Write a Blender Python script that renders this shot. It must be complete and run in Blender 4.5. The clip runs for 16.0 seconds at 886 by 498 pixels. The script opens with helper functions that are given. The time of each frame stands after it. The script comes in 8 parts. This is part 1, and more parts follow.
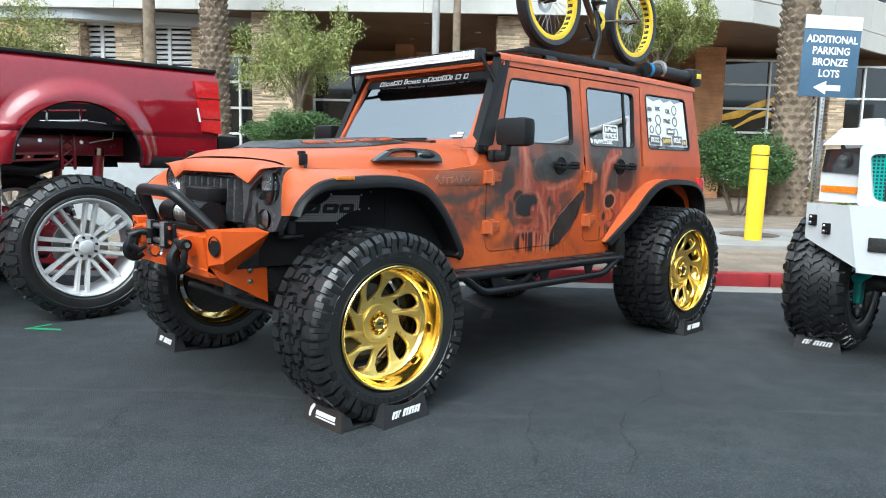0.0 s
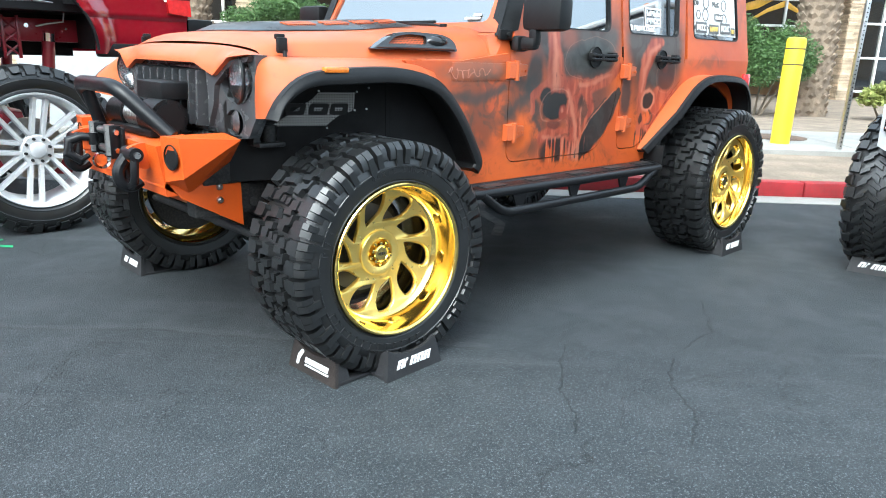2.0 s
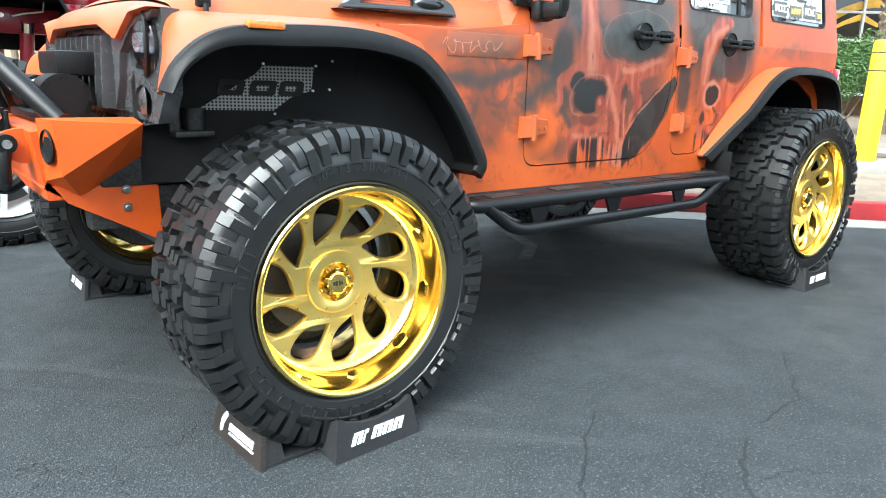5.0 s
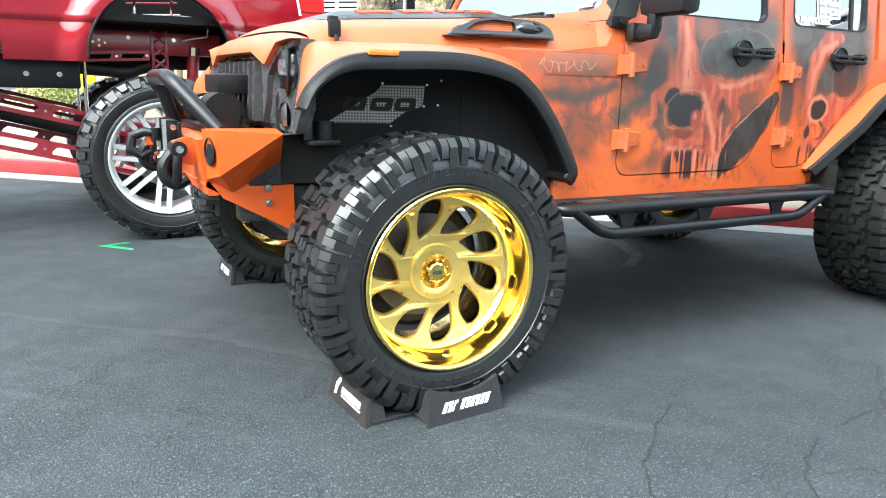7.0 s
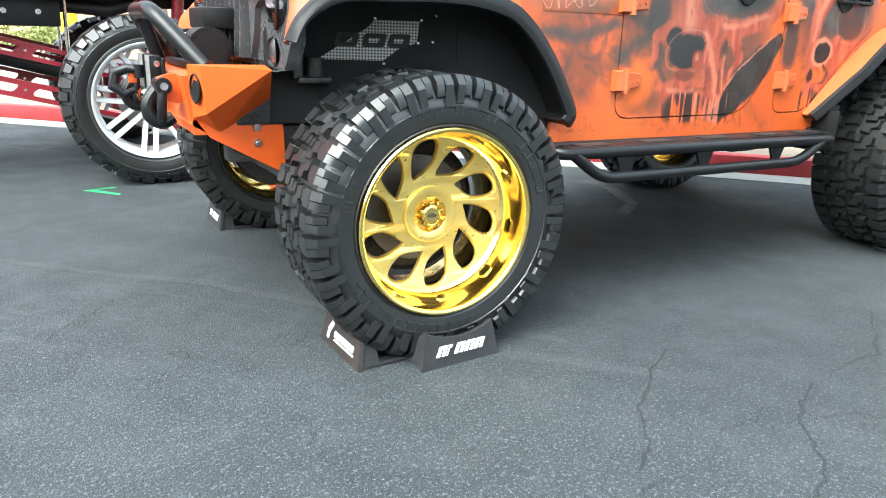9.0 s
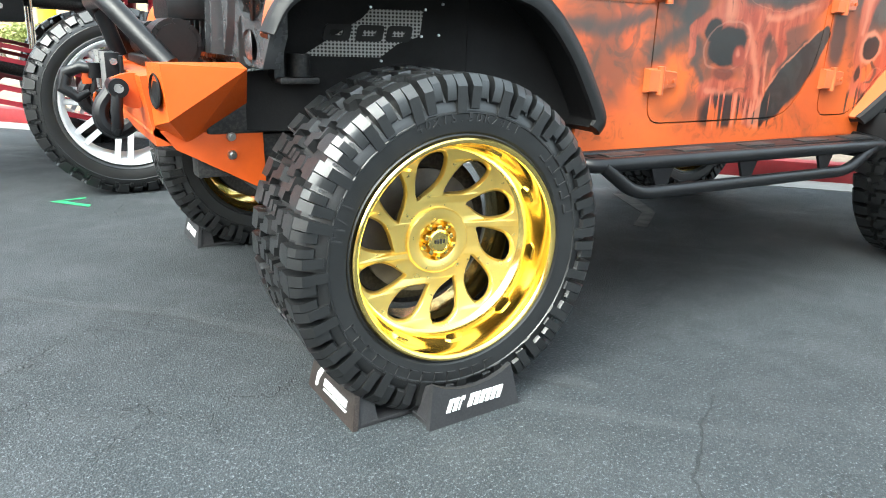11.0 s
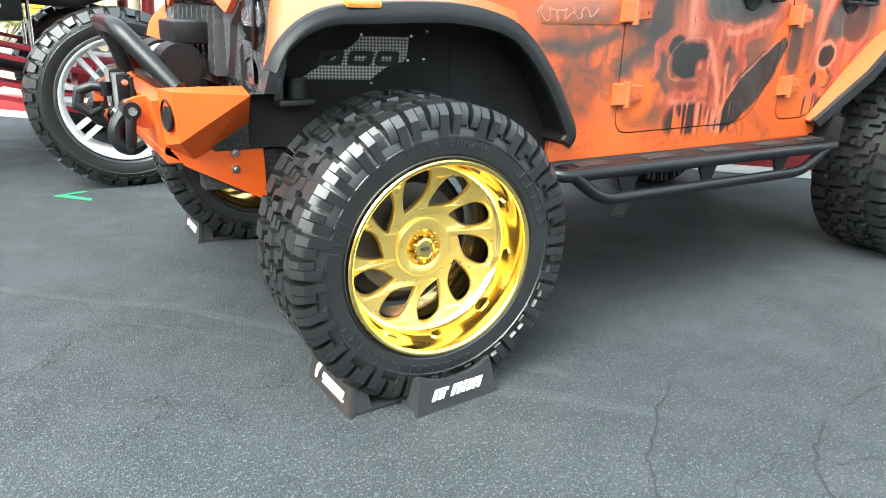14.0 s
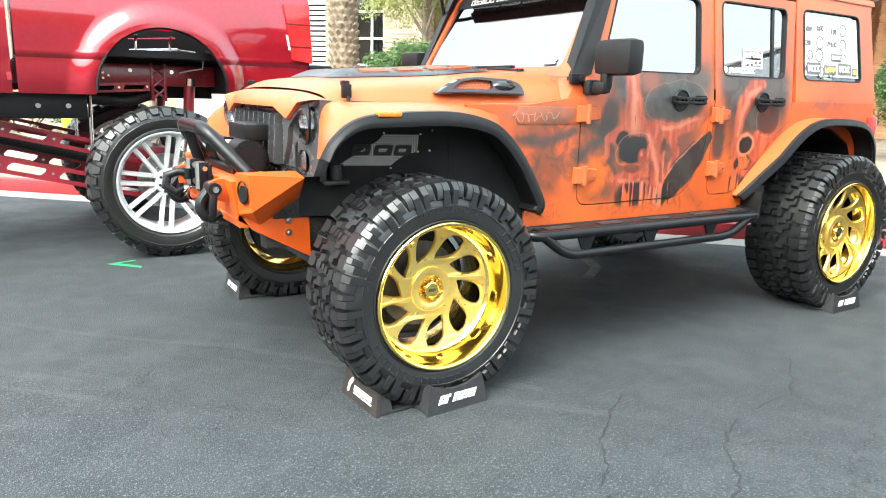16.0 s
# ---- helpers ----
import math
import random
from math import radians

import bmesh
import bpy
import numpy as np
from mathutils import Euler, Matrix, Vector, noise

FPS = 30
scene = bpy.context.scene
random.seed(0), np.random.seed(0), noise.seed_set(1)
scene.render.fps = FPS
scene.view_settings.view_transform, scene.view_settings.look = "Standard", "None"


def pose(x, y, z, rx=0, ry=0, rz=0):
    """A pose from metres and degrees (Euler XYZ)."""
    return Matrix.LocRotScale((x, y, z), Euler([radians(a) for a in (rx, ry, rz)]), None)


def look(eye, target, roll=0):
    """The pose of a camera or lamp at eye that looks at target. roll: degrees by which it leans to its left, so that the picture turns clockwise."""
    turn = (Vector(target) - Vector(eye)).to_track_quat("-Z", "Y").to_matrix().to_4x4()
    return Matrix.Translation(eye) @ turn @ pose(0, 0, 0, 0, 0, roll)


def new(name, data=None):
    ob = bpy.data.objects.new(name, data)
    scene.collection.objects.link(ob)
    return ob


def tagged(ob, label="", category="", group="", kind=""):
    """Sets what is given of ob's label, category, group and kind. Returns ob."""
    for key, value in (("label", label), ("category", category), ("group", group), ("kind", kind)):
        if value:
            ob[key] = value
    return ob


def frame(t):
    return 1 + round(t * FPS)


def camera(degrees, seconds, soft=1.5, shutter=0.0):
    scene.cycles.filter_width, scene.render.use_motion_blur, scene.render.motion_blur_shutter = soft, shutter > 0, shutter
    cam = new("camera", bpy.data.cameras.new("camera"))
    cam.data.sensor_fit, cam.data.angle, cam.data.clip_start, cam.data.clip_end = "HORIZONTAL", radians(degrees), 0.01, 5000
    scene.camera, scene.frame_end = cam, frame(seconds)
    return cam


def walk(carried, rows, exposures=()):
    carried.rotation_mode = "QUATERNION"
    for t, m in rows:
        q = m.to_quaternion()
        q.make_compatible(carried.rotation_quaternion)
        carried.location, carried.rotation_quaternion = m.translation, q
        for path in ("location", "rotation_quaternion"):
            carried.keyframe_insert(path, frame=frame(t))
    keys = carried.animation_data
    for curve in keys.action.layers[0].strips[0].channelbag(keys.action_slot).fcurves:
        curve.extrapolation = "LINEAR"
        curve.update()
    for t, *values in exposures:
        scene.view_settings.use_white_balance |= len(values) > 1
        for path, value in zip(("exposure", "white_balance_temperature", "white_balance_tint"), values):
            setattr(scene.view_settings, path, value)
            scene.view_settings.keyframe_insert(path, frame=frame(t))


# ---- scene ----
cam = camera(64.1, 16.0, soft=1.0)
PATH = [
    (0, (-2.152, -3.727, 1.294), (-0.783, -2.29, 1.049), 1.2),
    (0.5, (-2.098, -3.62, 1.286), (-0.731, -2.194, 0.976), 1.4),
    (1, (-1.958, -3.486, 1.292), (-0.599, -2.069, 0.91), 1.4),
    (1.5, (-1.825, -3.351, 1.292), (-0.477, -1.962, 0.789), 1.5),
    (2, (-1.74, -3.159, 1.27), (-0.392, -1.779, 0.742), 1.7),
    (2.5, (-1.66, -3.025, 1.263), (-0.31, -1.648, 0.734), 1.4),
    (3, (-1.51, -2.894, 1.247), (-0.159, -1.518, 0.717), 1.3),
    (5.5, (-0.996, -2.743, 1.075), (0.172, -1.187, 0.611), 1.6),
    (6, (-1.029, -2.835, 1.095), (0.035, -1.204, 0.639), 1.5),
    (6.5, (-1.109, -2.957, 1.11), (-0.142, -1.263, 0.67), 1.7),
    (7, (-1.107, -3.057, 1.108), (-0.152, -1.359, 0.658), 1.4),
    (7.5, (-1.042, -3.147, 1.102), (-0.091, -1.47, 0.57), 1.6),
    (8, (-1.049, -3.158, 1.095), (-0.092, -1.494, 0.532), 1.8),
    (8.5, (-1.078, -3.095, 1.08), (-0.119, -1.438, 0.503), 1.9),
    (9, (-1.094, -3.011, 1.067), (-0.131, -1.358, 0.484), 1.9),
    (9.5, (-1.09, -2.952, 1.066), (-0.125, -1.3, 0.485), 1.9),
    (10, (-1.059, -2.88, 1.069), (-0.09, -1.23, 0.488), 1.9),
    (12.5, (-0.806, -2.39, 1.0), (0.186, -0.759, 0.401), 1.8),
    (13, (-0.844, -2.435, 1.04), (0.152, -0.811, 0.43), 1.9),
    (13.5, (-0.925, -2.595, 1.126), (0.069, -0.982, 0.485), 1.7),
    (14, (-1.029, -2.811, 1.216), (-0.033, -1.206, 0.559), 1.8),
    (14.5, (-1.187, -2.964, 1.256), (-0.188, -1.363, 0.593), 2.0),
    (15, (-1.337, -3.093, 1.288), (-0.334, -1.494, 0.626), 1.9),
    (15.5, (-1.414, -3.28, 1.31), (-0.397, -1.667, 0.708), 1.6),
    (16, (-1.469, -3.444, 1.299), (-0.426, -1.794, 0.864), 1.5),
]
walk(cam, [(t, look(eye, target, roll)) for t, eye, target, roll in PATH], [(0, 1.2, 5450, -4), (1.5, 1.65, 5400, -4), (3, 2.1, 5450, -4), (5.5, 2.15, 5600, -5), (7, 2.33, 5650, -5), (9, 2.48, 5750, -5), (12.5, 2.45, 5850, -5), (15, 2.62, 5850, -5), (16, 2.46, 6000, -4)])

# ---- world, sun, exposure ----
world = bpy.data.worlds.new("sky")
scene.world = world
world.use_nodes = True
wn = world.node_tree
sky = wn.nodes.new("ShaderNodeTexSky")
sky.sky_type, sky.sun_disc = "NISHITA", False
sky.sun_elevation, sky.sun_rotation = radians(50), radians(248)
sky.air_density, sky.dust_density, sky.ozone_density = 0.4, 10.0, 0.3
haze = wn.nodes.new("ShaderNodeMix")
haze.data_type = "RGBA"
haze.inputs["Factor"].default_value, haze.inputs["B"].default_value = 0.4, (7.0, 7.3, 7.6, 1.0)
wn.links.new(sky.outputs[0], haze.inputs["A"])
wn.links.new(haze.outputs["Result"], wn.nodes["Background"].inputs[0])
wn.nodes["Background"].inputs[1].default_value = 0.14
sun = new("sun", bpy.data.lights.new("sun", "SUN"))
sun.data.energy, sun.data.angle, sun.data.color = 0.7, radians(50), (1.0, 0.98, 0.95)
SUN_DIR = Vector((-0.60, -0.24, 0.76)).normalized()
sun.matrix_world = look(SUN_DIR * 60, (0, 0, 0))


# ---- mesh helpers ----
class MB:
    """Collects vertices and faces of one mesh."""

    def __init__(self):
        self.v, self.f = [], []

    def add(self, vs, fs):
        n = len(self.v)
        self.v += [tuple(p) for p in vs]
        self.f += [tuple(i + n for i in f) for f in fs]
        return self

    def box(self, c, s, bevel=0.0, m=None):
        bm = bmesh.new()
        bmesh.ops.create_cube(bm, size=1.0)
        bmesh.ops.scale(bm, vec=s, verts=bm.verts)
        if bevel:
            bmesh.ops.bevel(bm, geom=bm.edges[:], offset=bevel, segments=2, affect="EDGES", profile=0.6)
        m2 = Matrix.Translation(c) @ (m if m is not None else Matrix())
        bm.verts.index_update()
        self.add([m2 @ v.co for v in bm.verts], [[v.index for v in f.verts] for f in bm.faces])
        bm.free()
        return self

    def hexa(self, p):
        """Eight corners: bottom four round, then top four round."""
        return self.add(p, [(3, 2, 1, 0), (4, 5, 6, 7), (0, 1, 5, 4), (1, 2, 6, 5), (2, 3, 7, 6), (3, 0, 4, 7)])

    def rod(self, p, q, r, r2=None, n=14):
        p, q = Vector(p), Vector(q)
        r2 = r if r2 is None else r2
        d = (q - p).normalized()
        a = d.orthogonal().normalized()
        b = d.cross(a)
        ring = [(math.cos(2 * math.pi * i / n), math.sin(2 * math.pi * i / n)) for i in range(n)]
        vs = [p + (a * c + b * s) * r for c, s in ring] + [q + (a * c + b * s) * r2 for c, s in ring]
        fs = [(i, (i + 1) % n, n + (i + 1) % n, n + i) for i in range(n)]
        fs += [tuple(range(n))[::-1], tuple(range(n, 2 * n))]
        return self.add(vs, fs)

    def tube(self, pts, r, n=10, closed=False, round_at=0.0):
        pts = [Vector(p) for p in pts]
        if round_at:
            out = [] if closed else [pts[0]]
            rng = range(len(pts)) if closed else range(1, len(pts) - 1)
            for i in rng:
                p, a, b = pts[i], pts[i - 1], pts[(i + 1) % len(pts)]
                ra = min(round_at, 0.45 * (a - p).length)
                rb = min(round_at, 0.45 * (b - p).length)
                s, e = p + (a - p).normalized() * ra, p + (b - p).normalized() * rb
                for k in range(6):
                    u = k / 5
                    out.append(s * (1 - u) ** 2 + p * 2 * u * (1 - u) + e * u * u)
            if not closed:
                out.append(pts[-1])
            pts = out
        m = len(pts)
        a = None
        vs = []
        for i, p in enumerate(pts):
            if closed:
                d = pts[(i + 1) % m] - pts[i - 1]
            else:
                d = pts[min(i + 1, m - 1)] - pts[max(i - 1, 0)]
            d.normalize()
            a = d.orthogonal().normalized() if a is None else (a - d * a.dot(d)).normalized()
            b = d.cross(a)
            rr = r[i] if isinstance(r, (list, tuple)) else r
            vs += [p + (a * math.cos(2 * math.pi * k / n) + b * math.sin(2 * math.pi * k / n)) * rr for k in range(n)]
        fs = []
        for i in range(m if closed else m - 1):
            j = (i + 1) % m
            fs += [(i * n + k, i * n + (k + 1) % n, j * n + (k + 1) % n, j * n + k) for k in range(n)]
        if not closed:
            fs += [tuple(range(n))[::-1], tuple(range((m - 1) * n, m * n))]
        return self.add(vs, fs)

    def lathe(self, prof, n=64, m=None, closed=False):
        """Profile of (radius, y) turned about the y axis."""
        k = len(prof)
        vs = []
        for i in range(n):
            c, s = math.cos(2 * math.pi * i / n), math.sin(2 * math.pi * i / n)
            vs += [Vector((r * c, y, r * s)) for r, y in prof]
        fs = []
        for i in range(n):
            j = (i + 1) % n
            for t in range(k if closed else k - 1):
                t2 = (t + 1) % k
                fs.append((i * k + t, i * k + t2, j * k + t2, j * k + t))
        if m is not None:
            vs = [m @ v for v in vs]
        return self.add(vs, fs)

    def plate(self, loops, place, d0, d1):
        """A flat plate with holes: loops of (u, v), place(u, v, d) gives the point, from d0 to d1 deep."""
        from mathutils.geometry import tessellate_polygon
        tris = tessellate_polygon([[Vector((u, v, 0)) for u, v in lp] for lp in loops])
        flat = [p for lp in loops for p in lp]
        n = len(flat)
        vs = [place(u, v, d0) for u, v in flat] + [place(u, v, d1) for u, v in flat]
        fs = []
        for t in tris:
            fs += [tuple(t), tuple(i + n for i in reversed(t))]
        k = 0
        for lp in loops:
            for i in range(len(lp)):
                a, b = k + i, k + (i + 1) % len(lp)
                fs.append((a, b, b + n, a + n))
            k += len(lp)
        return self.add(vs, fs)

    def grid(self, fn, nu, nv, cu=False):
        vs = [fn(i / (nu - (0 if cu else 1)), j / (nv - 1)) for i in range(nu) for j in range(nv)]
        fs = []
        for i in range(nu if cu else nu - 1):
            k = (i + 1) % nu
            fs += [(i * nv + j, k * nv + j, k * nv + j + 1, i * nv + j + 1) for j in range(nv - 1)]
        return self.add(vs, fs)

    def mirrored(self):
        """Adds the same on the other side of y = 0."""
        n = len(self.v)
        self.v += [(x, -y, z) for x, y, z in self.v[:n]]
        self.f += [tuple(i + n for i in reversed(f)) for f in self.f[:]]
        return self

    def xf(self, m, start=0):
        self.v[start:] = [tuple(m @ Vector(p)) for p in self.v[start:]]
        return self

    def mesh(self, name, material, smooth=35):
        me = bpy.data.meshes.new(name)
        me.from_pydata(self.v, [], self.f)
        bm = bmesh.new()
        bm.from_mesh(me)
        bmesh.ops.recalc_face_normals(bm, faces=bm.faces)
        bm.to_mesh(me)
        bm.free()
        if smooth:
            me.polygons.foreach_set("use_smooth", [True] * len(me.polygons))
            me.set_sharp_from_angle(angle=radians(smooth))
        me.materials.append(material)
        return me


def part(name, mb, material, parent, label="", smooth=35, m=None):
    ob = new(name, mb.mesh(name, material, smooth))
    ob.parent = parent
    if m is not None:
        ob.matrix_basis = m
    if label:
        ob["label"] = label
    return ob


def thing(name, label, category, m=None, group="", kind=""):
    ob = new(name)
    ob.empty_display_size = 0.2
    if m is not None:
        ob.matrix_basis = m
    return tagged(ob, label, category, group, kind)


def solid(name, mb, material, label, category, group="", kind="", smooth=35, m=None):
    ob = new(name, mb.mesh(name, material, smooth))
    if m is not None:
        ob.matrix_basis = m
    return tagged(ob, label, category, group, kind)


def arc(cx, cy, r, a0, a1, n=8):
    return [(cx + r * math.cos(radians(a0 + (a1 - a0) * i / n)), cy + r * math.sin(radians(a0 + (a1 - a0) * i / n))) for i in range(n + 1)]


def rounded(pts, r, n=5):
    """The polygon with its corners rounded; r is one radius or one for each corner."""
    out = []
    k = len(pts)
    for i in range(k):
        p, a, b = Vector(pts[i]), Vector(pts[i - 1]), Vector(pts[(i + 1) % k])
        ri = r[i] if isinstance(r, (list, tuple)) else r
        if ri <= 0:
            out.append(tuple(p))
            continue
        ra, rb = min(ri, 0.48 * (a - p).length), min(ri, 0.48 * (b - p).length)
        s, e = p + (a - p).normalized() * ra, p + (b - p).normalized() * rb
        for j in range(n + 1):
            u = j / n
            out.append(tuple(s * (1 - u) ** 2 + p * 2 * u * (1 - u) + e * u * u))
    return out


def text_mesh(text, size, depth, italic=0.0, bold=0.0):
    """Letters as a flat mesh in x and y, centred."""
    cu = bpy.data.curves.new("letters", "FONT")
    cu.body, cu.size, cu.extrude, cu.align_x, cu.align_y, cu.shear = text, size, depth, "CENTER", "CENTER", italic
    cu.resolution_u, cu.offset = 3, bold
    ob = bpy.data.objects.new("letters", cu)
    scene.collection.objects.link(ob)
    dg = bpy.context.evaluated_depsgraph_get()
    me = bpy.data.meshes.new_from_object(ob.evaluated_get(dg))
    vs, fs = [tuple(v.co) for v in me.vertices], [tuple(p.vertices) for p in me.polygons]
    bpy.data.objects.remove(ob)
    bpy.data.meshes.remove(me)
    bpy.data.curves.remove(cu)
    return vs, fs


# ---- materials ----
class Nodes:
    def __init__(self, name):
        self.mat = bpy.data.materials.new(name)
        self.mat.use_nodes = True
        self.t = self.mat.node_tree
        self.b = self.t.nodes["Principled BSDF"]
        self.coat_rough = 0.04
        self.co = self.node("ShaderNodeTexCoord").outputs["Object"]

    def node(self, kind, **kw):
        nd = self.t.nodes.new(kind)
        if "blend_type" in kw:
            nd.blend_type = kw["blend_type"]
        if "clamp" in kw:
            nd.clamp = kw["clamp"]
        if "data_type" in kw:
            nd.data_type = kw["data_type"]
        if "feature" in kw:
            nd.feature = kw["feature"]
        if "interpolation_type" in kw:
            nd.interpolation_type = kw["interpolation_type"]
        if "operation" in kw:
            nd.operation = kw["operation"]
        if "use_clamp" in kw:
            nd.use_clamp = kw["use_clamp"]
        if "vector_type" in kw:
            nd.vector_type = kw["vector_type"]
        return nd

    def put(self, sock, v):
        if isinstance(v, bpy.types.NodeSocket):
            self.t.links.new(v, sock)
        elif v is not None:
            if sock.type == "RGBA" and len(v) == 3:
                v = (*v, 1.0)
            sock.default_value = v

    def math(self, op, a, b=None, c=None, clamp=False):
        nd = self.node("ShaderNodeMath", operation=op, use_clamp=clamp)
        for i, v in enumerate((a, b, c)):
            self.put(nd.inputs[i], v)
        return nd.outputs[0]

    def noise(self, scale, detail=4.0, rough=0.55, co=None, dist=0.0):
        nd = self.node("ShaderNodeTexNoise")
        self.put(nd.inputs["Vector"], co if co is not None else self.co)
        nd.inputs["Scale"].default_value, nd.inputs["Detail"].default_value = scale, detail
        nd.inputs["Roughness"].default_value, nd.inputs["Distortion"].default_value = rough, dist
        return nd

    def ramp(self, fac, a, b, smooth=True):
        nd = self.node("ShaderNodeMapRange", interpolation_type="SMOOTHSTEP" if smooth else "LINEAR", clamp=not smooth)
        self.put(nd.inputs["Value"], fac)
        nd.inputs["From Min"].default_value, nd.inputs["From Max"].default_value = a, b
        return nd.outputs[0]

    def mix(self, fac, a, b, blend="MIX"):
        nd = self.node("ShaderNodeMix", data_type="RGBA", blend_type=blend)
        self.put(nd.inputs["Factor"], fac)
        self.put(nd.inputs["A"], a)
        self.put(nd.inputs["B"], b)
        return nd.outputs["Result"]

    def scaled(self, sx, sy, sz, loc=(0, 0, 0)):
        nd = self.node("ShaderNodeMapping")
        self.put(nd.inputs[0], self.co)
        nd.inputs["Scale"].default_value, nd.inputs["Location"].default_value = (sx, sy, sz), loc
        return nd.outputs[0]

    def bump(self, height, strength, dist=0.01):
        nd = self.node("ShaderNodeBump")
        self.put(nd.inputs["Height"], height)
        nd.inputs["Strength"].default_value, nd.inputs["Distance"].default_value = strength, dist
        self.put(self.b.inputs["Normal"], nd.outputs[0])

    def done(self, col=None, rough=None, metal=None, coat=None, spec=None):
        if coat:
            self.b.inputs["Coat Roughness"].default_value = self.coat_rough
        for key, v in (("Base Color", col), ("Roughness", rough), ("Metallic", metal), ("Coat Weight", coat), ("Specular IOR Level", spec)):
            if v is not None:
                self.put(self.b.inputs[key], v)
        return self.mat


def simple(name, col, rough=0.5, metal=0.0, var=0.12, scale=6.0, fine=0.08, bump=0.0, bscale=150.0, coat=0.0, spread=0.08, dirt=None, spec=None):
    """A painted, plastic or metal surface with soft and fine variation."""
    s = Nodes(name)
    big, small = s.noise(scale, 5.0).outputs[0], s.noise(scale * 14, 3.0).outputs[0]
    a, b = tuple(c * (1 - var) for c in col), tuple(min(1, c * (1 + var)) for c in col)
    c = s.mix(s.ramp(big, 0.3, 0.7), a, b)
    c = s.mix(s.math("MULTIPLY", s.ramp(small, 0.35, 0.75), fine), c, dirt if dirt else (0.25, 0.22, 0.19))
    r = s.math("ADD", s.math("MULTIPLY", s.math("SUBTRACT", s.noise(scale * 5, 4.0).outputs[0], 0.5), 2 * spread), rough, clamp=True)
    if bump:
        s.bump(s.noise(bscale, 4.0).outputs[0], bump, 0.002)
    return s.done(c, r, metal, coat, spec)


def glass_mat(name, tint, ior=1.5, rough=0.0):
    s = Nodes(name)
    s.b.inputs["Transmission Weight"].default_value = 1.0
    s.b.inputs["IOR"].default_value = ior
    return s.done((*tint, 1.0), s.math("MULTIPLY", s.noise(3.0).outputs[0], rough + 0.03), 0.0)


RUBBER = simple("rubber", (0.0072, 0.0075, 0.0080), 0.38, var=0.3, scale=9, fine=0.05, bump=0.2, bscale=260, dirt=(0.06, 0.055, 0.05), spec=0.75)
GOLD = simple("gold_chrome", (0.95, 0.71, 0.22), 0.15, 1.0, var=0.03, scale=5, fine=0.0, spread=0.05)
GOLD_FACE = simple("brushed_gold", (0.93, 0.69, 0.20), 0.30, 0.86, var=0.05, scale=7, fine=0.03, spread=0.08)
CHROME = simple("chrome", (0.75, 0.75, 0.76), 0.12, 1.0, var=0.05, scale=5, fine=0.05, spread=0.05)
SILVER = simple("silver_alloy", (0.74, 0.74, 0.75), 0.34, 0.35, var=0.06, scale=8, fine=0.05)
BLACK = simple("black_plastic", (0.0055, 0.0055, 0.006), 0.46, var=0.25, scale=6, fine=0.10, bump=0.3, bscale=300, dirt=(0.03, 0.028, 0.027), spec=0.28)
GLOSS_BLACK = simple("gloss_black", (0.01, 0.01, 0.011), 0.08, var=0.1, fine=0.02, coat=0.5)
DARK = simple("dark_metal", (0.015, 0.015, 0.016), 0.5, 0.3, var=0.3, scale=7, fine=0.15)
BLACK_SATIN = simple("satin_black_steel", (0.006, 0.006, 0.007), 0.32, var=0.2, scale=5, fine=0.06, bump=0.15, bscale=350, dirt=(0.05, 0.05, 0.05), spec=0.3)
STEEL = simple("steel", (0.55, 0.54, 0.53), 0.3, 1.0, var=0.15, scale=20, fine=0.1)
RED = simple("red_car_paint", (0.25, 0.005, 0.015), 0.10, 0.0, var=0.08, scale=2, fine=0.02, coat=1.0)
RED_STEEL = simple("red_powder_coat", (0.28, 0.012, 0.025), 0.3, 0.0, var=0.15, scale=6, fine=0.04, coat=0.4)
WHITE = simple("white_paint", (0.56, 0.57, 0.58), 0.3, 0.0, var=0.03, scale=3, fine=0.03, coat=0.5)
TEAL = simple("teal_paint", (0.02, 0.28, 0.25), 0.35, var=0.15, scale=8)
YELLOW = simple("yellow_plastic", (0.80, 0.55, 0.01), 0.45, var=0.06, scale=4, fine=0.06)
ORANGE_COAT = simple("orange_powder_coat", (0.55, 0.080, 0.006), 0.40, var=0.08, scale=5, fine=0.08, bump=0.5, bscale=420, dirt=(0.28, 0.05, 0.01))
WHITE_VINYL = simple("white_vinyl", (0.75, 0.75, 0.74), 0.5, var=0.05, scale=10)
TINTED = glass_mat("tinted_glass", (0.10, 0.11, 0.12), 4.2)
CLEAR = glass_mat("clear_glass", (0.75, 0.78, 0.78), 1.6)
AMBER = simple("amber_lens", (0.60, 0.16, 0.008), 0.15, var=0.2, scale=60, coat=0.6)
RED_LENS = simple("red_lens", (0.55, 0.010, 0.014), 0.12, var=0.15, scale=30, coat=0.8)


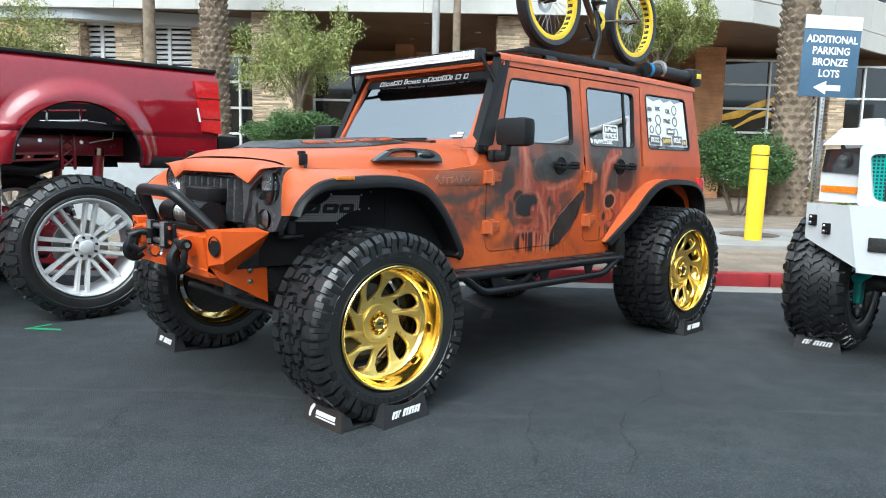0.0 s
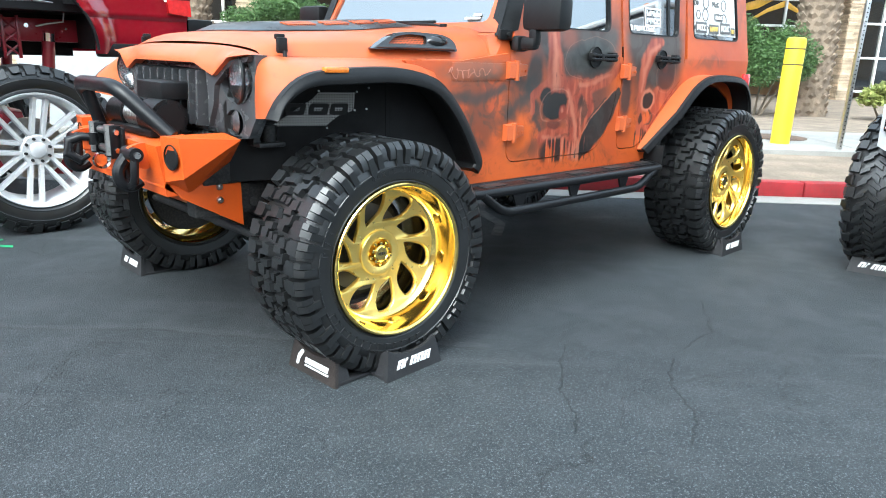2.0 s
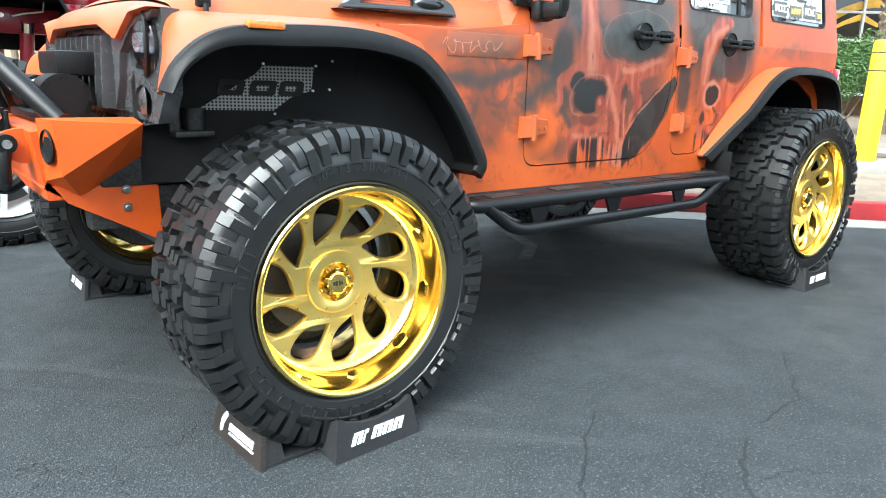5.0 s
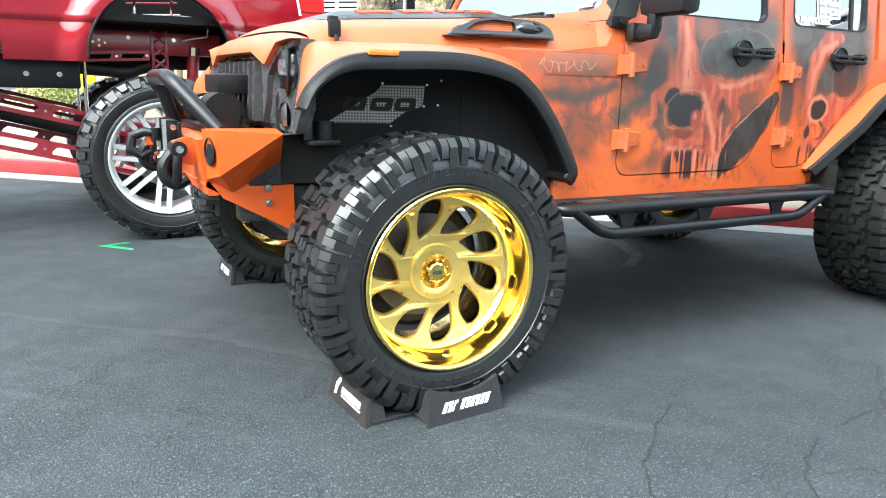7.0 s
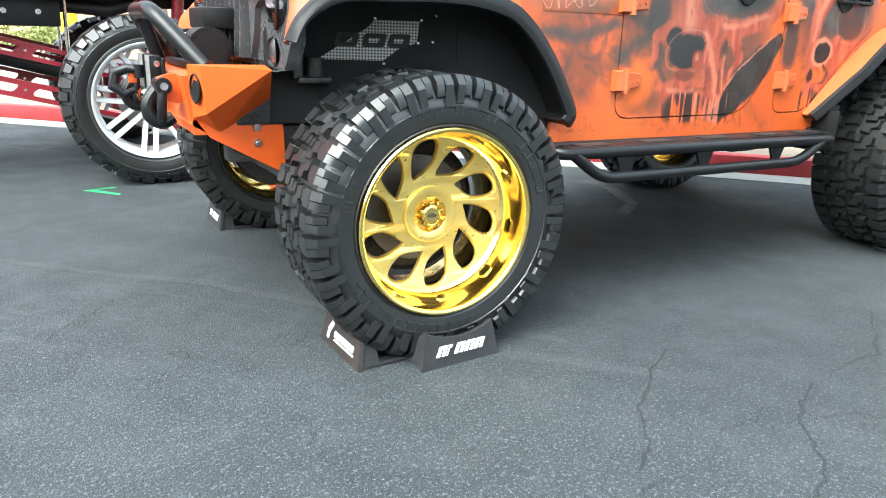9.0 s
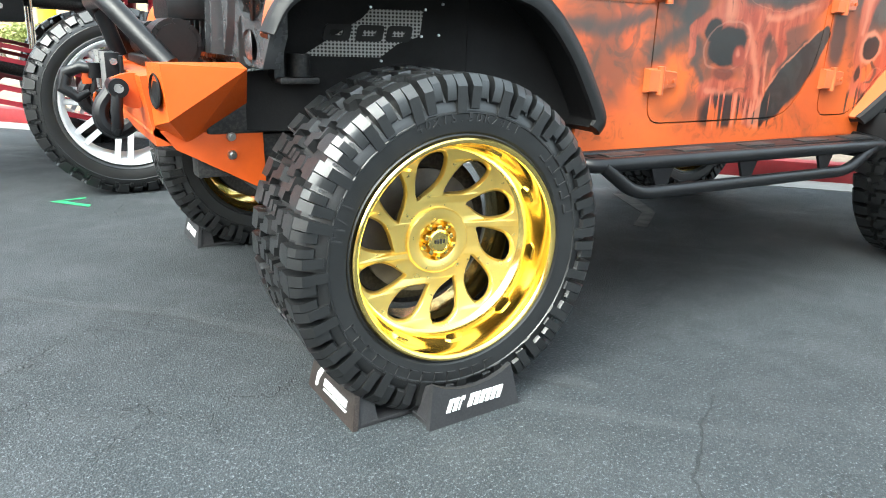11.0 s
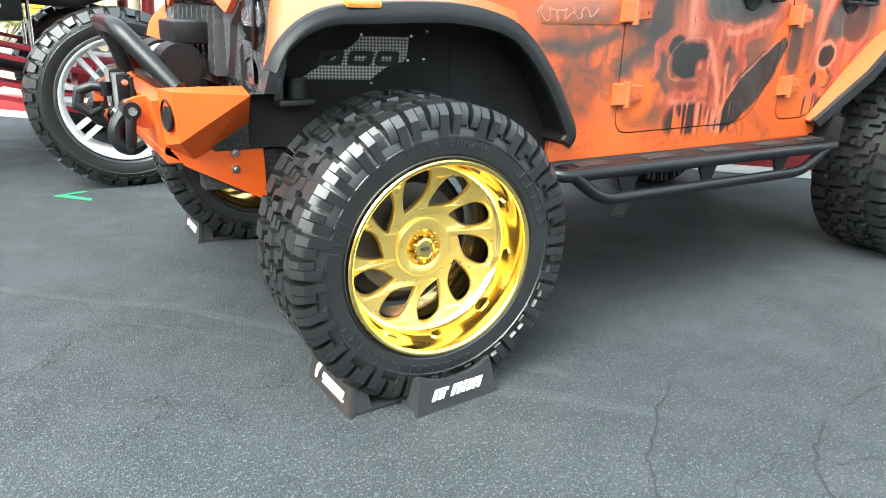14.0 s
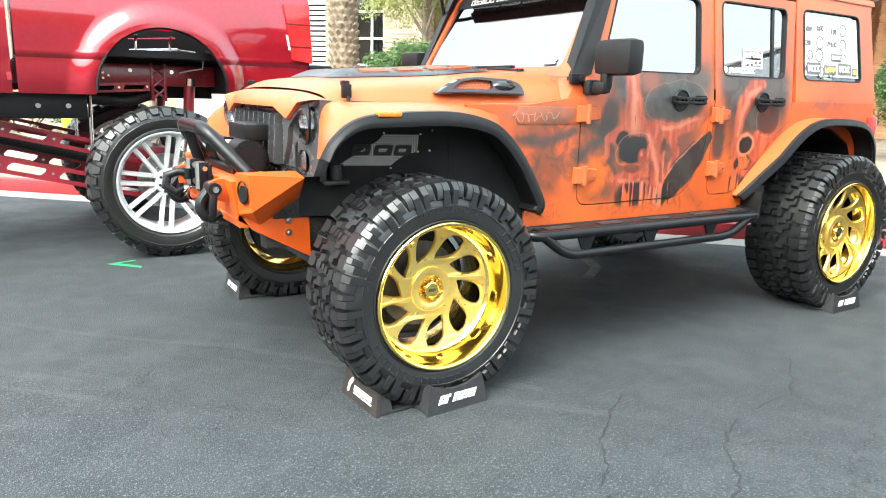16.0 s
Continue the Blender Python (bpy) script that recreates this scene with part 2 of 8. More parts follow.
# ---- ground, kerb, pavement ----
def asphalt():
    s = Nodes("asphalt")
    grain = s.noise(105, 5.0, 0.78).outputs[0]
    vo = s.node("ShaderNodeTexVoronoi")
    s.put(vo.inputs["Vector"], s.co)
    vo.inputs["Scale"].default_value = 170
    big = s.noise(0.55, 6.0, 0.6).outputs[0]
    mid = s.noise(2.6, 5.0, 0.65).outputs[0]
    c = s.mix(s.ramp(big, 0.3, 0.7), (0.0115, 0.0155, 0.0190), (0.0205, 0.0260, 0.0305))
    c = s.mix(s.math("MULTIPLY", s.ramp(mid, 0.42, 0.75), 0.45), c, (0.040, 0.044, 0.048))
    c = s.mix(s.math("MULTIPLY", s.ramp(grain, 0.56, 0.63), 0.80), c, (0.180, 0.198, 0.210))
    c = s.mix(s.math("MULTIPLY", s.ramp(vo.outputs["Distance"], 0.75, 0.2), 0.10), c, (0.18, 0.18, 0.18))
    c = s.mix(s.math("MULTIPLY", s.ramp(grain, 0.47, 0.36), 0.85), c, (0.006, 0.007, 0.008))
    patch = s.noise(9.0, 4.0, 0.7).outputs[0]
    c = s.mix(s.math("MULTIPLY", s.ramp(patch, 0.5, 0.72), 0.30), c, (0.050, 0.056, 0.060))
    # the lane runs parallel to the kerb: sealed and dark beside it, worn and paler further out
    lane = s.node("ShaderNodeMapping")
    s.put(lane.inputs[0], s.co)
    lane.inputs["Rotation"].default_value = (0, 0, radians(45))
    sep = s.node("ShaderNodeSeparateXYZ")
    s.put(sep.inputs[0], lane.outputs[0])
    along = s.node("ShaderNodeCombineXYZ")
    s.put(along.inputs[0], s.math("MULTIPLY", sep.outputs[0], 0.35))
    s.put(along.inputs[1], s.math("MULTIPLY", sep.outputs[1], 6.0))
    st = s.noise(1.0, 5.0, 0.6, along.outputs[0]).outputs[0]
    across = s.math("ADD", sep.outputs[1], s.math("MULTIPLY", s.math("SUBTRACT", st, 0.5), 0.9))
    worn = s.ramp(across, -0.35, -1.35)
    c = s.mix(1.0, c, s.mix(worn, (0.74, 0.765, 0.785), (0.82, 0.85, 0.865)), "MULTIPLY")
    c = s.mix(s.math("MULTIPLY", s.math("MULTIPLY", s.ramp(s.noise(62, 4.0, 0.7).outputs[0], 0.57, 0.64), worn), 0.30), c, (0.20, 0.215, 0.222))
    c = s.mix(s.math("MULTIPLY", s.ramp(st, 0.55, 0.8), 0.34), c, (0.11, 0.113, 0.118))
    # cracks
    warp = s.node("ShaderNodeVectorMath", operation="ADD")
    nz = s.noise(2.2, 5.0, 0.7)
    sc = s.node("ShaderNodeVectorMath", operation="SCALE")
    s.put(sc.inputs[0], nz.outputs["Color"])
    sc.inputs["Scale"].default_value = 0.55
    s.put(warp.inputs[0], s.co)
    s.put(warp.inputs[1], sc.outputs[0])
    cr = s.node("ShaderNodeTexVoronoi", feature="DISTANCE_TO_EDGE")
    s.put(cr.inputs["Vector"], warp.outputs[0])
    cr.inputs["Scale"].default_value = 0.75
    line = s.ramp(cr.outputs["Distance"], 0.005, 0.0015)
    where = s.ramp(s.noise(0.8, 3.0, 0.5, s.scaled(1, 1, 1, (7.3, 1.2, 0))).outputs[0], 0.50, 0.60)
    crack = s.math("MULTIPLY", line, where)
    fine_warp = s.node("ShaderNodeVectorMath", operation="ADD")
    sc2 = s.node("ShaderNodeVectorMath", operation="SCALE")
    s.put(sc2.inputs[0], s.noise(7.0, 4.0, 0.6).outputs["Color"])
    sc2.inputs["Scale"].default_value = 0.10
    s.put(fine_warp.inputs[0], s.co)
    s.put(fine_warp.inputs[1], sc2.outputs[0])

    def split(pts, width):
        """A single crack through the given ground points."""
        out = None
        for (x0, y0), (x1, y1) in zip(pts, pts[1:]):
            d = Vector((x1 - x0, y1 - y0, 0))
            rel = s.node("ShaderNodeVectorMath", operation="SUBTRACT")
            s.put(rel.inputs[0], fine_warp.outputs[0])
            rel.inputs[1].default_value = (x0 + 0.05, y0 + 0.05, 0.05)
            dot = s.node("ShaderNodeVectorMath", operation="DOT_PRODUCT")
            s.put(dot.inputs[0], rel.outputs[0])
            dot.inputs[1].default_value = tuple(d / d.length_squared)
            t = s.math("MINIMUM", s.math("MAXIMUM", dot.outputs["Value"], 0.0), 1.0)
            foot = s.node("ShaderNodeVectorMath", operation="SCALE")
            foot.inputs[0].default_value = tuple(d)
            s.put(foot.inputs["Scale"], t)
            off = s.node("ShaderNodeVectorMath", operation="SUBTRACT")
            s.put(off.inputs[0], rel.outputs[0])
            s.put(off.inputs[1], foot.outputs[0])
            flat = s.node("ShaderNodeVectorMath", operation="MULTIPLY")
            s.put(flat.inputs[0], off.outputs[0])
            flat.inputs[1].default_value = (1, 1, 0)
            ln = s.node("ShaderNodeVectorMath", operation="LENGTH")
            s.put(ln.inputs[0], flat.outputs[0])
            out = ln.outputs["Value"] if out is None else s.math("MINIMUM", out, ln.outputs["Value"])
        return s.ramp(out, width, width * 0.4)

    seam = split(((-3.0, 2.4), (-0.93, 0.28), (-0.57, 0.0), (-0.21, -0.48), (0.5, -1.2)), 0.016)
    pale = split(((-3.0, 2.43), (-0.92, 0.31), (-0.55, 0.03), (-0.19, -0.45), (0.5, -1.16)), 0.035)
    c = s.mix(s.math("MULTIPLY", pale, 0.10), c, (0.12, 0.12, 0.118))
    c = s.mix(s.math("MULTIPLY", seam, 0.40), c, (0.010, 0.011, 0.012))
    for pts in (((0.80, -1.38), (0.56, -1.56), (0.40, -1.65), (0.30, -1.80), (0.16, -1.90)), ((1.05, -1.80), (0.78, -1.93), (0.70, -2.02), (0.58, -2.15), (0.40, -2.22)), ((1.9, -1.5), (1.5, -1.75), (1.2, -1.78))):
        crack = s.math("MAXIMUM", crack, split(pts, 0.006))
    c = s.mix(s.math("MULTIPLY", crack, 0.8), c, (0.006, 0.009, 0.010))
    h = s.math("SUBTRACT", s.math("ADD", grain, s.math("MULTIPLY", vo.outputs["Distance"], 0.8)), s.math("MULTIPLY", crack, 2.0))
    s.bump(h, 0.7, 0.005)
    r = s.math("SUBTRACT", 0.86, s.math("MULTIPLY", s.ramp(mid, 0.3, 0.7), 0.18))
    return s.done(c, r)


def concrete(name, col, joint=0.0):
    s = Nodes(name)
    c = s.mix(s.ramp(s.noise(1.3, 6.0, 0.65).outputs[0], 0.3, 0.72), tuple(v * 0.8 for v in col), tuple(v * 1.1 for v in col))
    c = s.mix(s.math("MULTIPLY", s.ramp(s.noise(60, 3.0).outputs[0], 0.45, 0.8), 0.35), c, tuple(v * 0.55 for v in col))
    s.bump(s.noise(90, 4.0).outputs[0], 0.3, 0.003)
    return s.done(c, 0.85)


BGM = pose(0, 0, 0, 0, 0, -45)
ASPHALT = asphalt()
CONCRETE = concrete("pale_concrete", (0.28, 0.268, 0.25))
DIRT = simple("tan_gravel", (0.21, 0.165, 0.122), 0.95, var=0.25, scale=3, fine=0.5, bump=0.9, bscale=45, dirt=(0.13, 0.10, 0.08))
KERB_RED = simple("red_kerb_paint", (0.29, 0.015, 0.021), 0.6, var=0.2, scale=4, fine=0.25, bump=0.3, bscale=90, dirt=(0.13, 0.05, 0.045))

g = MB().add([(-300, -300, 0), (300, -300, 0), (300, 300, 0), (-300, 300, 0)], [(0, 1, 2, 3)])
ground = solid("ground", g, ASPHALT, "dark grey cracked asphalt of the parking lane", "ground", kind="structure")
gut = MB().box((0, 3.39, 0.002), (90, 0.34, 0.008), 0.002)
solid("gutter", gut, CONCRETE, "pale concrete gutter strip beside the red kerb", "gutter", kind="structure", m=BGM)
kerb = tagged(new("kerb"), "red painted concrete kerb in long blocks", "kerb", kind="structure")
kerb.matrix_basis = BGM
kb = MB()
kb.box((0, 3.64, 0.07), (2.99, 0.16, 0.16), 0.018)
kb_me = kb.mesh("kerb_block", KERB_RED)
for i in range(-9, 14):
    ob = new("kerb_block", kb_me)
    ob.parent, ob.location = kerb, (i * 3.0, 0, 0)


def strip(u, v):
    s_ = 3.70 + v * 1.36
    return Vector((-45 + 90 * u, s_, 0.135 + 0.11 * v + 0.012 * noise.noise((u * 90, v * 4, 0))))


solid("planting_strip", MB().grid(strip, 120, 8), DIRT, "bare tan gravel planting strip behind the kerb", "gravel strip", kind="structure", m=BGM)
pave = tagged(new("pavement"), "pale concrete pavement slabs with joints", "pavement", kind="structure")
pave.matrix_basis = BGM
sl = MB().box((0, 6.35, 0.2), (2.385, 2.6, 0.2), 0.012)
sl_me = sl.mesh("slab", CONCRETE)
for i in range(-11, 16):
    ob = new("slab", sl_me)
    ob.parent, ob.location = pave, (i * 2.4, 0, 0)
solid("planter_ground", MB().box((0, 19.6, 0.13), (90, 24, 0.26)), DIRT, "tan gravel ground before the building", "gravel bed", kind="structure", m=BGM)
mh = MB().rod((0, 0, 0), (0, 0, 0.012), 0.42, n=40)
mh.rod((0, 0, 0), (0, 0, 0.016), 0.36, n=40)
solid("manhole_cover", mh, simple("rusty_iron", (0.12, 0.075, 0.05), 0.8, 0.3, var=0.3, scale=9, fine=0.3), "rusty round iron cover in the pavement", "manhole cover", m=BGM @ pose(5.45, 6.55, 0.298))


# ---- orange off-road vehicle ----
def plain_orange(name):
    s = Nodes(name)
    c = s.mix(s.ramp(s.noise(1.7, 5.0).outputs[0], 0.3, 0.7), (0.36, 0.070, 0.017), (0.45, 0.093, 0.023))
    soot = s.math("MULTIPLY", s.ramp(s.noise(4.0, 6.0, 0.7, dist=0.8).outputs[0], 0.55, 0.76), 0.6)
    c = s.mix(soot, c, (0.11, 0.035, 0.018))
    s.bump(s.noise(240, 3.0).outputs[0], 0.05, 0.001)
    s.coat_rough = 0.28
    return s.done(c, s.math("ADD", 0.36, s.math("MULTIPLY", s.noise(9.0).outputs[0], 0.14)), coat=0.25, spec=0.45)


def airbrush(name):
    """Orange with sprayed charcoal, salmon bone shapes, hollows and drips along the flank."""
    s = Nodes(name)
    sep = s.node("ShaderNodeSeparateXYZ")
    s.put(sep.inputs[0], s.co)
    flat = s.node("ShaderNodeCombineXYZ")
    s.put(flat.inputs[0], sep.outputs[0])
    s.put(flat.inputs[2], sep.outputs[2])
    co = flat.outputs[0]

    def vmath(op, a, b=None):
        nd = s.node("ShaderNodeVectorMath", operation=op)
        s.put(nd.inputs[0], a)
        if op == "SCALE":
            s.put(nd.inputs["Scale"], b)
        elif b is not None:
            s.put(nd.inputs[1], b)
        return nd.outputs["Value"] if op in ("LENGTH", "DOT_PRODUCT") else nd.outputs[0]

    for scale, amp in ((3.5, 0.030), (8.0, 0.046), (26.0, 0.014)):
        nz = s.noise(scale, 3.0, 0.5, flat.outputs[0])
        co = vmath("ADD", co, vmath("SCALE", vmath("SUBTRACT", nz.outputs["Color"], (0.5, 0.5, 0.5)), amp))

    def dist(cx, cz, rx, rz, rot=0.0):
        mp = s.node("ShaderNodeMapping", vector_type="TEXTURE")
        s.put(mp.inputs[0], co)
        mp.inputs["Location"].default_value, mp.inputs["Rotation"].default_value = (cx, 0, cz), (0, radians(rot), 0)
        mp.inputs["Scale"].default_value = (rx, 1000.0, rz)
        return vmath("LENGTH", mp.outputs[0])

    def blob(cx, cz, rx, rz, rot=0.0, soft=0.35):
        return s.ramp(dist(cx, cz, rx, rz, rot), 1.0, 1.0 - soft)

    def mul(a, b):
        return s.math("MULTIPLY", a, b)

    def stroke(pts, soft=0.5):
        """A brush stroke through (x, z, radius) points."""
        out = None
        for (x0, z0, r0), (x1, z1, r1) in zip(pts, pts[1:]):
            d = Vector((x1 - x0, 0, z1 - z0))
            rel = vmath("SUBTRACT", co, (x0, 0, z0))
            t = s.math("MULTIPLY", vmath("DOT_PRODUCT", rel, tuple(d)), 1 / d.length_squared)
            t = s.math("MINIMUM", s.math("MAXIMUM", t, 0.0), 1.0)
            off = vmath("LENGTH", vmath("SUBTRACT", rel, vmath("SCALE", tuple(d), t)))
            q = s.math("DIVIDE", off, s.math("MULTIPLY_ADD", t, r1 - r0, r0))
            out = q if out is None else s.math("MINIMUM", out, q)
        return s.ramp(out, 1.0, 1.0 - soft)

    ORANGE_A, ORANGE_B = (0.37, 0.058, 0.010), (0.48, 0.091, 0.014)
    COAL, SLATE = (0.008, 0.008, 0.008), (0.040, 0.043, 0.039)
    BONE, BONE_D, PALE = (0.37, 0.085, 0.040), (0.21, 0.030, 0.015), (0.48, 0.17, 0.10)
    c = s.mix(s.ramp(s.noise(1.7, 5.0).outputs[0], 0.3, 0.7), ORANGE_A, ORANGE_B)
    smoke = s.noise(6.5, 6.0, 0.58, co, 1.8).outputs[0]
    wisps = s.noise(12.0, 5.0, 0.6, co, 2.6).outputs[0]
    curl = s.node("ShaderNodeTexVoronoi", feature="SMOOTH_F1")
    s.put(curl.inputs["Vector"], co)
    curl.inputs["Scale"].default_value = 8.5
    c = s.mix(s.math("MULTIPLY", s.ramp(s.noise(4.0, 6.0, 0.7, dist=0.8).outputs[0], 0.55, 0.78), 0.6), c, (0.09, 0.032, 0.018))
    # billowing smoke on the cowl panel and the leading half of the front door
    zone = s.math("MAXIMUM", blob(0.78, 1.02, 0.34, 0.24, 0, 0.5), blob(1.12, 0.98, 0.26, 0.30, 0, 0.5))
    c = s.mix(mul(mul(s.ramp(curl.outputs["Distance"], 0.26, 0.55), zone), 0.65), c, (0.06, 0.028, 0.016))
    c = s.mix(mul(mul(s.ramp(smoke, 0.44, 0.60), zone), 0.65), c, (0.050, 0.032, 0.024))
    c = s.mix(mul(mul(s.ramp(curl.outputs["Distance"], 0.20, 0.05), zone), 0.45), c, (0.62, 0.13, 0.02))
    for p in (((0.97, 0.97, 0.03), (1.06, 1.05, 0.05), (1.19, 1.09, 0.03)), ((0.60, 1.10, 0.03), (0.76, 1.07, 0.05), (0.95, 1.12, 0.03)), ((1.02, 1.17, 0.03), (1.12, 1.13, 0.06), (1.20, 1.02, 0.03)), ((1.12, 0.92, 0.02), (1.20, 0.97, 0.03), (1.25, 0.90, 0.02))):
        c = s.mix(mul(stroke(p, 0.9), 0.85), c, (0.035, 0.030, 0.026))
    # grey-brown stain behind the signature
    c = s.mix(mul(mul(blob(0.75, 1.205, 0.33, 0.065, 0, 0.5), s.ramp(smoke, 0.25, 0.5)), 0.6), c, (0.105, 0.070, 0.050))
    low = mul(s.ramp(wisps, 0.48, 0.66), s.math("MAXIMUM", blob(0.78, 0.74, 0.24, 0.08, 0, 0.7), blob(1.60, 0.72, 0.70, 0.06, 0, 0.7)))
    c = s.mix(mul(low, 0.6), c, (0.10, 0.03, 0.012))
    # slate ground of both doors, black towards the hollows
    slate = s.math("MAXIMUM", blob(1.56, 1.42, 0.50, 0.36, 0, 0.34), blob(2.36, 1.38, 0.42, 0.36, 8, 0.36))
    slate = s.math("MULTIPLY", slate, s.ramp(sep.outputs[2], 1.62, 1.40))
    c = s.mix(mul(slate, 0.96), c, s.mix(s.ramp(smoke, 0.42, 0.62), SLATE, (0.020, 0.021, 0.019)))
    c = s.mix(mul(blob(1.62, 1.10, 0.34, 0.28, 0, 0.5), 0.7), c, (0.030, 0.028, 0.026))
    c = s.mix(mul(blob(2.20, 1.12, 0.15, 0.24, 0, 0.7), 0.6), c, (0.030, 0.024, 0.021))
    c = s.mix(mul(blob(2.60, 1.13, 0.14, 0.18, 30, 0.7), 0.6), c, (0.05, 0.035, 0.028))
    # sooty window frames
    fr = mul(s.ramp(smoke, 0.40, 0.66), s.ramp(sep.outputs[2], 1.38, 1.50))
    c = s.mix(mul(mul(fr, s.ramp(sep.outputs[2], 2.0, 1.75)), 0.45), c, (0.16, 0.055, 0.030))
    streak = s.noise(1.0, 4.0, 0.55, s.scaled(18, 1, 3.0), 0.8).outputs[0]
    bone = s.mix(s.ramp(streak, 0.35, 0.65), BONE_D, BONE)

    def paint(mask, amount, colour):
        nonlocal c
        c = s.mix(mul(mask, amount), c, colour)

    def rim(p, w_=0.035, amount=0.5, colour=(0.50, 0.24, 0.17)):
        """A thin pale line round a hollow."""
        d = dist(*p)
        paint(mul(s.ramp(d, 1.0 - w_, 1.0), s.ramp(d, 1.0 + 2 * w_, 1.0 + w_)), amount, colour)

    # front door: dark temple, glowing orange before it
    paint(blob(1.08, 0.90, 0.13, 0.12, 0, 0.5), 0.85, (0.56, 0.10, 0.008))
    paint(blob(1.175, 1.18, 0.085, 0.15, 6, 0.45), 0.92, (0.026, 0.027, 0.025))
    paint(blob(1.20, 1.02, 0.05, 0.09, -10, 0.6), 0.80, (0.035, 0.028, 0.024))
    paint(blob(1.01, 0.985, 0.08, 0.045, 25, 0.7), 0.80, (0.040, 0.030, 0.024))
    paint(blob(1.55, 1.06, 0.40, 0.25, 0, 0.6), 0.5, (0.085, 0.036, 0.026))
    paint(blob(1.47, 1.38, 0.12, 0.09, 0, 0.8), 0.7, (0.20, 0.055, 0.028))
    # forehead, brow, cheekbone, nose and jaw
    for p in (((1.335, 1.45, 0.065), (1.335, 1.33, 0.062), (1.35, 1.22, 0.082), (1.37, 1.11, 0.110)),
              ((1.36, 1.14, 0.075), (1.25, 1.125, 0.042), (1.17, 1.08, 0.030), (1.175, 1.00, 0.022)),
              ((1.40, 1.11, 0.095), (1.55, 1.115, 0.078), (1.70, 1.125, 0.050), (1.83, 1.16, 0.045), (1.955, 1.225, 0.035)),
              ((1.50, 1.08, 0.095), (1.535, 0.95, 0.090), (1.555, 0.84, 0.075), (1.54, 0.75, 0.045)),
              ((1.66, 1.09, 0.050), (1.705, 1.00, 0.030), (1.66, 0.91, 0.030)),
              ((1.26, 0.86, 0.050), (1.38, 0.855, 0.075), (1.50, 0.84, 0.080))):
        paint(stroke(p, 0.42), 0.95, bone)
    veil = s.noise(9.0, 5.0, 0.6, co, 2.0).outputs[0]
    face = s.math("MAXIMUM", blob(1.50, 1.02, 0.50, 0.34, 0, 0.5), blob(2.30, 1.06, 0.26, 0.30, 0, 0.5))
    paint(mul(s.ramp(veil, 0.52, 0.64), face), 0.50, (0.060, 0.018, 0.012))
    for p, k in ((((1.335, 1.40, 0.025), (1.345, 1.25, 0.040), (1.36, 1.14, 0.055)), 0.75), (((1.47, 1.10, 0.030), (1.54, 0.98, 0.032), (1.56, 0.84, 0.022)), 0.6), (((1.58, 1.135, 0.022), (1.72, 1.145, 0.022), (1.88, 1.195, 0.014)), 0.6), (((1.62, 1.06, 0.012), (1.60, 0.95, 0.014), (1.615, 0.84, 0.010)), 0.6), (((1.28, 0.865, 0.02), (1.36, 0.845, 0.025), (1.43, 0.86, 0.02)), 0.5)):
        paint(stroke(p, 0.9), k, PALE)
    for p in (((1.49, 1.02, 0.012), (1.495, 0.92, 0.014), (1.505, 0.80, 0.010)), ((1.585, 1.04, 0.010), (1.58, 0.93, 0.013), (1.585, 0.80, 0.010)), ((1.36, 1.20, 0.006), (1.365, 1.14, 0.008), (1.375, 1.10, 0.005)), ((1.44, 1.08, 0.012), (1.46, 1.0, 0.014))):
        paint(stroke(p, 0.9), 0.75, (0.09, 0.018, 0.012))
    # hollows
    paint(blob(1.67, 1.280, 0.250, 0.118, -4, 0.35), 0.85, s.mix(s.ramp(smoke, 0.38, 0.62), (0.036, 0.039, 0.036), (0.018, 0.019, 0.018)))
    rim((1.67, 1.275, 0.245, 0.112, -4), 0.016, 0.14)
    paint(s.math("MAXIMUM", blob(1.365, 1.025, 0.120, 0.082, -14, 0.22), blob(1.285, 1.085, 0.052, 0.055, -20, 0.3)), 1.0, COAL)
    rim((1.365, 1.025, 0.125, 0.087, -14), 0.04, 0.20)
    paint(blob(1.437, 0.990, 0.044, 0.046, 0, 0.4), 0.9, BONE_D)
    paint(blob(1.428, 1.003, 0.018, 0.020, 0, 0.9), 0.6, PALE)
    paint(blob(1.365, 0.925, 0.085, 0.030, -6, 0.5), 0.8, (0.075, 0.016, 0.012))
    paint(stroke(((1.955, 1.075, 0.040), (1.865, 0.99, 0.088), (1.765, 0.90, 0.100), (1.665, 0.80, 0.066), (1.575, 0.755, 0.025)), 0.22), 0.97, s.mix(s.ramp(smoke, 0.4, 0.6), COAL, (0.022, 0.023, 0.021)))
    paint(stroke(((1.905, 1.095, 0.008), (1.79, 1.015, 0.008), (1.69, 0.935, 0.008), (1.63, 0.86, 0.008)), 0.7), 0.55, PALE)
    paint(blob(1.605, 1.045, 0.028, 0.055, -15, 0.6), 0.7, COAL)
    # drips at the jaw
    jaw = s.math("MAXIMUM", blob(1.40, 0.785, 0.19, 0.085, 0, 0.35), blob(1.62, 0.775, 0.13, 0.085, 0, 0.4))
    drip = s.noise(1.0, 3.0, 0.5, s.scaled(30, 1, 2.2), 0.5).outputs[0]
    paint(mul(jaw, s.ramp(drip, 0.50, 0.55)), 0.95, COAL)
    paint(mul(jaw, s.ramp(drip, 0.45, 0.40)), 0.6, PALE)
    # rear door: hooked brow, dark orb, ringed socket, teeth
    paint(blob(2.05, 1.07, 0.075, 0.17, 0, 0.5), 0.9, (0.024, 0.023, 0.022))
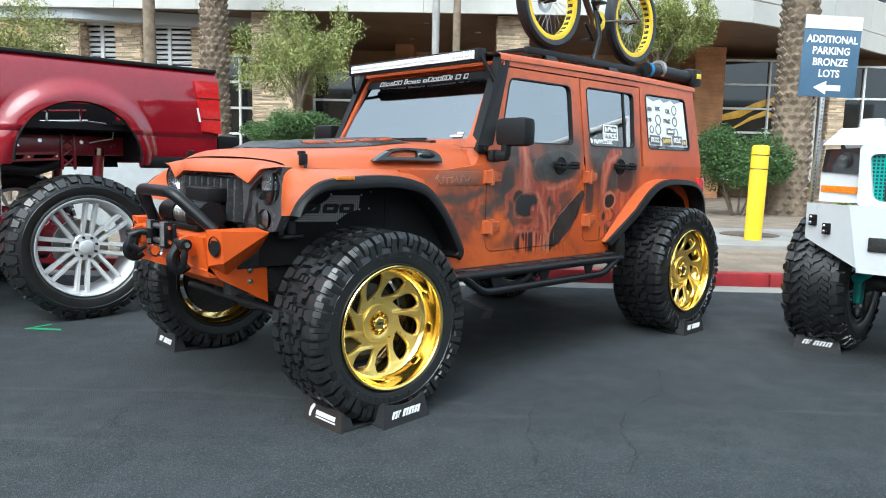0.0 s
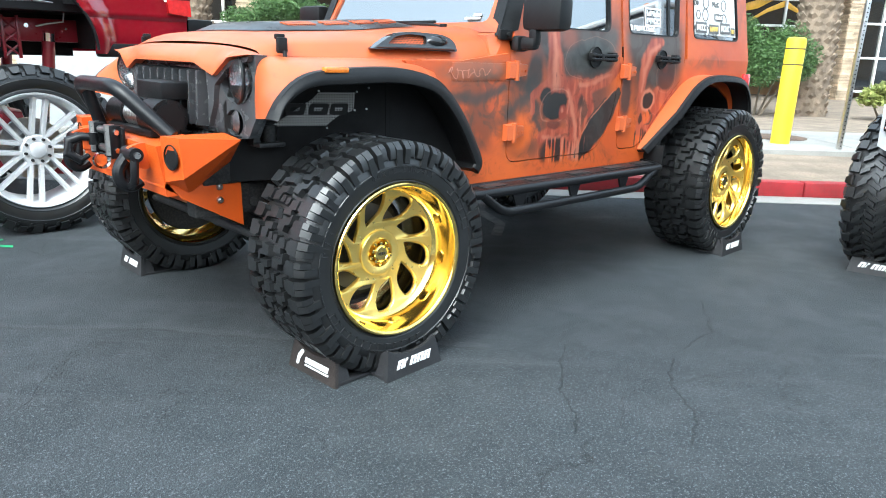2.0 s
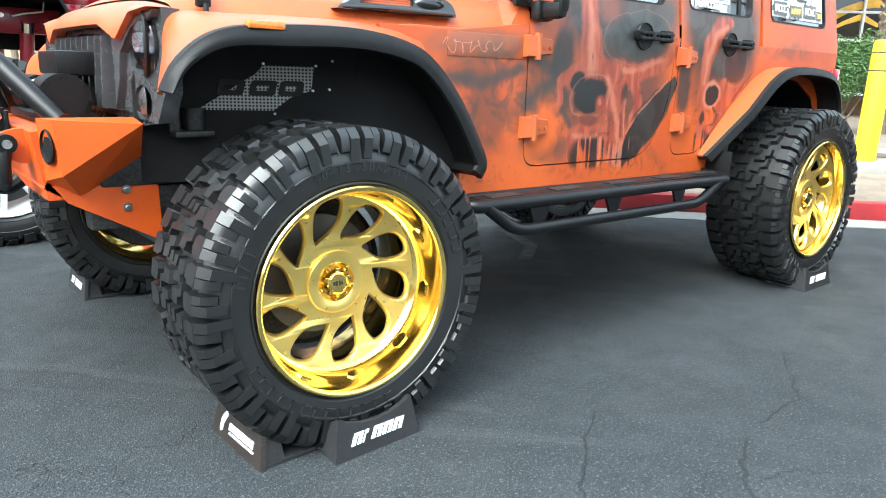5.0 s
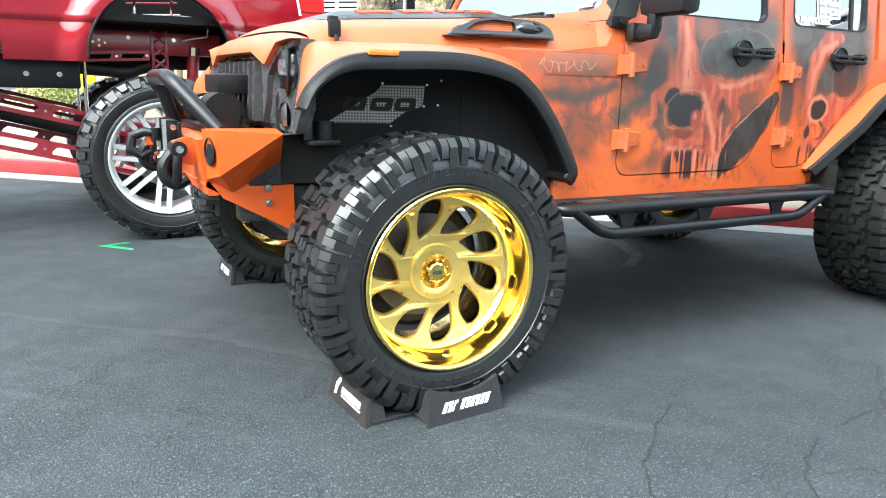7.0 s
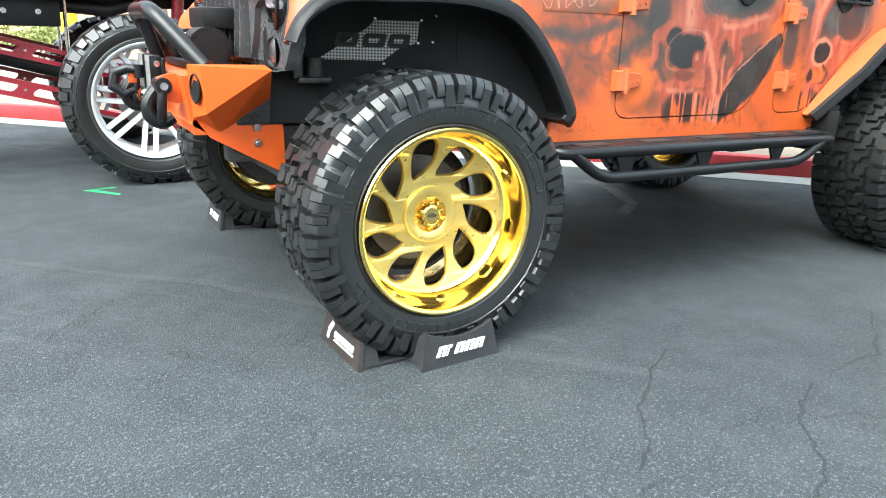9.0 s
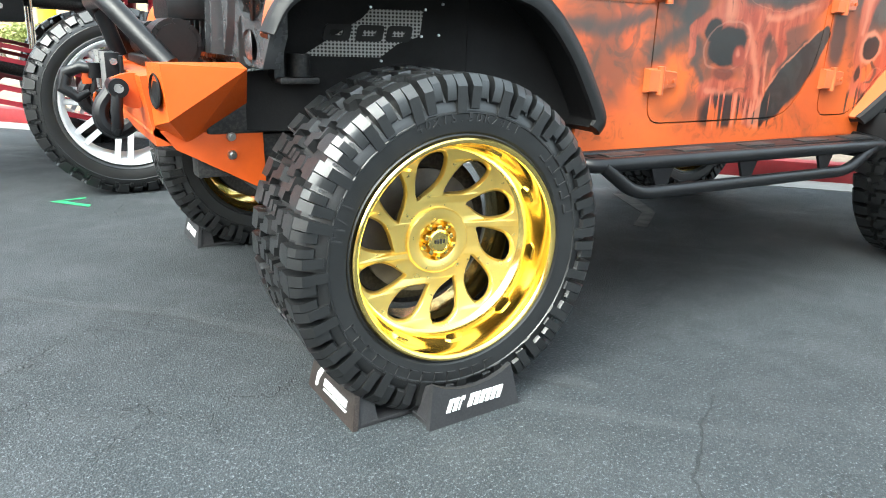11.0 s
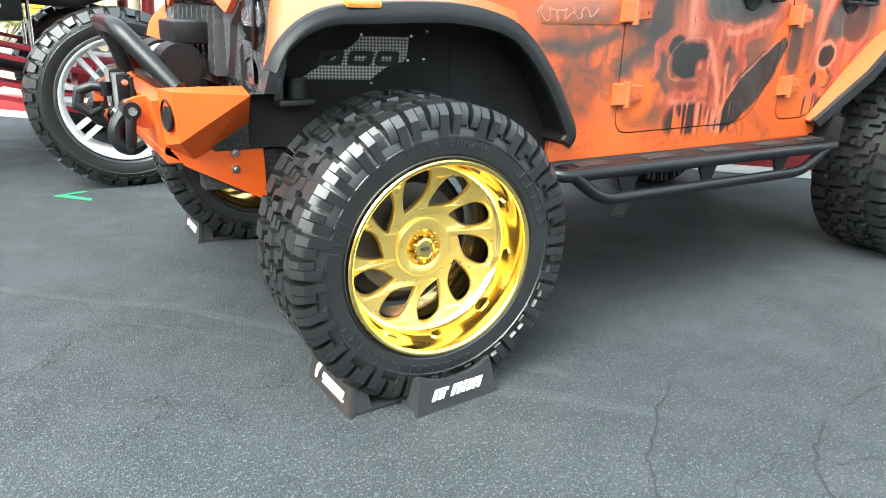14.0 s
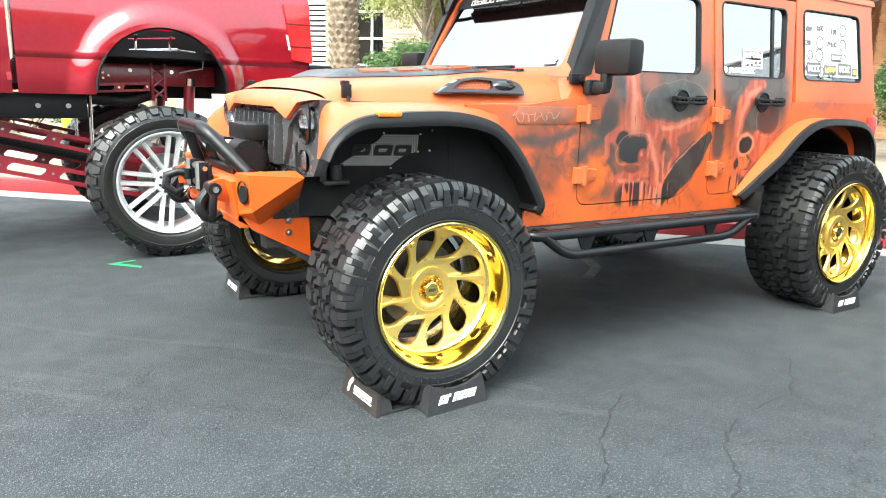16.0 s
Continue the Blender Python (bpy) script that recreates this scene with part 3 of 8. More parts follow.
    for p in (((2.43, 1.39, 0.035), (2.33, 1.355, 0.068), (2.245, 1.26, 0.075), (2.215, 1.15, 0.062), (2.215, 1.04, 0.045)),
              ((2.40, 1.085, 0.050), (2.50, 1.04, 0.050), (2.60, 1.08, 0.028)),
              ((2.40, 1.02, 0.055), (2.42, 0.93, 0.060), (2.36, 0.87, 0.060), (2.27, 0.85, 0.045)),
              ((2.21, 1.00, 0.035), (2.24, 0.95, 0.040), (2.23, 0.86, 0.050))):
        paint(stroke(p, 0.42), 0.95, bone)
    paint(stroke(((2.40, 1.365, 0.020), (2.30, 1.32, 0.035), (2.235, 1.22, 0.034), (2.22, 1.10, 0.024)), 0.9), 0.65, PALE)
    paint(blob(2.500, 1.190, 0.112, 0.112, -15, 0.2), 0.95, (0.050, 0.017, 0.013))
    paint(blob(2.475, 1.235, 0.055, 0.045, 0, 0.9), 0.5, BONE_D)
    rim((2.500, 1.190, 0.116, 0.116, -15), 0.03, 0.18)
    paint(blob(2.305, 1.038, 0.096, 0.080, 0, 0.25), 0.85, PALE)
    paint(blob(2.305, 1.038, 0.074, 0.058, 0, 0.25), 1.0, COAL)
    paint(blob(2.235, 0.925, 0.026, 0.048, 15, 0.4), 0.95, COAL)
    paint(stroke(((2.33, 0.975, 0.012), (2.375, 0.94, 0.016), (2.345, 0.895, 0.012), (2.30, 0.89, 0.008)), 0.8), 0.85, COAL)
    rim((2.385, 0.885, 0.070, 0.060, 0), 0.05, 0.2)
    jaw2 = blob(2.25, 0.805, 0.12, 0.070, 0, 0.4)
    paint(mul(jaw2, s.ramp(drip, 0.46, 0.52)), 0.95, COAL)
    # soot along the quarter's belt
    c = s.mix(mul(mul(blob(3.05, 1.27, 0.45, 0.06, 0, 0.7), s.ramp(smoke, 0.38, 0.6)), 0.6), c, (0.12, 0.05, 0.03))
    s.bump(s.noise(240, 3.0).outputs[0], 0.05, 0.001)
    s.coat_rough = 0.28
    return s.done(c, s.math("ADD", 0.34, s.math("MULTIPLY", smoke, 0.14)), coat=0.25, spec=0.45)


PAINT = plain_orange("orange_satin_paint")
MURAL = airbrush("airbrushed_orange_paint")
INTERIOR = simple("dark_cabin_trim", (0.02, 0.02, 0.021), 0.8, var=0.3, scale=5)

suv = thing("off_road_suv", "lifted orange four-door off-road suv with airbrushed dark flames, parked on chocks", "suv")


def side(u, v, d):
    """A point of the near flank: u along, v up, d inwards; it leans in above the belt."""
    lean = 0.0 if v < 1.23 else (v - 1.23) ** 2 * 0.5417 if v < 1.35 else (v - 1.29) * 0.13
    return Vector((u, -0.805 + lean + d, v))


def rear_arch():
    return [(2.31, 0.70), (2.36, 0.80), (2.54, 0.98), (2.74, 1.10), (2.95, 1.14), (3.20, 1.12), (3.40, 1.03), (3.48, 0.90), (3.50, 0.74)]


GAP = 0.007
door_f_low = [(0.985, 0.755), (1.76, 0.755), (1.875, 0.88), (1.935, 1.04), (1.945, 1.29), (0.985, 1.29)]
door_f_r = [0.07, 0.10, 0.10, 0.08, 0, 0]
door_r_low = [(1.99, 0.755), (2.225, 0.755), (2.40, 0.92), (2.58, 1.08), (2.70, 1.17), (2.715, 1.29), (1.99, 1.29)]
door_r_r = [0.06, 0.06, 0.06, 0.10, 0.06, 0, 0]
door_f_up = [(0.985, 1.29), (1.945, 1.29), (1.955, 1.885), (1.215, 1.885), (1.03, 1.43)]
door_r_up = [(1.99, 1.29), (2.715, 1.29), (2.745, 1.885), (1.985, 1.885)]
win_f = rounded([(1.115, 1.425), (1.86, 1.425), (1.868, 1.825), (1.245, 1.825)], 0.05)
win_r = rounded([(2.055, 1.425), (2.635, 1.425), (2.66, 1.835), (2.045, 1.835)], 0.05)
win_q = rounded([(2.835, 1.425), (3.50, 1.425), (3.455, 1.85), (2.825, 1.85)], 0.05)


def grown(pts, g):
    cx, cz = sum(p[0] for p in pts) / len(pts), sum(p[1] for p in pts) / len(pts)
    out = []
    for x, z in pts:
        l = math.hypot(x - cx, z - cz)
        out.append((x + (x - cx) / l * g, z + (z - cz) / l * g))
    return out


def offset(pts, g):
    """The outline moved outwards by g (points run anticlockwise)."""
    out, k = [], len(pts)
    for i in range(k):
        a, p, b = Vector(pts[i - 1]), Vector(pts[i]), Vector(pts[(i + 1) % k])
        e, f = (p - a).normalized(), (b - p).normalized()
        n = Vector((e.y + f.y, -e.x - f.x)).normalized()
        out.append(tuple(p + n * g / max(0.5, n.dot(Vector((e.y, -e.x))))))
    return out


def cut(low, rr):
    o = offset(rounded(low, rr), 0.0055)
    o = [(x, min(z, 1.29)) for x, z in o][::-1]
    return o[1:] + o[:1]


def flank(name, m, label="", mat=None, parent=None):
    """The same panel on the near and on the far flank."""
    for sg in (-1, 1):
        m2 = MB().add(m.v if sg < 0 else [(x, -y, z) for x, y, z in m.v], m.f)
        part(name, m2, mat or MURAL, parent or suv, label)


tub = [(0.655, 0.66), (2.33, 0.66)] + rear_arch()[1:] + [(3.66, 0.74), (3.68, 1.29)] + cut(door_r_low, door_r_r) + cut(door_f_low, door_f_r)
tub += [(0.62, 1.245), (0.30, 1.245), (0.33, 1.20), (0.46, 1.11), (0.565, 0.96), (0.66, 0.80)]
flank("body_side", MB().plate([tub], side, 0.0, 0.02))
flank("cowl_panel", MB().box((0.775, -0.8045, 1.199), (0.385, 0.0064, 0.082), 0.002))
hard = [(2.757, 1.29), (3.68, 1.29), (3.60, 1.93), (1.20, 1.93), (1.19, 1.895), (1.962, 1.895), (1.972, 1.895), (2.757, 1.895)]
flank("hard_top_side", MB().plate([hard, win_q], side, 0.0, 0.025))
flank("pillar", MB().plate([[(1.951, 1.29), (1.984, 1.29), (1.979, 1.895), (1.960, 1.895)]], side, 0.006, 0.03))
# rocker face tucks in under the doors
flank("rocker", MB().hexa([(0.60, -0.76, 0.60), (2.30, -0.76, 0.60), (2.30, -0.60, 0.60), (0.60, -0.60, 0.60), (0.52, -0.806, 0.665), (2.33, -0.806, 0.665), (2.33, -0.60, 0.665), (0.52, -0.60, 0.665)]))
for i in range(9):
    flank("rocker_bolt", MB().rod((0.72 + 0.19 * i, -0.792, 0.632), (0.72 + 0.19 * i, -0.800, 0.630), 0.008, n=8), mat=BLACK)
# tail panel and cowl
tail = MB().box((3.66, 0, 1.0), (0.04, 1.56, 0.62), 0.015)
tail.hexa([(3.66, -0.79, 1.29), (3.70, -0.79, 1.29), (3.70, 0.79, 1.29), (3.66, 0.79, 1.29), (3.58, -0.71, 1.93), (3.62, -0.71, 1.93), (3.62, 0.71, 1.93), (3.58, 0.71, 1.93)])
part("tailgate", tail, PAINT, suv)


def roof(u, v):
    a = math.pi * v
    x = 1.16 + 2.47 * u
    c = math.cos(a)
    y = -0.73 * math.copysign(abs(c) ** 0.35, c)
    z = 1.925 + 0.065 * math.sin(a) ** 0.45 + 0.012 * math.sin(math.pi * u)
    return Vector((x, y, z))


rf = MB().grid(roof, 14, 25)
rf.box((2.4, 0, 1.915), (2.44, 1.44, 0.02))
part("roof", rf, PAINT, suv)
part("cabin_floor", MB().box((2.3, 0, 0.72), (2.75, 1.50, 0.10), 0.02), INTERIOR, suv)
for sg in (-1, 1):
    st_ = MB().box((1.55, sg * 0.38, 1.15), (0.5, 0.48, 0.35), 0.08).box((1.78, sg * 0.38, 1.45), (0.16, 0.46, 0.62), 0.06).box((1.80, sg * 0.38, 1.79), (0.10, 0.24, 0.16), 0.04)
    part("front_seat", st_, INTERIOR, suv, "dark front seat")
part("rear_seat", MB().box((2.7, 0, 1.42), (0.16, 1.2, 0.6), 0.06).box((2.45, 0, 1.12), (0.5, 1.2, 0.3), 0.06), INTERIOR, suv)
part("dashboard", MB().box((1.05, 0, 1.24), (0.3, 1.44, 0.26), 0.05), INTERIOR, suv)
part("steering_wheel", MB().tube([(1.22, -0.34, 1.36), (1.24, -0.2, 1.5), (1.26, -0.34, 1.64), (1.24, -0.5, 1.5)], 0.014, closed=True, round_at=0.2), INTERIOR, suv)


def door(name, low, rr, up, win, y_sign):
    d = MB()
    lo_ = [(x, min(z, 1.232)) for x, z in low]
    d.plate([rounded(lo_, rr)], side, 0.0, 0.06)
    (xa, _), (xb, _) = up[0], up[1]
    xc, xd = xa + (up[-1][0] - xa) * (0.429 if len(up) > 4 else 0.1), xb + (up[2][0] - xb) * 0.1
    d.plate([[(xc, 1.35), (xd, 1.35)] + up[2:], win], side, 0.0, 0.05)
    d.grid(lambda u, v: side((xa + (xc - xa) * max(0, 2 * v - 1)) * (1 - u) + (xb + (xd - xb) * max(0, 2 * v - 1)) * u, 1.23 + 0.121 * v, 0.0), 2, 9)
    if y_sign > 0:
        d.v = [(x, -y, z) for x, y, z in d.v]
    ob = part(name, d, MURAL, suv)
    gl = MB().plate([grown(win, 0.01)], side, 0.014, 0.019)
    seal = MB().plate([grown(win, 0.003), grown(win, -0.008)], side, -0.002, 0.02)
    for mb in (gl, seal):
        if y_sign > 0:
            mb.v = [(x, -y, z) for x, y, z in mb.v]
    pane = part("window", gl, TINTED, ob, "tinted side window", smooth=0)
    part("window_seal", seal, BLACK, ob, smooth=0)
    return ob


doors = {}
for sg in (-1, 1):
    doors["f", sg] = door("front_door", door_f_low, door_f_r, door_f_up, win_f, sg)
    doors["r", sg] = door("rear_door", door_r_low, door_r_r, door_r_up, win_r, sg)
    q = MB().plate([grown(win_q, 0.01)], side, 0.014, 0.019)
    qs = MB().plate([grown(win_q, 0.002), grown(win_q, -0.008)], side, -0.003, 0.018)
    for mb in (q, qs):
        mb.v = [(x, -sg * y if sg > 0 else y, z) for x, y, z in mb.v]
    qw = part("quarter_window", q, TINTED, suv, "tinted quarter window covered in stickers", smooth=0)
    part("window_seal", qs, BLACK, qw, smooth=0)
div = MB().plate([[(2.515, 1.43), (2.537, 1.43), (2.543, 1.832), (2.521, 1.832)]], side, 0.007, 0.013)
part("divider_bar", div, BLACK, doors["r", -1])


def hinge():
    h = MB()
    h.hexa([(-0.055, 0.0, -0.042), (0.02, 0.0, -0.042), (0.02, 0.0, 0.042), (-0.055, 0.0, 0.042), (-0.05, -0.026, -0.036), (0.0, -0.036, -0.036), (0.0, -0.036, 0.036), (-0.05, -0.026, 0.036)])
    h.hexa([(0.0, 0.0, -0.034), (0.10, 0.0, -0.026), (0.10, 0.0, 0.030), (0.0, 0.0, 0.038), (0.0, -0.034, -0.030), (0.095, -0.014, -0.022), (0.095, -0.014, 0.026), (0.0, -0.034, 0.034)])
    h.rod((0.0, -0.026, -0.048), (0.0, -0.026, 0.048), 0.014, n=12)
    h.rod((0.035, -0.03, -0.004), (0.035, -0.022, -0.004), 0.008, n=8).rod((0.075, -0.026, -0.002), (0.075, -0.014, -0.002), 0.008, n=8)
    return h.mesh("hinge", PAINT)


hinge_me = hinge()
for key, x in (("f", 1.005), ("r", 2.02)):
    for z in (1.208, 0.905):
        ob = new("hinge", hinge_me)
        ob.parent, ob.location = doors[key, -1], (x, -0.805, z)


def handle():
    h = MB().lathe([(0.0, -0.003), (0.050, -0.003), (0.056, -0.008), (0.060, -0.002), (0.056, 0.004)], 32)
    h.box((0.045, -0.034, 0.012), (0.24, 0.020, 0.014), 0.005).box((0.045, -0.034, -0.010), (0.24, 0.020, 0.014), 0.005).box((0.015, -0.034, 0.001), (0.03, 0.022, 0.036), 0.005)
    h.box((-0.055, -0.014, 0.004), (0.034, 0.04, 0.040), 0.006).box((0.145, -0.014, 0.004), (0.050, 0.04, 0.052), 0.006)
    h.rod((0.145, -0.02, 0.004), (0.145, -0.044, 0.004), 0.012, n=12)
    for k in range(4):
        h.box((-0.02 + 0.035 * k, -0.030, 0.001), (0.008, 0.018, 0.036), 0.003)
    return h.mesh("door_handle", BLACK)


handle_me = handle()
for key, x in (("f", 1.70), ("r", 2.42)):
    ob = new("door_handle", handle_me)
    ob.parent, ob.location = doors[key, -1], (x, -0.806, 1.283)


# hood
def hood_half(x):
    t = (x + 0.36) / 1.30
    return 0.625 + 0.140 * min(1, max(0, t)) ** 0.9


def hood(u, v):
    x = -0.31 + 1.25 * u
    w = hood_half(x)
    k = 2 * v - 1
    edge = 1.248
    zc = 1.315 + 0.085 * u - 0.038 * max(0, 1 - u / 0.10) ** 2
    prof = (1 - abs(k) ** 7) ** 0.5
    crown = 0.022 * (1 - k * k)
    z = edge + (zc - edge) * prof + crown
    nose = -0.028 * abs(k) ** 2.4 * max(0, 1 - u * 4)
    return Vector((x - nose, k * w, z))


hd = MB().grid(hood, 40, 41)
part("hood", hd, PAINT, suv, "orange hood with airbrushed front edge")


def blister(u, v):
    x = -0.12 + 0.86 * u
    w = (0.38 + 0.14 * u) * (0.75 + 0.25 * math.sin(math.pi * min(1, u * 1.2)))
    k = 2 * v - 1
    p = hood((x + 0.31) / 1.25, 0.5 + 0.5 * k * w / hood_half(x))
    e = min(1, (1 - abs(k)) * 3.4) * min(1, u * 9) * min(1, (1 - u) * 9)
    p.z += 0.004 + 0.034 * e ** 0.7
    return p


ms_ = Nodes("orange_mesh")
mv_ = ms_.node("ShaderNodeTexVoronoi")
ms_.put(mv_.inputs["Vector"], ms_.scaled(1, 0, 1))
mv_.inputs["Scale"].default_value, mv_.inputs["Randomness"].default_value = 130, 0.0
MESH_ORANGE = ms_.done(ms_.mix(ms_.ramp(mv_.outputs["Distance"], 0.40, 0.30), (0.42, 0.075, 0.012), (0.02, 0.008, 0.006)), 0.5)
HOOD_BLACK = simple("satin_black_vinyl", (0.022, 0.023, 0.026), 0.3, var=0.25, scale=3, fine=0.05)
bl = MB().grid(blister, 36, 31)
part("hood_scoop", bl, HOOD_BLACK, suv, "satin black raised hood panel")
for i in range(4):
    for sg in (-1, 1):
        ins = MB()
        x0 = 0.02 + 0.165 * i
        pts = []
        for dx, k in ((0, 0.77), (0.120, 0.77), (0.132, 0.88), (0.012, 0.88)):
            u_ = (x0 + dx + 0.12) / 0.86
            p = blister(u_, 0.5 + 0.5 * sg * k)
            pts.append(p)
        lo = [p + Vector((0, 0, -0.004)) for p in pts]
        hi = [p + Vector((0, 0, 0.006)) for p in pts]
        ins.hexa([*lo, *hi])
        part("hood_inset", ins, MESH_ORANGE, suv, "orange mesh inset", smooth=0)

# side vents on the hood
for sg in (-1, 1):
    def vent(a, b, d, sg=sg):
        return Vector((a, sg * (hood_half(a) + 0.006 - 0.55 * (b - 1.287) - d), b))

    out = rounded([(0.205, 1.289), (0.665, 1.287), (0.668, 1.335), (0.615, 1.362), (0.42, 1.368), (0.325, 1.350)], [0.006, 0.012, 0.03, 0.05, 0.05, 0.05])
    hole = rounded([(0.290, 1.312), (0.500, 1.314), (0.510, 1.352), (0.42, 1.357), (0.345, 1.344)], 0.012)
    vo_ = part("hood_vent", MB().plate([out, hole], vent, -0.010, 0.03), GLOSS_BLACK, suv, "gloss black hood side vent", smooth=25)
    part("vent_mesh", MB().plate([grown(hole, 0.004)], vent, 0.010, 0.014), MESH_ORANGE, vo_, "orange mesh", smooth=0)
    part("vent_bulge", MB().lathe([(0.0, -0.024), (0.020, -0.020), (0.034, -0.010), (0.040, 0.004)], 28, Matrix.Translation(vent(0.575, 1.330, -0.004)) @ pose(0, 0, 0, sg * 28, 0, 0 if sg < 0 else 180) @ Matrix.Diagonal((1.7, 1.0, 0.72, 1.0))), GLOSS_BLACK, vo_)
    part("vent_lip", MB().tube([vent(0.225, 1.296, -0.010), vent(0.40, 1.300, -0.016), vent(0.650, 1.298, -0.012)], [0.004, 0.010, 0.008], 10), GLOSS_BLACK, vo_)

# hood latches
for sg in (-1, 1):
    la = MB().box((-0.205, sg * 0.655, 1.290), (0.044, 0.022, 0.060), 0.008)
    la.box((-0.205, sg * 0.676, 1.226), (0.052, 0.030, 0.026), 0.008)
    la.rod((-0.205, sg * 0.674, 1.268), (-0.205, sg * 0.682, 1.226), 0.008)
    la.box((-0.205, sg * 0.640, 1.322), (0.034, 0.030, 0.022), 0.006)
    part("hood_latch", la, BLACK, suv)

# front wings between hood and flare
WING_IN = [(-0.334, 0.660, 1.012), (-0.333, 0.662, 1.120), (-0.300, 0.655, 1.236), (-0.140, 0.662, 1.246), (0.155, 0.690, 1.248), (0.347, 0.712, 1.249), (0.42, 0.725, 1.249), (0.48, 0.735, 1.249)]
WING_OUT = [(-0.417, 0.902, 1.034), (-0.380, 0.908, 1.114), (-0.280, 0.908, 1.184), (-0.122, 0.906, 1.210), (0.155, 0.904, 1.216), (0.347, 0.902, 1.182), (0.42, 0.896, 1.142), (0.46, 0.886, 1.110)]
for sg in (-1, 1):
    w = MB()

    def wing(u, v, sg=sg):
        """From the hood's edge and the grille's side out to the flare."""
        k = u * (len(WING_IN) - 1)
        i = min(int(k), len(WING_IN) - 2)

        def at(path):
            p0, p1, p2, p3 = (Vector(path[min(max(i + j - 1, 0), len(path) - 1)]) for j in range(4))
            t = k - i
            return 0.5 * (2 * p1 + (p2 - p0) * t + (2 * p0 - 5 * p1 + 4 * p2 - p3) * t * t + (3 * p1 - p0 - 3 * p2 + p3) * t ** 3)
        p = at(WING_IN).lerp(at(WING_OUT), v)
        swell = math.sin(math.pi * v)
        fwd = max(0.0, 1 - u * 2.6)
        return Vector((p.x - 0.016 * swell * fwd, sg * p.y, p.z + 0.012 * swell * (1 - fwd)))

    w.grid(wing, 43, 12)
    w.box((0.70, sg * 0.768, 1.236), (0.56, 0.07, 0.032), 0.008)
    part("front_wing", w, PAINT, suv)
cowl = MB().hexa([(0.88, -0.78, 1.24), (1.02, -0.79, 1.24), (1.02, 0.79, 1.24), (0.88, 0.78, 1.24), (0.89, -0.72, 1.37), (1.0, -0.76, 1.40), (1.0, 0.76, 1.40), (0.89, 0.72, 1.37)])
part("cowl", cowl, PAINT, suv)


# flares
def flare(path, y0, y1, sg, lip=0.06, taper=0.0):
    pts = [Vector((x, 0, z)) for x, z in path]
    fine = []
    for i in range(len(pts) - 1):
        p0, p1, p2, p3 = pts[max(i - 1, 0)], pts[i], pts[i + 1], pts[min(i + 2, len(pts) - 1)]
        for k in range(5):
            t = k / 5
            fine.append(0.5 * ((2 * p1) + (p2 - p0) * t + (2 * p0 - 5 * p1 + 4 * p2 - p3) * t * t + (3 * p1 - p0 - 3 * p2 + p3) * t ** 3))
    fine.append(pts[-1])
    m = MB()
    prof = [(y0, 0.012), (y0 + 0.6 * (y1 - y0), 0.006), (y1 - 0.025, -0.004), (y1 - 0.004, -0.018), (y1, -0.035), (y1 - 0.004, -lip), (y1 - 0.016, -lip - 0.004), (y1 - 0.03, -lip + 0.012), (y0, -0.035)]
    n = len(prof)
    y_out = y1
    for i, p in enumerate(fine):
        y1 = float(np.interp(i, (0, 9), (0.872, y_out))) if path is F_REAR else y_out
        yi = y1 - 0.034
        if path is F_FRONT:
            yi = float(np.interp(i, (0, 5, 10, 15, 20, 60), (0.885, 0.906, 0.906, 0.902, 0.898, 0.902)))
        thin = 0.22 + 0.78 * min(1.0, i / 16) if path is F_FRONT else 1.0
        ya = yi - 0.018 if path is F_FRONT and i < 20 else min(y0, yi - 0.02)
        prof = [(ya, -0.004), (yi, -0.004), (yi, 0.012), (yi + 0.6 * (y1 - yi), 0.008), (y1 - 0.012, 0.0), (y1 - 0.003, -0.014 * thin), (y1, -0.030 * thin), (y1 - 0.003, -lip * thin), (y1 - 0.014, -(lip + 0.004) * thin), (y1 - 0.026, (-lip + 0.012) * thin), (ya, -0.030 * thin)]
        if taper:
            prof = [(y0, 0.010), (y1 - 0.06, 0.009), (y1 - 0.028, 0.006), (y1 - 0.028, -0.003), (y1 - 0.06, -0.003), (y0, -0.003)]
        n = len(prof)
        d = fine[min(i + 1, len(fine) - 1)] - fine[max(i - 1, 0)]
        nn = Vector((-d.z, 0, d.x)).normalized()
        m.v += [tuple(p + nn * o + Vector((0, -y * -sg, 0))) for y, o in prof]
    for i in range(len(fine) - 1):
        for j in range(n):
            j2 = (j + 1) % n
            m.f.append((i * n + j, i * n + j2, (i + 1) * n + j2, (i + 1) * n + j))
    m.f += [tuple(range(n)), tuple(range((len(fine) - 1) * n, len(fine) * n))]
    return m


F_FRONT = [(-0.412, 1.030), (-0.372, 1.108), (-0.275, 1.176), (-0.12, 1.201), (0.155, 1.207), (0.347, 1.174), (0.45, 1.113), (0.54, 1.018), (0.61, 0.915), (0.672, 0.80), (0.65, 0.748)]
F_REAR = [(2.235, 0.735), (2.36, 0.85), (2.52, 0.985), (2.70, 1.115), (2.88, 1.175), (3.16, 1.18), (3.38, 1.15), (3.50, 1.05), (3.545, 0.93), (3.56, 0.80)]
for sg in (-1, 1):
    fl = part("front_flare", flare(F_FRONT, 0.79, 0.945, sg, 0.048), BLACK, suv, "black textured wheel flare")
    part("rear_flare", flare(F_REAR, 0.78, 0.945, sg, 0.030), BLACK, suv, "black textured wheel flare")
    part("rear_arch_panel", flare(F_REAR, 0.74, 0.945, sg, 0.045, 1), PAINT, suv)
    ml = MB().box((-0.145, sg * 0.925, 1.206), (0.105, 0.035, 0.022), 0.008)
    part("marker_light", ml, AMBER, fl, "amber marker light")

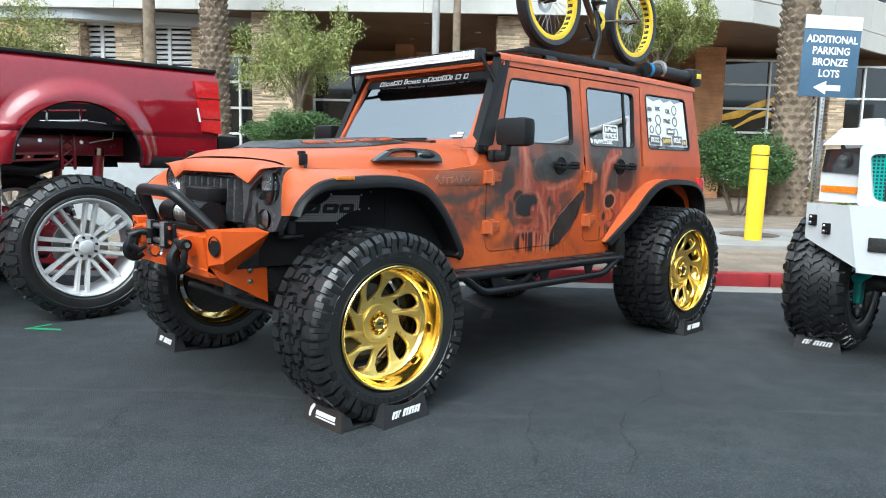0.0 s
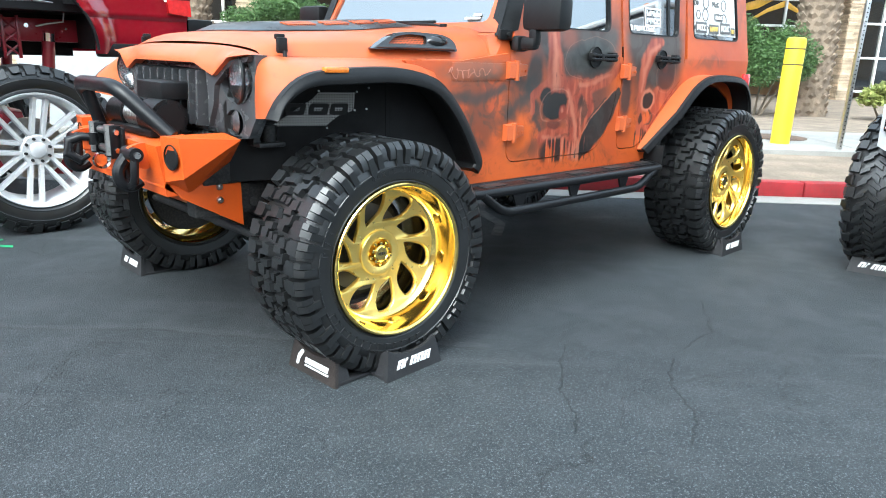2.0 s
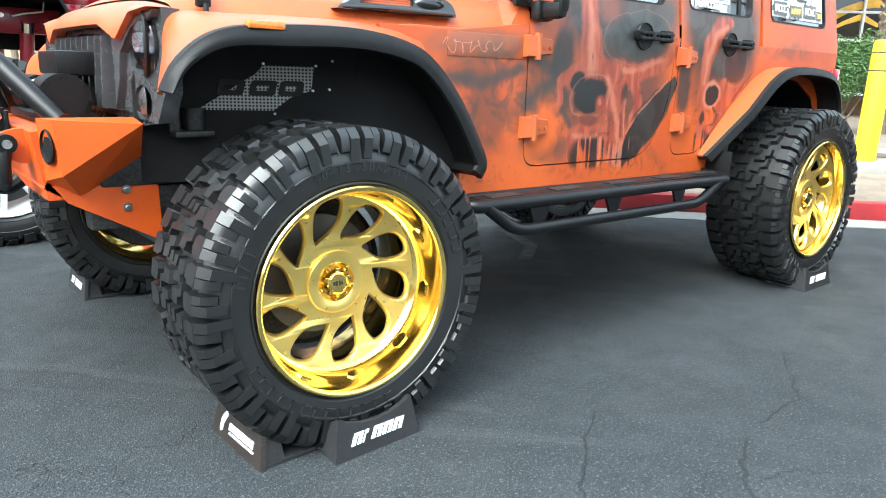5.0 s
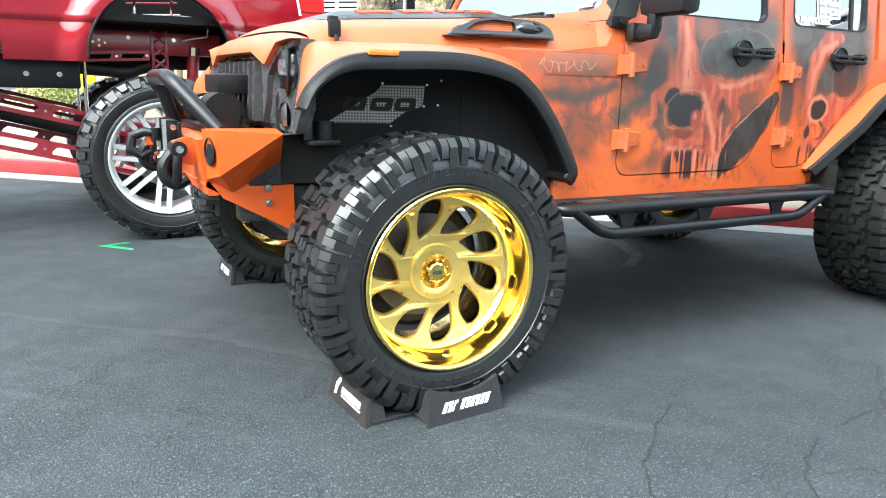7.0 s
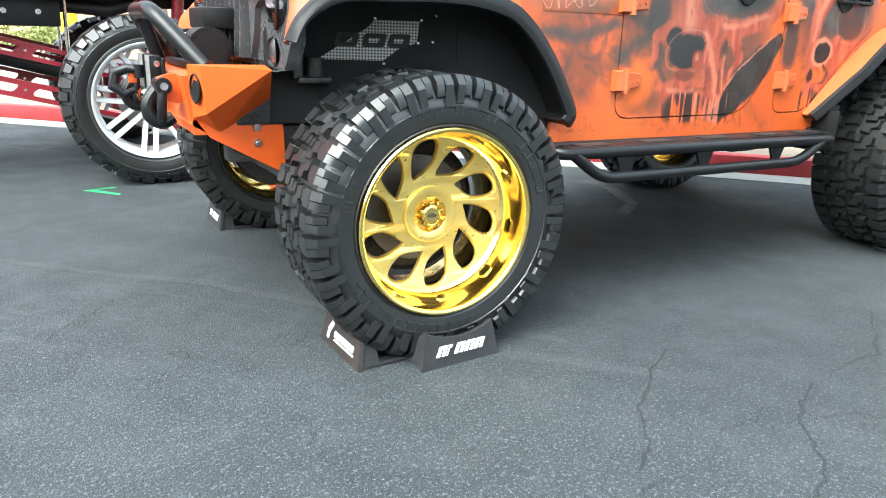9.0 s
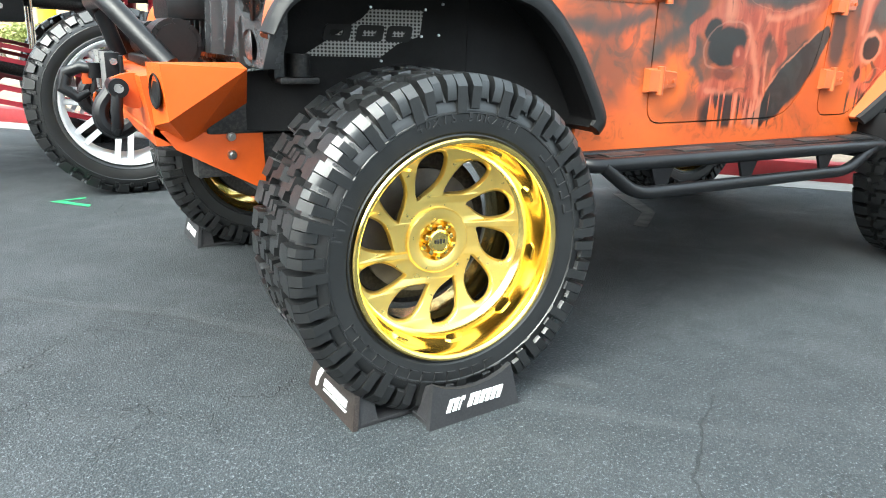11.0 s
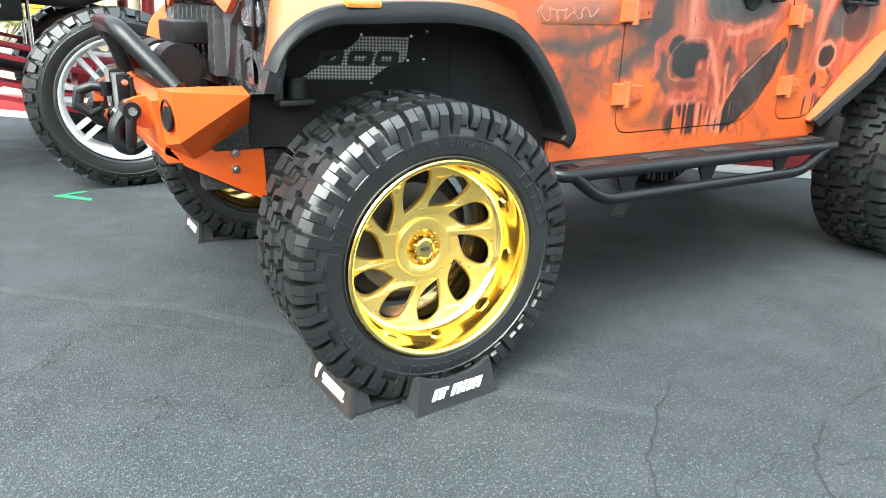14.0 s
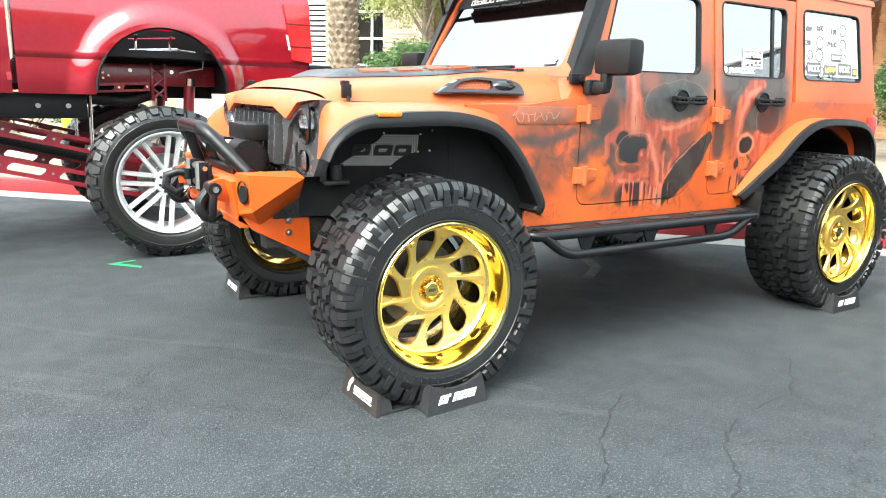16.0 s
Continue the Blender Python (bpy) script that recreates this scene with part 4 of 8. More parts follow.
LINER = simple("black_liner", (0.008, 0.008, 0.0085), 0.6, var=0.3, scale=6, fine=0.10, bump=0.3, dirt=(0.02, 0.019, 0.018), spec=0.16)
# inner wings with a pierced plate
for sg in (-1, 1):
    def inn(a, b, d, sg=sg):
        return Vector((a, sg * (0.597 + 0.376 * a - d), b))
    li = MB().plate([[(-0.36, 0.74), (0.30, 0.74), (0.30, 1.215), (-0.30, 1.215), (-0.36, 1.05)]], inn, 0.0, 0.01)
    li.plate([[(0.28, 0.66), (0.67, 0.66), (0.67, 0.82), (0.57, 0.97), (0.47, 1.11), (0.36, 1.19), (0.28, 1.20)]], lambda a, b, d, sg=sg: Vector((a, sg * (0.705 + 0.22 * (a - 0.28) - d), b)), 0.0, 0.02)
    li.box((0.08, sg * 0.70, 1.180), (0.66, 0.24, 0.012))
    lin = part("inner_wing", li, LINER, suv)
    out = [(-0.19, 0.965), (0.028, 0.965), (0.075, 1.005), (0.14, 1.03), (0.150, 1.105), (0.0, 1.105), (-0.02, 1.08)]
    pl = MB().plate([out], inn, -0.004, 0.0)
    ml = Nodes("pierced_plate")
    mp = ml.node("ShaderNodeTexVoronoi")
    ml.put(mp.inputs["Vector"], ml.scaled(1, 0, 1))
    mp.inputs["Scale"].default_value, mp.inputs["Randomness"].default_value = 95, 0.0
    colr = ml.mix(ml.ramp(mp.outputs["Distance"], 0.36, 0.30), (0.32, 0.32, 0.31), (0.012, 0.012, 0.012))
    PIERCED = ml.done(colr, 0.45, 0.3)
    mesh_pl = part("mesh_plate", pl, PIERCED, lin, "grey pierced metal plate", smooth=0)
    lg = MB()
    for x0, w_ in ((-0.10, 0.075), (-0.008, 0.075), (0.075, 0.07)):
        z0 = 1.035
        lg.plate([rounded([(x0 - w_ / 2, z0 - 0.024), (x0 + w_ / 2, z0 - 0.024), (x0 + w_ / 2 + 0.010, z0 + 0.024), (x0 - w_ / 2 + 0.010, z0 + 0.024)], 0.012), rounded([(x0 - w_ / 4, z0 - 0.008), (x0 + w_ / 4, z0 - 0.008), (x0 + w_ / 4 + 0.006, z0 + 0.008), (x0 - w_ / 4 + 0.006, z0 + 0.008)], 0.004)], inn, -0.009, -0.003)
    part("plate_emblem", lg, BLACK, lin, smooth=0)
    for bx, bz in ((-0.19, 0.962), (0.03, 0.955), (0.155, 1.108), (0.0, 1.11), (0.145, 1.03), (0.205, 1.125), (0.195, 1.035)):
        p = inn(bx, bz, -0.002)
        part("rivet", MB().rod(p, p + Vector((0, sg * 0.006, 0)), 0.004, n=8), STEEL, lin)

# black liners of the rear arches
for sg in (-1, 1):
    pts_ = [(x * 0.985 + 0.044, z * 0.985) for x, z in rear_arch()]

    def arch(u, v, sg=sg, pts_=pts_):
        k_ = u * (len(pts_) - 1)
        i_ = min(int(k_), len(pts_) - 2)
        (xa_, za_), (xb_, zb_) = pts_[i_], pts_[i_ + 1]
        return Vector((xa_ + (xb_ - xa_) * (k_ - i_), sg * (0.812 - 0.41 * v), za_ + (zb_ - za_) * (k_ - i_)))

    rl = MB().grid(arch, 25, 3)
    part("arch_back_panel", MB().plate([rear_arch()], lambda a, b, d, sg=sg: Vector((a, sg * (0.42 - d), b)), 0.0, 0.01), LINER, suv)
    part("splash_panel", MB().box((2.25, sg * 0.60, 0.70), (0.03, 0.40, 0.24), 0.005), LINER, suv)
    part("splash_flap", MB().box((2.325, sg * 0.87, 0.70), (0.012, 0.14, 0.13), 0.003), LINER, suv)
    part("arch_liner", rl, LINER, suv)


# ---- wheels ----
def tyre_mesh(R, hw, rr, pitches, seed, chunky=False, shift=0.0):
    """Carcass and moulded tread; the outer face looks towards -y."""
    rnd = random.Random(seed)
    sw = R - 0.022
    prof = [(rr - 0.006, -hw + 0.035), (rr + 0.012, -hw + 0.020), (rr + 0.020, -hw + 0.013), (rr + 0.023, -hw + 0.009), (rr + 0.027, -hw + 0.011), (rr + 0.040, -hw + 0.006), (rr + 0.070, -hw), (rr + 0.086, -hw), (rr + 0.089, -hw - 0.003), (rr + 0.093, -hw + 0.001), (R - 0.080, -hw + 0.002), (R - 0.055, -hw + 0.010), (R - 0.036, -hw + 0.026), (sw, -hw + 0.052), (sw + 0.003, 0.0)]
    prof = prof + [(r, -y) for r, y in reversed(prof[:-1])]
    carcass = MB().lathe(prof, 96)
    m = MB()

    def pt(a, y, r):
        return Vector((r * math.cos(a), y, r * math.sin(a)))

    def block(a0, a1, y0, y1, r0, r1, skew=0.0, taper=0.08):
        c, w = (a0 + a1) / 2, (a1 - a0) / 2
        yc, yw = (y0 + y1) / 2, (y1 - y0) / 2
        lo = [(c - w, y0), (c + w, y0), (c + w, y1), (c - w, y1)]
        lo = [(a + skew * (y - yc) / max(yw, 1e-4), y) for a, y in lo]
        hi = [(c + (a - c) * (1 - taper), yc + (y - yc) * (1 - taper)) for a, y in lo]
        m.hexa([pt(a, y, r0) for a, y in lo] + [pt(a, y, r1) for a, y in hi])

    p = 2 * math.pi / pitches
    for i in range(pitches):
        a = i * p
        for sg in (-1, 1):
            off = 0 if sg < 0 else 0.5 * p
            long_ = i % 2 == 0
            y_in = hw * ((0.50 if long_ else 0.60) if chunky else (0.66 if long_ else 0.76))
            y_out = hw - (0.022 if long_ else 0.034)
            # shoulder lug that wraps over the edge
            a0, a1 = a + off + 0.04 * p, a + off + (0.88 if long_ else 0.80) * p
            yo, yi = sg * y_out, sg * y_in
            ed = sg * (hw + 0.004)
            rs = R - (0.064 if long_ else 0.046)
            top0, top1 = R, R - 0.004
            m.hexa([pt(a0, yi, sw - 0.006), pt(a1, yi, sw - 0.006), pt(a1, ed - sg * 0.04, sw - 0.03), pt(a0, ed - sg * 0.04, sw - 0.03),
                    pt(a0 + 0.02 * p, yi, top0), pt(a1 - 0.05 * p, yi, top0), pt(a1 - 0.05 * p, yo, top1), pt(a0 + 0.05 * p, yo, top1)])
            m.hexa([pt(a0 + 0.02 * p, ed - sg * 0.03, sw - 0.02), pt(a1 - 0.02 * p, ed - sg * 0.03, sw - 0.02), pt(a1 - 0.06 * p, sg * (hw - 0.004), rs), pt(a0 + 0.06 * p, sg * (hw - 0.004), rs),
                    pt(a0 + 0.05 * p, yo, top1), pt(a1 - 0.05 * p, yo, top1), pt(a1 - 0.14 * p, sg * (hw + 0.008), rs + 0.004), pt(a0 + 0.14 * p, sg * (hw + 0.008), rs + 0.004)])
            # stepped block between the lugs
            s0 = a + off + (0.90 if long_ else 0.84) * p
            m.hexa([pt(s0 - 0.02 * p, sg * (hw - 0.010), R - 0.074), pt(s0 + 0.22 * p, sg * (hw - 0.010), R - 0.074), pt(s0 + 0.20 * p, sg * (hw - 0.030), R - 0.040), pt(s0 - 0.02 * p, sg * (hw - 0.030), R - 0.040),
                    pt(s0, sg * (hw + 0.006), R - 0.070), pt(s0 + 0.18 * p, sg * (hw + 0.006), R - 0.070), pt(s0 + 0.17 * p, sg * (hw - 0.006), R - 0.044), pt(s0, sg * (hw - 0.006), R - 0.044)])
            # thin side biter
            if not chunky:
                b0 = a + off + 0.93 * p
                m.hexa([pt(b0 - 0.05 * p, sg * (hw - 0.004), R - 0.080), pt(b0 + 0.10 * p, sg * (hw - 0.004), R - 0.080), pt(b0 + 0.07 * p, sg * (hw - 0.030), R - 0.035), pt(b0 - 0.05 * p, sg * (hw - 0.030), R - 0.035),
                        pt(b0, sg * (hw + 0.005), R - 0.074), pt(b0 + 0.05 * p, sg * (hw + 0.005), R - 0.074), pt(b0 + 0.04 * p, sg * (hw - 0.012), R - 0.032), pt(b0 - 0.02 * p, sg * (hw - 0.012), R - 0.032)])
        # centre blocks
        if chunky:
            for yc, ww, of in ((-0.28, 0.20, 0.0), (0.28, 0.20, 0.5), (0.0, 0.13, 0.25)):
                block(a + of * p + 0.1 * p, a + of * p + 0.78 * p, (yc - ww) * hw, (yc + ww) * hw, sw - 0.004, R, 0.12 * p)
        else:
            sk = 0.20 * p
            for yc, of, g in ((-0.47, 0.10, 1), (-0.15, 0.62, -1), (0.17, 0.16, 1), (0.49, 0.70, -1)):
                a0 = a + of * p
                block(a0, a0 + 0.42 * p, (yc - 0.17) * hw, (yc + 0.09) * hw, sw - 0.004, R - 0.001, g * sk)
                block(a0 + 0.37 * p, a0 + 0.74 * p, (yc - 0.08) * hw, (yc + 0.17) * hw, sw - 0.004, R, g * sk)
    for k in (carcass, m):
        k.xf(Matrix.Translation((0, shift, 0)))
    return carcass, m


def trail_tyre(R, hw, rr, cells):
    """Carcass and moulded tread of a mud tyre: interlocked centre blocks, stepped shoulder lugs that wrap the edge."""
    prof = [(rr - 0.006, -hw + 0.030), (rr + 0.004, -hw + 0.012), (rr + 0.012, -hw + 0.007), (rr + 0.016, -hw + 0.010), (rr + 0.022, -hw + 0.005), (rr + 0.050, -hw + 0.001), (rr + 0.068, -hw), (rr + 0.070, -hw - 0.003), (rr + 0.074, -hw - 0.003), (rr + 0.076, -hw), (R - 0.092, -hw), (R - 0.070, -hw + 0.008), (R - 0.048, -hw + 0.024), (R - 0.028, -hw + 0.050), (R - 0.024, 0.0)]
    carcass = MB().lathe(prof + [(r, -y) for r, y in reversed(prof[:-1])], 120)
    m = MB()
    L = 2 * math.pi * R / cells
    k = L / 0.1424

    def pt(s, y, r):
        a = s * k / R
        return Vector((r * math.cos(a), y, r * math.sin(a)))

    def lump(poly, r0, r1, draft=0.84):
        n = len(poly)
        cs, cy = sum(p[0] for p in poly) / n, sum(p[1] for p in poly) / n
        m.add([pt(a, b, r0) for a, b in poly] + [pt(cs + (a - cs) * draft, cy + (b - cy) * draft, r1) for a, b in poly],
              [tuple(range(n, 2 * n))] + [(i, (i + 1) % n, n + (i + 1) % n, n + i) for i in range(n)])

    def wrap(s0, s1, sg, drop, proud=0.006):
        sec = [(R - 0.035, hw - 0.045), (R - 0.001, hw - 0.020), (R - 0.016, hw - 0.002), (R - 0.030, hw + proud), (R - drop, hw + proud * 0.7), (R - drop - 0.006, hw - 0.008)]
        n = len(sec)
        m.add([pt(s0 + 0.0015 * (i in (1, 2, 3)), sg * y, r) for i, (r, y) in enumerate(sec)] + [pt(s1 - 0.0015 * (i in (1, 2, 3)), sg * y, r) for i, (r, y) in enumerate(sec)],
              [tuple(range(n)), tuple(range(2 * n - 1, n - 1, -1))] + [(i, (i + 1) % n, n + (i + 1) % n, n + i) for i in range(n)])

    base = R - 0.028
    mid = (((0.004, -0.096), (0.046, -0.099), (0.051, -0.071), (0.074, -0.078), (0.079, -0.012), (0.050, -0.014), (0.046, -0.041), (0.009, -0.046)),
           ((0.060, -0.099), (0.104, -0.095), (0.112, -0.061), (0.139, -0.056), (0.135, -0.006), (0.092, -0.006), (0.087, -0.070), (0.084, -0.082), (0.062, -0.085)),
           ((0.006, -0.036), (0.040, -0.031), (0.043, -0.006), (0.010, -0.002)))
    lug_a = ((0.004, -hw + 0.016), (0.061, -hw + 0.016), (0.061, -0.125), (0.050, -0.121), (0.049, -0.105), (0.013, -0.106), (0.012, -0.122), (0.004, -0.127))
    lug_b = ((0.079, -hw + 0.018), (0.130, -hw + 0.018), (0.128, -0.119), (0.112, -0.110), (0.086, -0.113), (0.078, -0.126))
    for c in range(cells):
        for sg in (-1, 1):
            s0 = c * 0.1424 + (0.045 if sg > 0 else 0.0)
            flip = (lambda a, b: (s0 + a, b)) if sg < 0 else (lambda a, b: (s0 + 0.1424 - a, -b))
            for poly in mid:
                lump([flip(a, b) for a, b in poly], base, R - 0.001)
            for poly in (lug_a, lug_b):
                lump([flip(a, b) for a, b in poly], base - 0.004, R, 0.95)
            for a, b, drop, pr in ((0.003, 0.034, 0.098, 0.009), (0.034, 0.062, 0.064, 0.004), (0.077, 0.102, 0.060, 0.003), (0.102, 0.131, 0.086, 0.009)):
                (x0, _), (x1, _) = flip(a, 0), flip(b, 0)
                wrap(min(x0, x1), max(x0, x1), sg, drop, pr)
            for a in (0.066, 0.1333):
                (x0, _), (x1, _) = flip(a, 0), flip(a + 0.007, 0)
                lo, hi = min(x0, x1), max(x0, x1)
                m.hexa([pt(lo, sg * (hw - 0.02), R - 0.064), pt(hi, sg * (hw - 0.02), R - 0.064), pt(hi, sg * (hw - 0.03), R - 0.040), pt(lo, sg * (hw - 0.03), R - 0.040),
                        pt(lo, sg * (hw - 0.004), R - 0.068), pt(hi, sg * (hw - 0.004), R - 0.068), pt(hi, sg * (hw - 0.016), R - 0.044), pt(lo, sg * (hw - 0.016), R - 0.044)])
    return carcass, m


def window_shape(ang, g=0.0):
    """One swept window of the gold wheel: pointed towards the hub, full towards the rim; g grows it."""
    base = [(0.126, 0.054), (0.156, 0.059), (0.195, 0.059), (0.228, 0.052), (0.250, 0.030), (0.259, 0.002), (0.254, -0.024), (0.238, -0.032), (0.208, -0.029), (0.176, -0.016), (0.152, 0.009), (0.136, 0.036)]
    pts, n = [], len(base)
    for i in range(n):
        p0, p1, p2, p3 = (Vector(base[(i + j - 1) % n]) for j in range(4))
        for t in (0.0, 0.33, 0.67):
            pts.append(tuple(p1) if i == 0 and t == 0 else tuple(0.5 * (2 * p1 + (p2 - p0) * t + (2 * p0 - 5 * p1 + 4 * p2 - p3) * t * t + (3 * p1 - p0 - 3 * p2 + p3) * t ** 3)))
    cx, cz = 0.20, 0.012
    c, s_ = math.cos(ang - 0.25), math.sin(ang - 0.25)
    out = []
    for x, z in pts:
        l = math.hypot(x - cx, z - cz)
        x, z = x + (x - cx) / l * g, z + (z - cz) / l * g
        out.append((x * c - z * s_, x * s_ + z * c))
    return out


TYRE_R, TYRE_HW = 0.477, 0.195
tyre_me, tread_me = (m_.mesh("tyre", RUBBER, 30) for m_ in trail_tyre(TYRE_R, TYRE_HW, 0.308, 20))

# gold rim: rolled lip, deep barrel, concave face
lip = MB().lathe([(0.306, -0.170), (0.313, -0.190), (0.314, -0.197), (0.310, -0.2015), (0.304, -0.2015), (0.298, -0.197), (0.2955, -0.188), (0.2945, -0.150), (0.2915, -0.115), (0.284, -0.091), (0.275, -0.078), (0.268, -0.072)], 120)
lip.lathe([(0.256, -0.030), (0.257, 0.06), (0.268, 0.08), (0.272, 0.12), (0.292, 0.165), (0.307, 0.180), (0.310, 0.175)], 96)
rim_lip_me = lip.mesh("rim_lip", GOLD, 40)


def face_place(u, v, d):
    r = math.hypot(u, v)
    y = -0.073 + 0.026 * min(1, max(0, (0.272 - r) / 0.12)) ** 0.8
    return Vector((u, y + d, v))


def circle(r, n):
    return [(r * math.cos(2 * math.pi * i / n), r * math.sin(2 * math.pi * i / n)) for i in range(n)]


fc = MB().plate([circle(0.271, 90), circle(0.060, 40)] + [window_shape(2 * math.pi * i / 10, 0.005) for i in range(10)], face_place, 0.0, 0.004)
for i in range(10):
    top, low = window_shape(2 * math.pi * i / 10, 0.005), window_shape(2 * math.pi * i / 10, -0.002)
    n_ = len(top)
    fc.add([face_place(u, v, 0.0) for u, v in top] + [face_place(u, v, 0.008) for u, v in low] + [face_place(u, v, 0.015) for u, v in low],
           [(j, (j + 1) % n_, n_ + (j + 1) % n_, n_ + j) for j in range(n_)] + [(n_ + j, n_ + (j + 1) % n_, 2 * n_ + (j + 1) % n_, 2 * n_ + j) for j in range(n_)])
rim_face_me = fc.mesh("rim_face", GOLD_FACE, 50)
hubm = MB().lathe([(0.098, -0.044), (0.097, -0.056), (0.093, -0.060), (0.064, -0.061), (0.060, -0.058), (0.058, -0.030), (0.0, -0.030)], 56)
hub_me = hubm.mesh("hub_ring", GOLD_FACE, 40)
capm = MB().lathe([(0.040, -0.030), (0.039, -0.060), (0.035, -0.070), (0.030, -0.073), (0.027, -0.069), (0.0, -0.069)], 40)
for i in range(5):
    a = 2 * math.pi * i / 5 + 0.3
    capm.box((0.040 * math.cos(a), -0.052, 0.040 * math.sin(a)), (0.014, 0.028, 0.016), 0.003, Matrix.Rotation(-a, 4, "Y"))
cap_me = capm.mesh("centre_cap", GOLD, 35)
bar = MB()
for i in range(4):
    bar.box((-0.0135 + 0.009 * i, -0.0695, 0), (0.0055, 0.003, 0.018 - 0.004 * abs(i - 1.5)), 0.001)
cap_logo_me = bar.mesh("cap_emblem", DARK)
lug = MB().rod((0, -0.012, 0), (0, -0.046, 0), 0.0105, 0.0095, 6).rod((0, -0.046, 0), (0, -0.052, 0), 0.0095, 0.005, 6)
lug_me = lug.mesh("lug_nut", GOLD, 20)
hexp = MB()
hexp.plate([[(0.030, 0.0), (0.019, 0.015), (-0.019, 0.015), (-0.030, 0.0), (-0.019, -0.015), (0.019, -0.015)]], lambda u, v, d: Vector((0.2905 - 0.18 * max(0, v + 0.004) - d, v - 0.112, u)), -0.001, 0.004)
pocket_me = hexp.mesh("barrel_pocket", GOLD, 20)
disc = MB().lathe([(0.10, 0.055), (0.19, 0.055), (0.19, 0.08), (0.10, 0.08)], 48, closed=True)
disc.lathe([(0.0, 0.03), (0.10, 0.03), (0.10, 0.07)], 32)
disc_me = disc.mesh("brake_disc", simple("worn_iron", (0.16, 0.15, 0.14), 0.4, 0.7, var=0.2, scale=12), 30)
back = MB().lathe([(0.02, 0.115), (0.235, 0.115), (0.245, 0.10)], 48)
back_me = back.mesh("backing_plate", DARK, 30)


def ring_text(text, r, a_mid, size, step, y):
    """Letters set round the sidewall, readable from outside."""
    m = MB()
    n = len(text)
    for i, ch in enumerate(text):
        a = a_mid - (i - (n - 1) / 2) * step
        vs, fs = text_mesh(ch, size, 0.0022)
        if not vs:
            continue
        rot = Matrix.Rotation(-(a - math.pi / 2), 4, "Y")
        base = len(m.v)
        m.add([rot @ Vector((p[0], y - p[2], p[1] + r)) for p in vs], fs)
    return m


RUBBER_RAISED = simple("raised_rubber", (0.020, 0.020, 0.021), 0.35, var=0.15, scale=12, fine=0.08, dirt=(0.08, 0.08, 0.08))
size_me = ring_text("40X15.50R24LT", 0.366, radians(88), 0.034, 0.068, -TYRE_HW - 0.0005).mesh("size_marking", RUBBER_RAISED, 0)
mt_me = ring_text("M/T", 0.364, radians(160), 0.056, 0.105, -TYRE_HW - 0.0005).mesh("type_marking", RUBBER_RAISED, 0)


def mark_bars(a0, a1, n, r, h):
    m = MB()
    for i in range(n):
        a = a0 + (a1 - a0) * (i + 0.5) / n
        da = (a1 - a0) / n * 0.33
        for r0, r1 in ((r - h / 2, r - h / 2 + 0.005), (r + h / 2 - 0.005, r + h / 2)):
            m.hexa([Vector((rr * math.cos(b), yy, rr * math.sin(b))) for yy in (-TYRE_HW + 0.002, -TYRE_HW - 0.0035) for rr, b in ((r0, a - da), (r0, a + da), (r1, a + da), (r1, a - da))])
        m.hexa([Vector((rr * math.cos(b), yy, rr * math.sin(b))) for yy in (-TYRE_HW + 0.002, -TYRE_HW - 0.0035) for rr, b in ((r - h / 2, a - da), (r - h / 2, a - da * 0.7), (r + h / 2, a - da * 0.7), (r + h / 2, a - da))])
    return m


brand_me = mark_bars(radians(205), radians(290), 13, 0.366, 0.034).mesh("raised_marking", RUBBER_RAISED, 0)
brand2_me = mark_bars(radians(12), radians(48), 5, 0.366, 0.038).mesh("raised_marking", RUBBER_RAISED, 0)


def gold_wheel(m, turn, size=1.0, dish=0.0):
    w = new("wheel")
    w.parent, w.matrix_basis = suv, m @ Matrix.Rotation(radians(turn), 4, "Y") @ Matrix.Scale(size, 4)
    w["label"] = "gold chrome swept-spoke wheel with chunky mud tyre"

    def sub(nm, me, at=None, label=""):
        ob = new(nm, me)
        ob.parent = w
        if at is not None:
            ob.matrix_basis = at
        if label:
            ob["label"] = label
        return ob
    face = Matrix.Translation((0, -dish, 0)) @ Matrix.Diagonal((1.065, 1, 1.065, 1)) if dish else None
    sub("tyre", tyre_me, None, "black mud-terrain tyre")
    sub("tread", tread_me)["kind"] = "stuff"
    for nm, me in (("rim_lip", rim_lip_me), ("rim_face", rim_face_me), ("hub_ring", hub_me), ("centre_cap", cap_me), ("cap_emblem", cap_logo_me), ("brake_disc", disc_me), ("backing_plate", back_me), ("size_marking", size_me), ("type_marking", mt_me), ("raised_marking", brand_me), ("raised_marking", brand2_me)):
        sub(nm, me, face if nm in ("rim_face", "hub_ring", "centre_cap", "cap_emblem") else None)
    for i in range(5):
        a = 2 * math.pi * i / 5 + 0.93
        sub("lug_nut", lug_me, Matrix.Translation((0.050 * math.cos(a), -0.016 - dish, 0.050 * math.sin(a))))
    for i in range(0 if dish else 10):
        sub("barrel_pocket", pocket_me, Matrix.Rotation(2 * math.pi * (i + 0.3) / 10, 4, "Y"))
    return w


gold_wheel(pose(0.053, -0.896, 0.471, 0, 0, -2.4), 0)
gold_wheel(pose(3.035, -0.893, 0.486, 0, 0, 0), 37, 1.025, 0.072)
gold_wheel(pose(0.055, 0.925, 0.471, 0, 0, 177.6), 20)
gold_wheel(pose(3.035, 0.893, 0.486, 0, 0, 180), 60, 1.025, 0.072)


# ---- front end of the orange vehicle ----
GRILLE_BLACK = simple("satin_black_grille", (0.048, 0.050, 0.054), 0.26, var=0.2, scale=5, fine=0.1, dirt=(0.08, 0.08, 0.08))


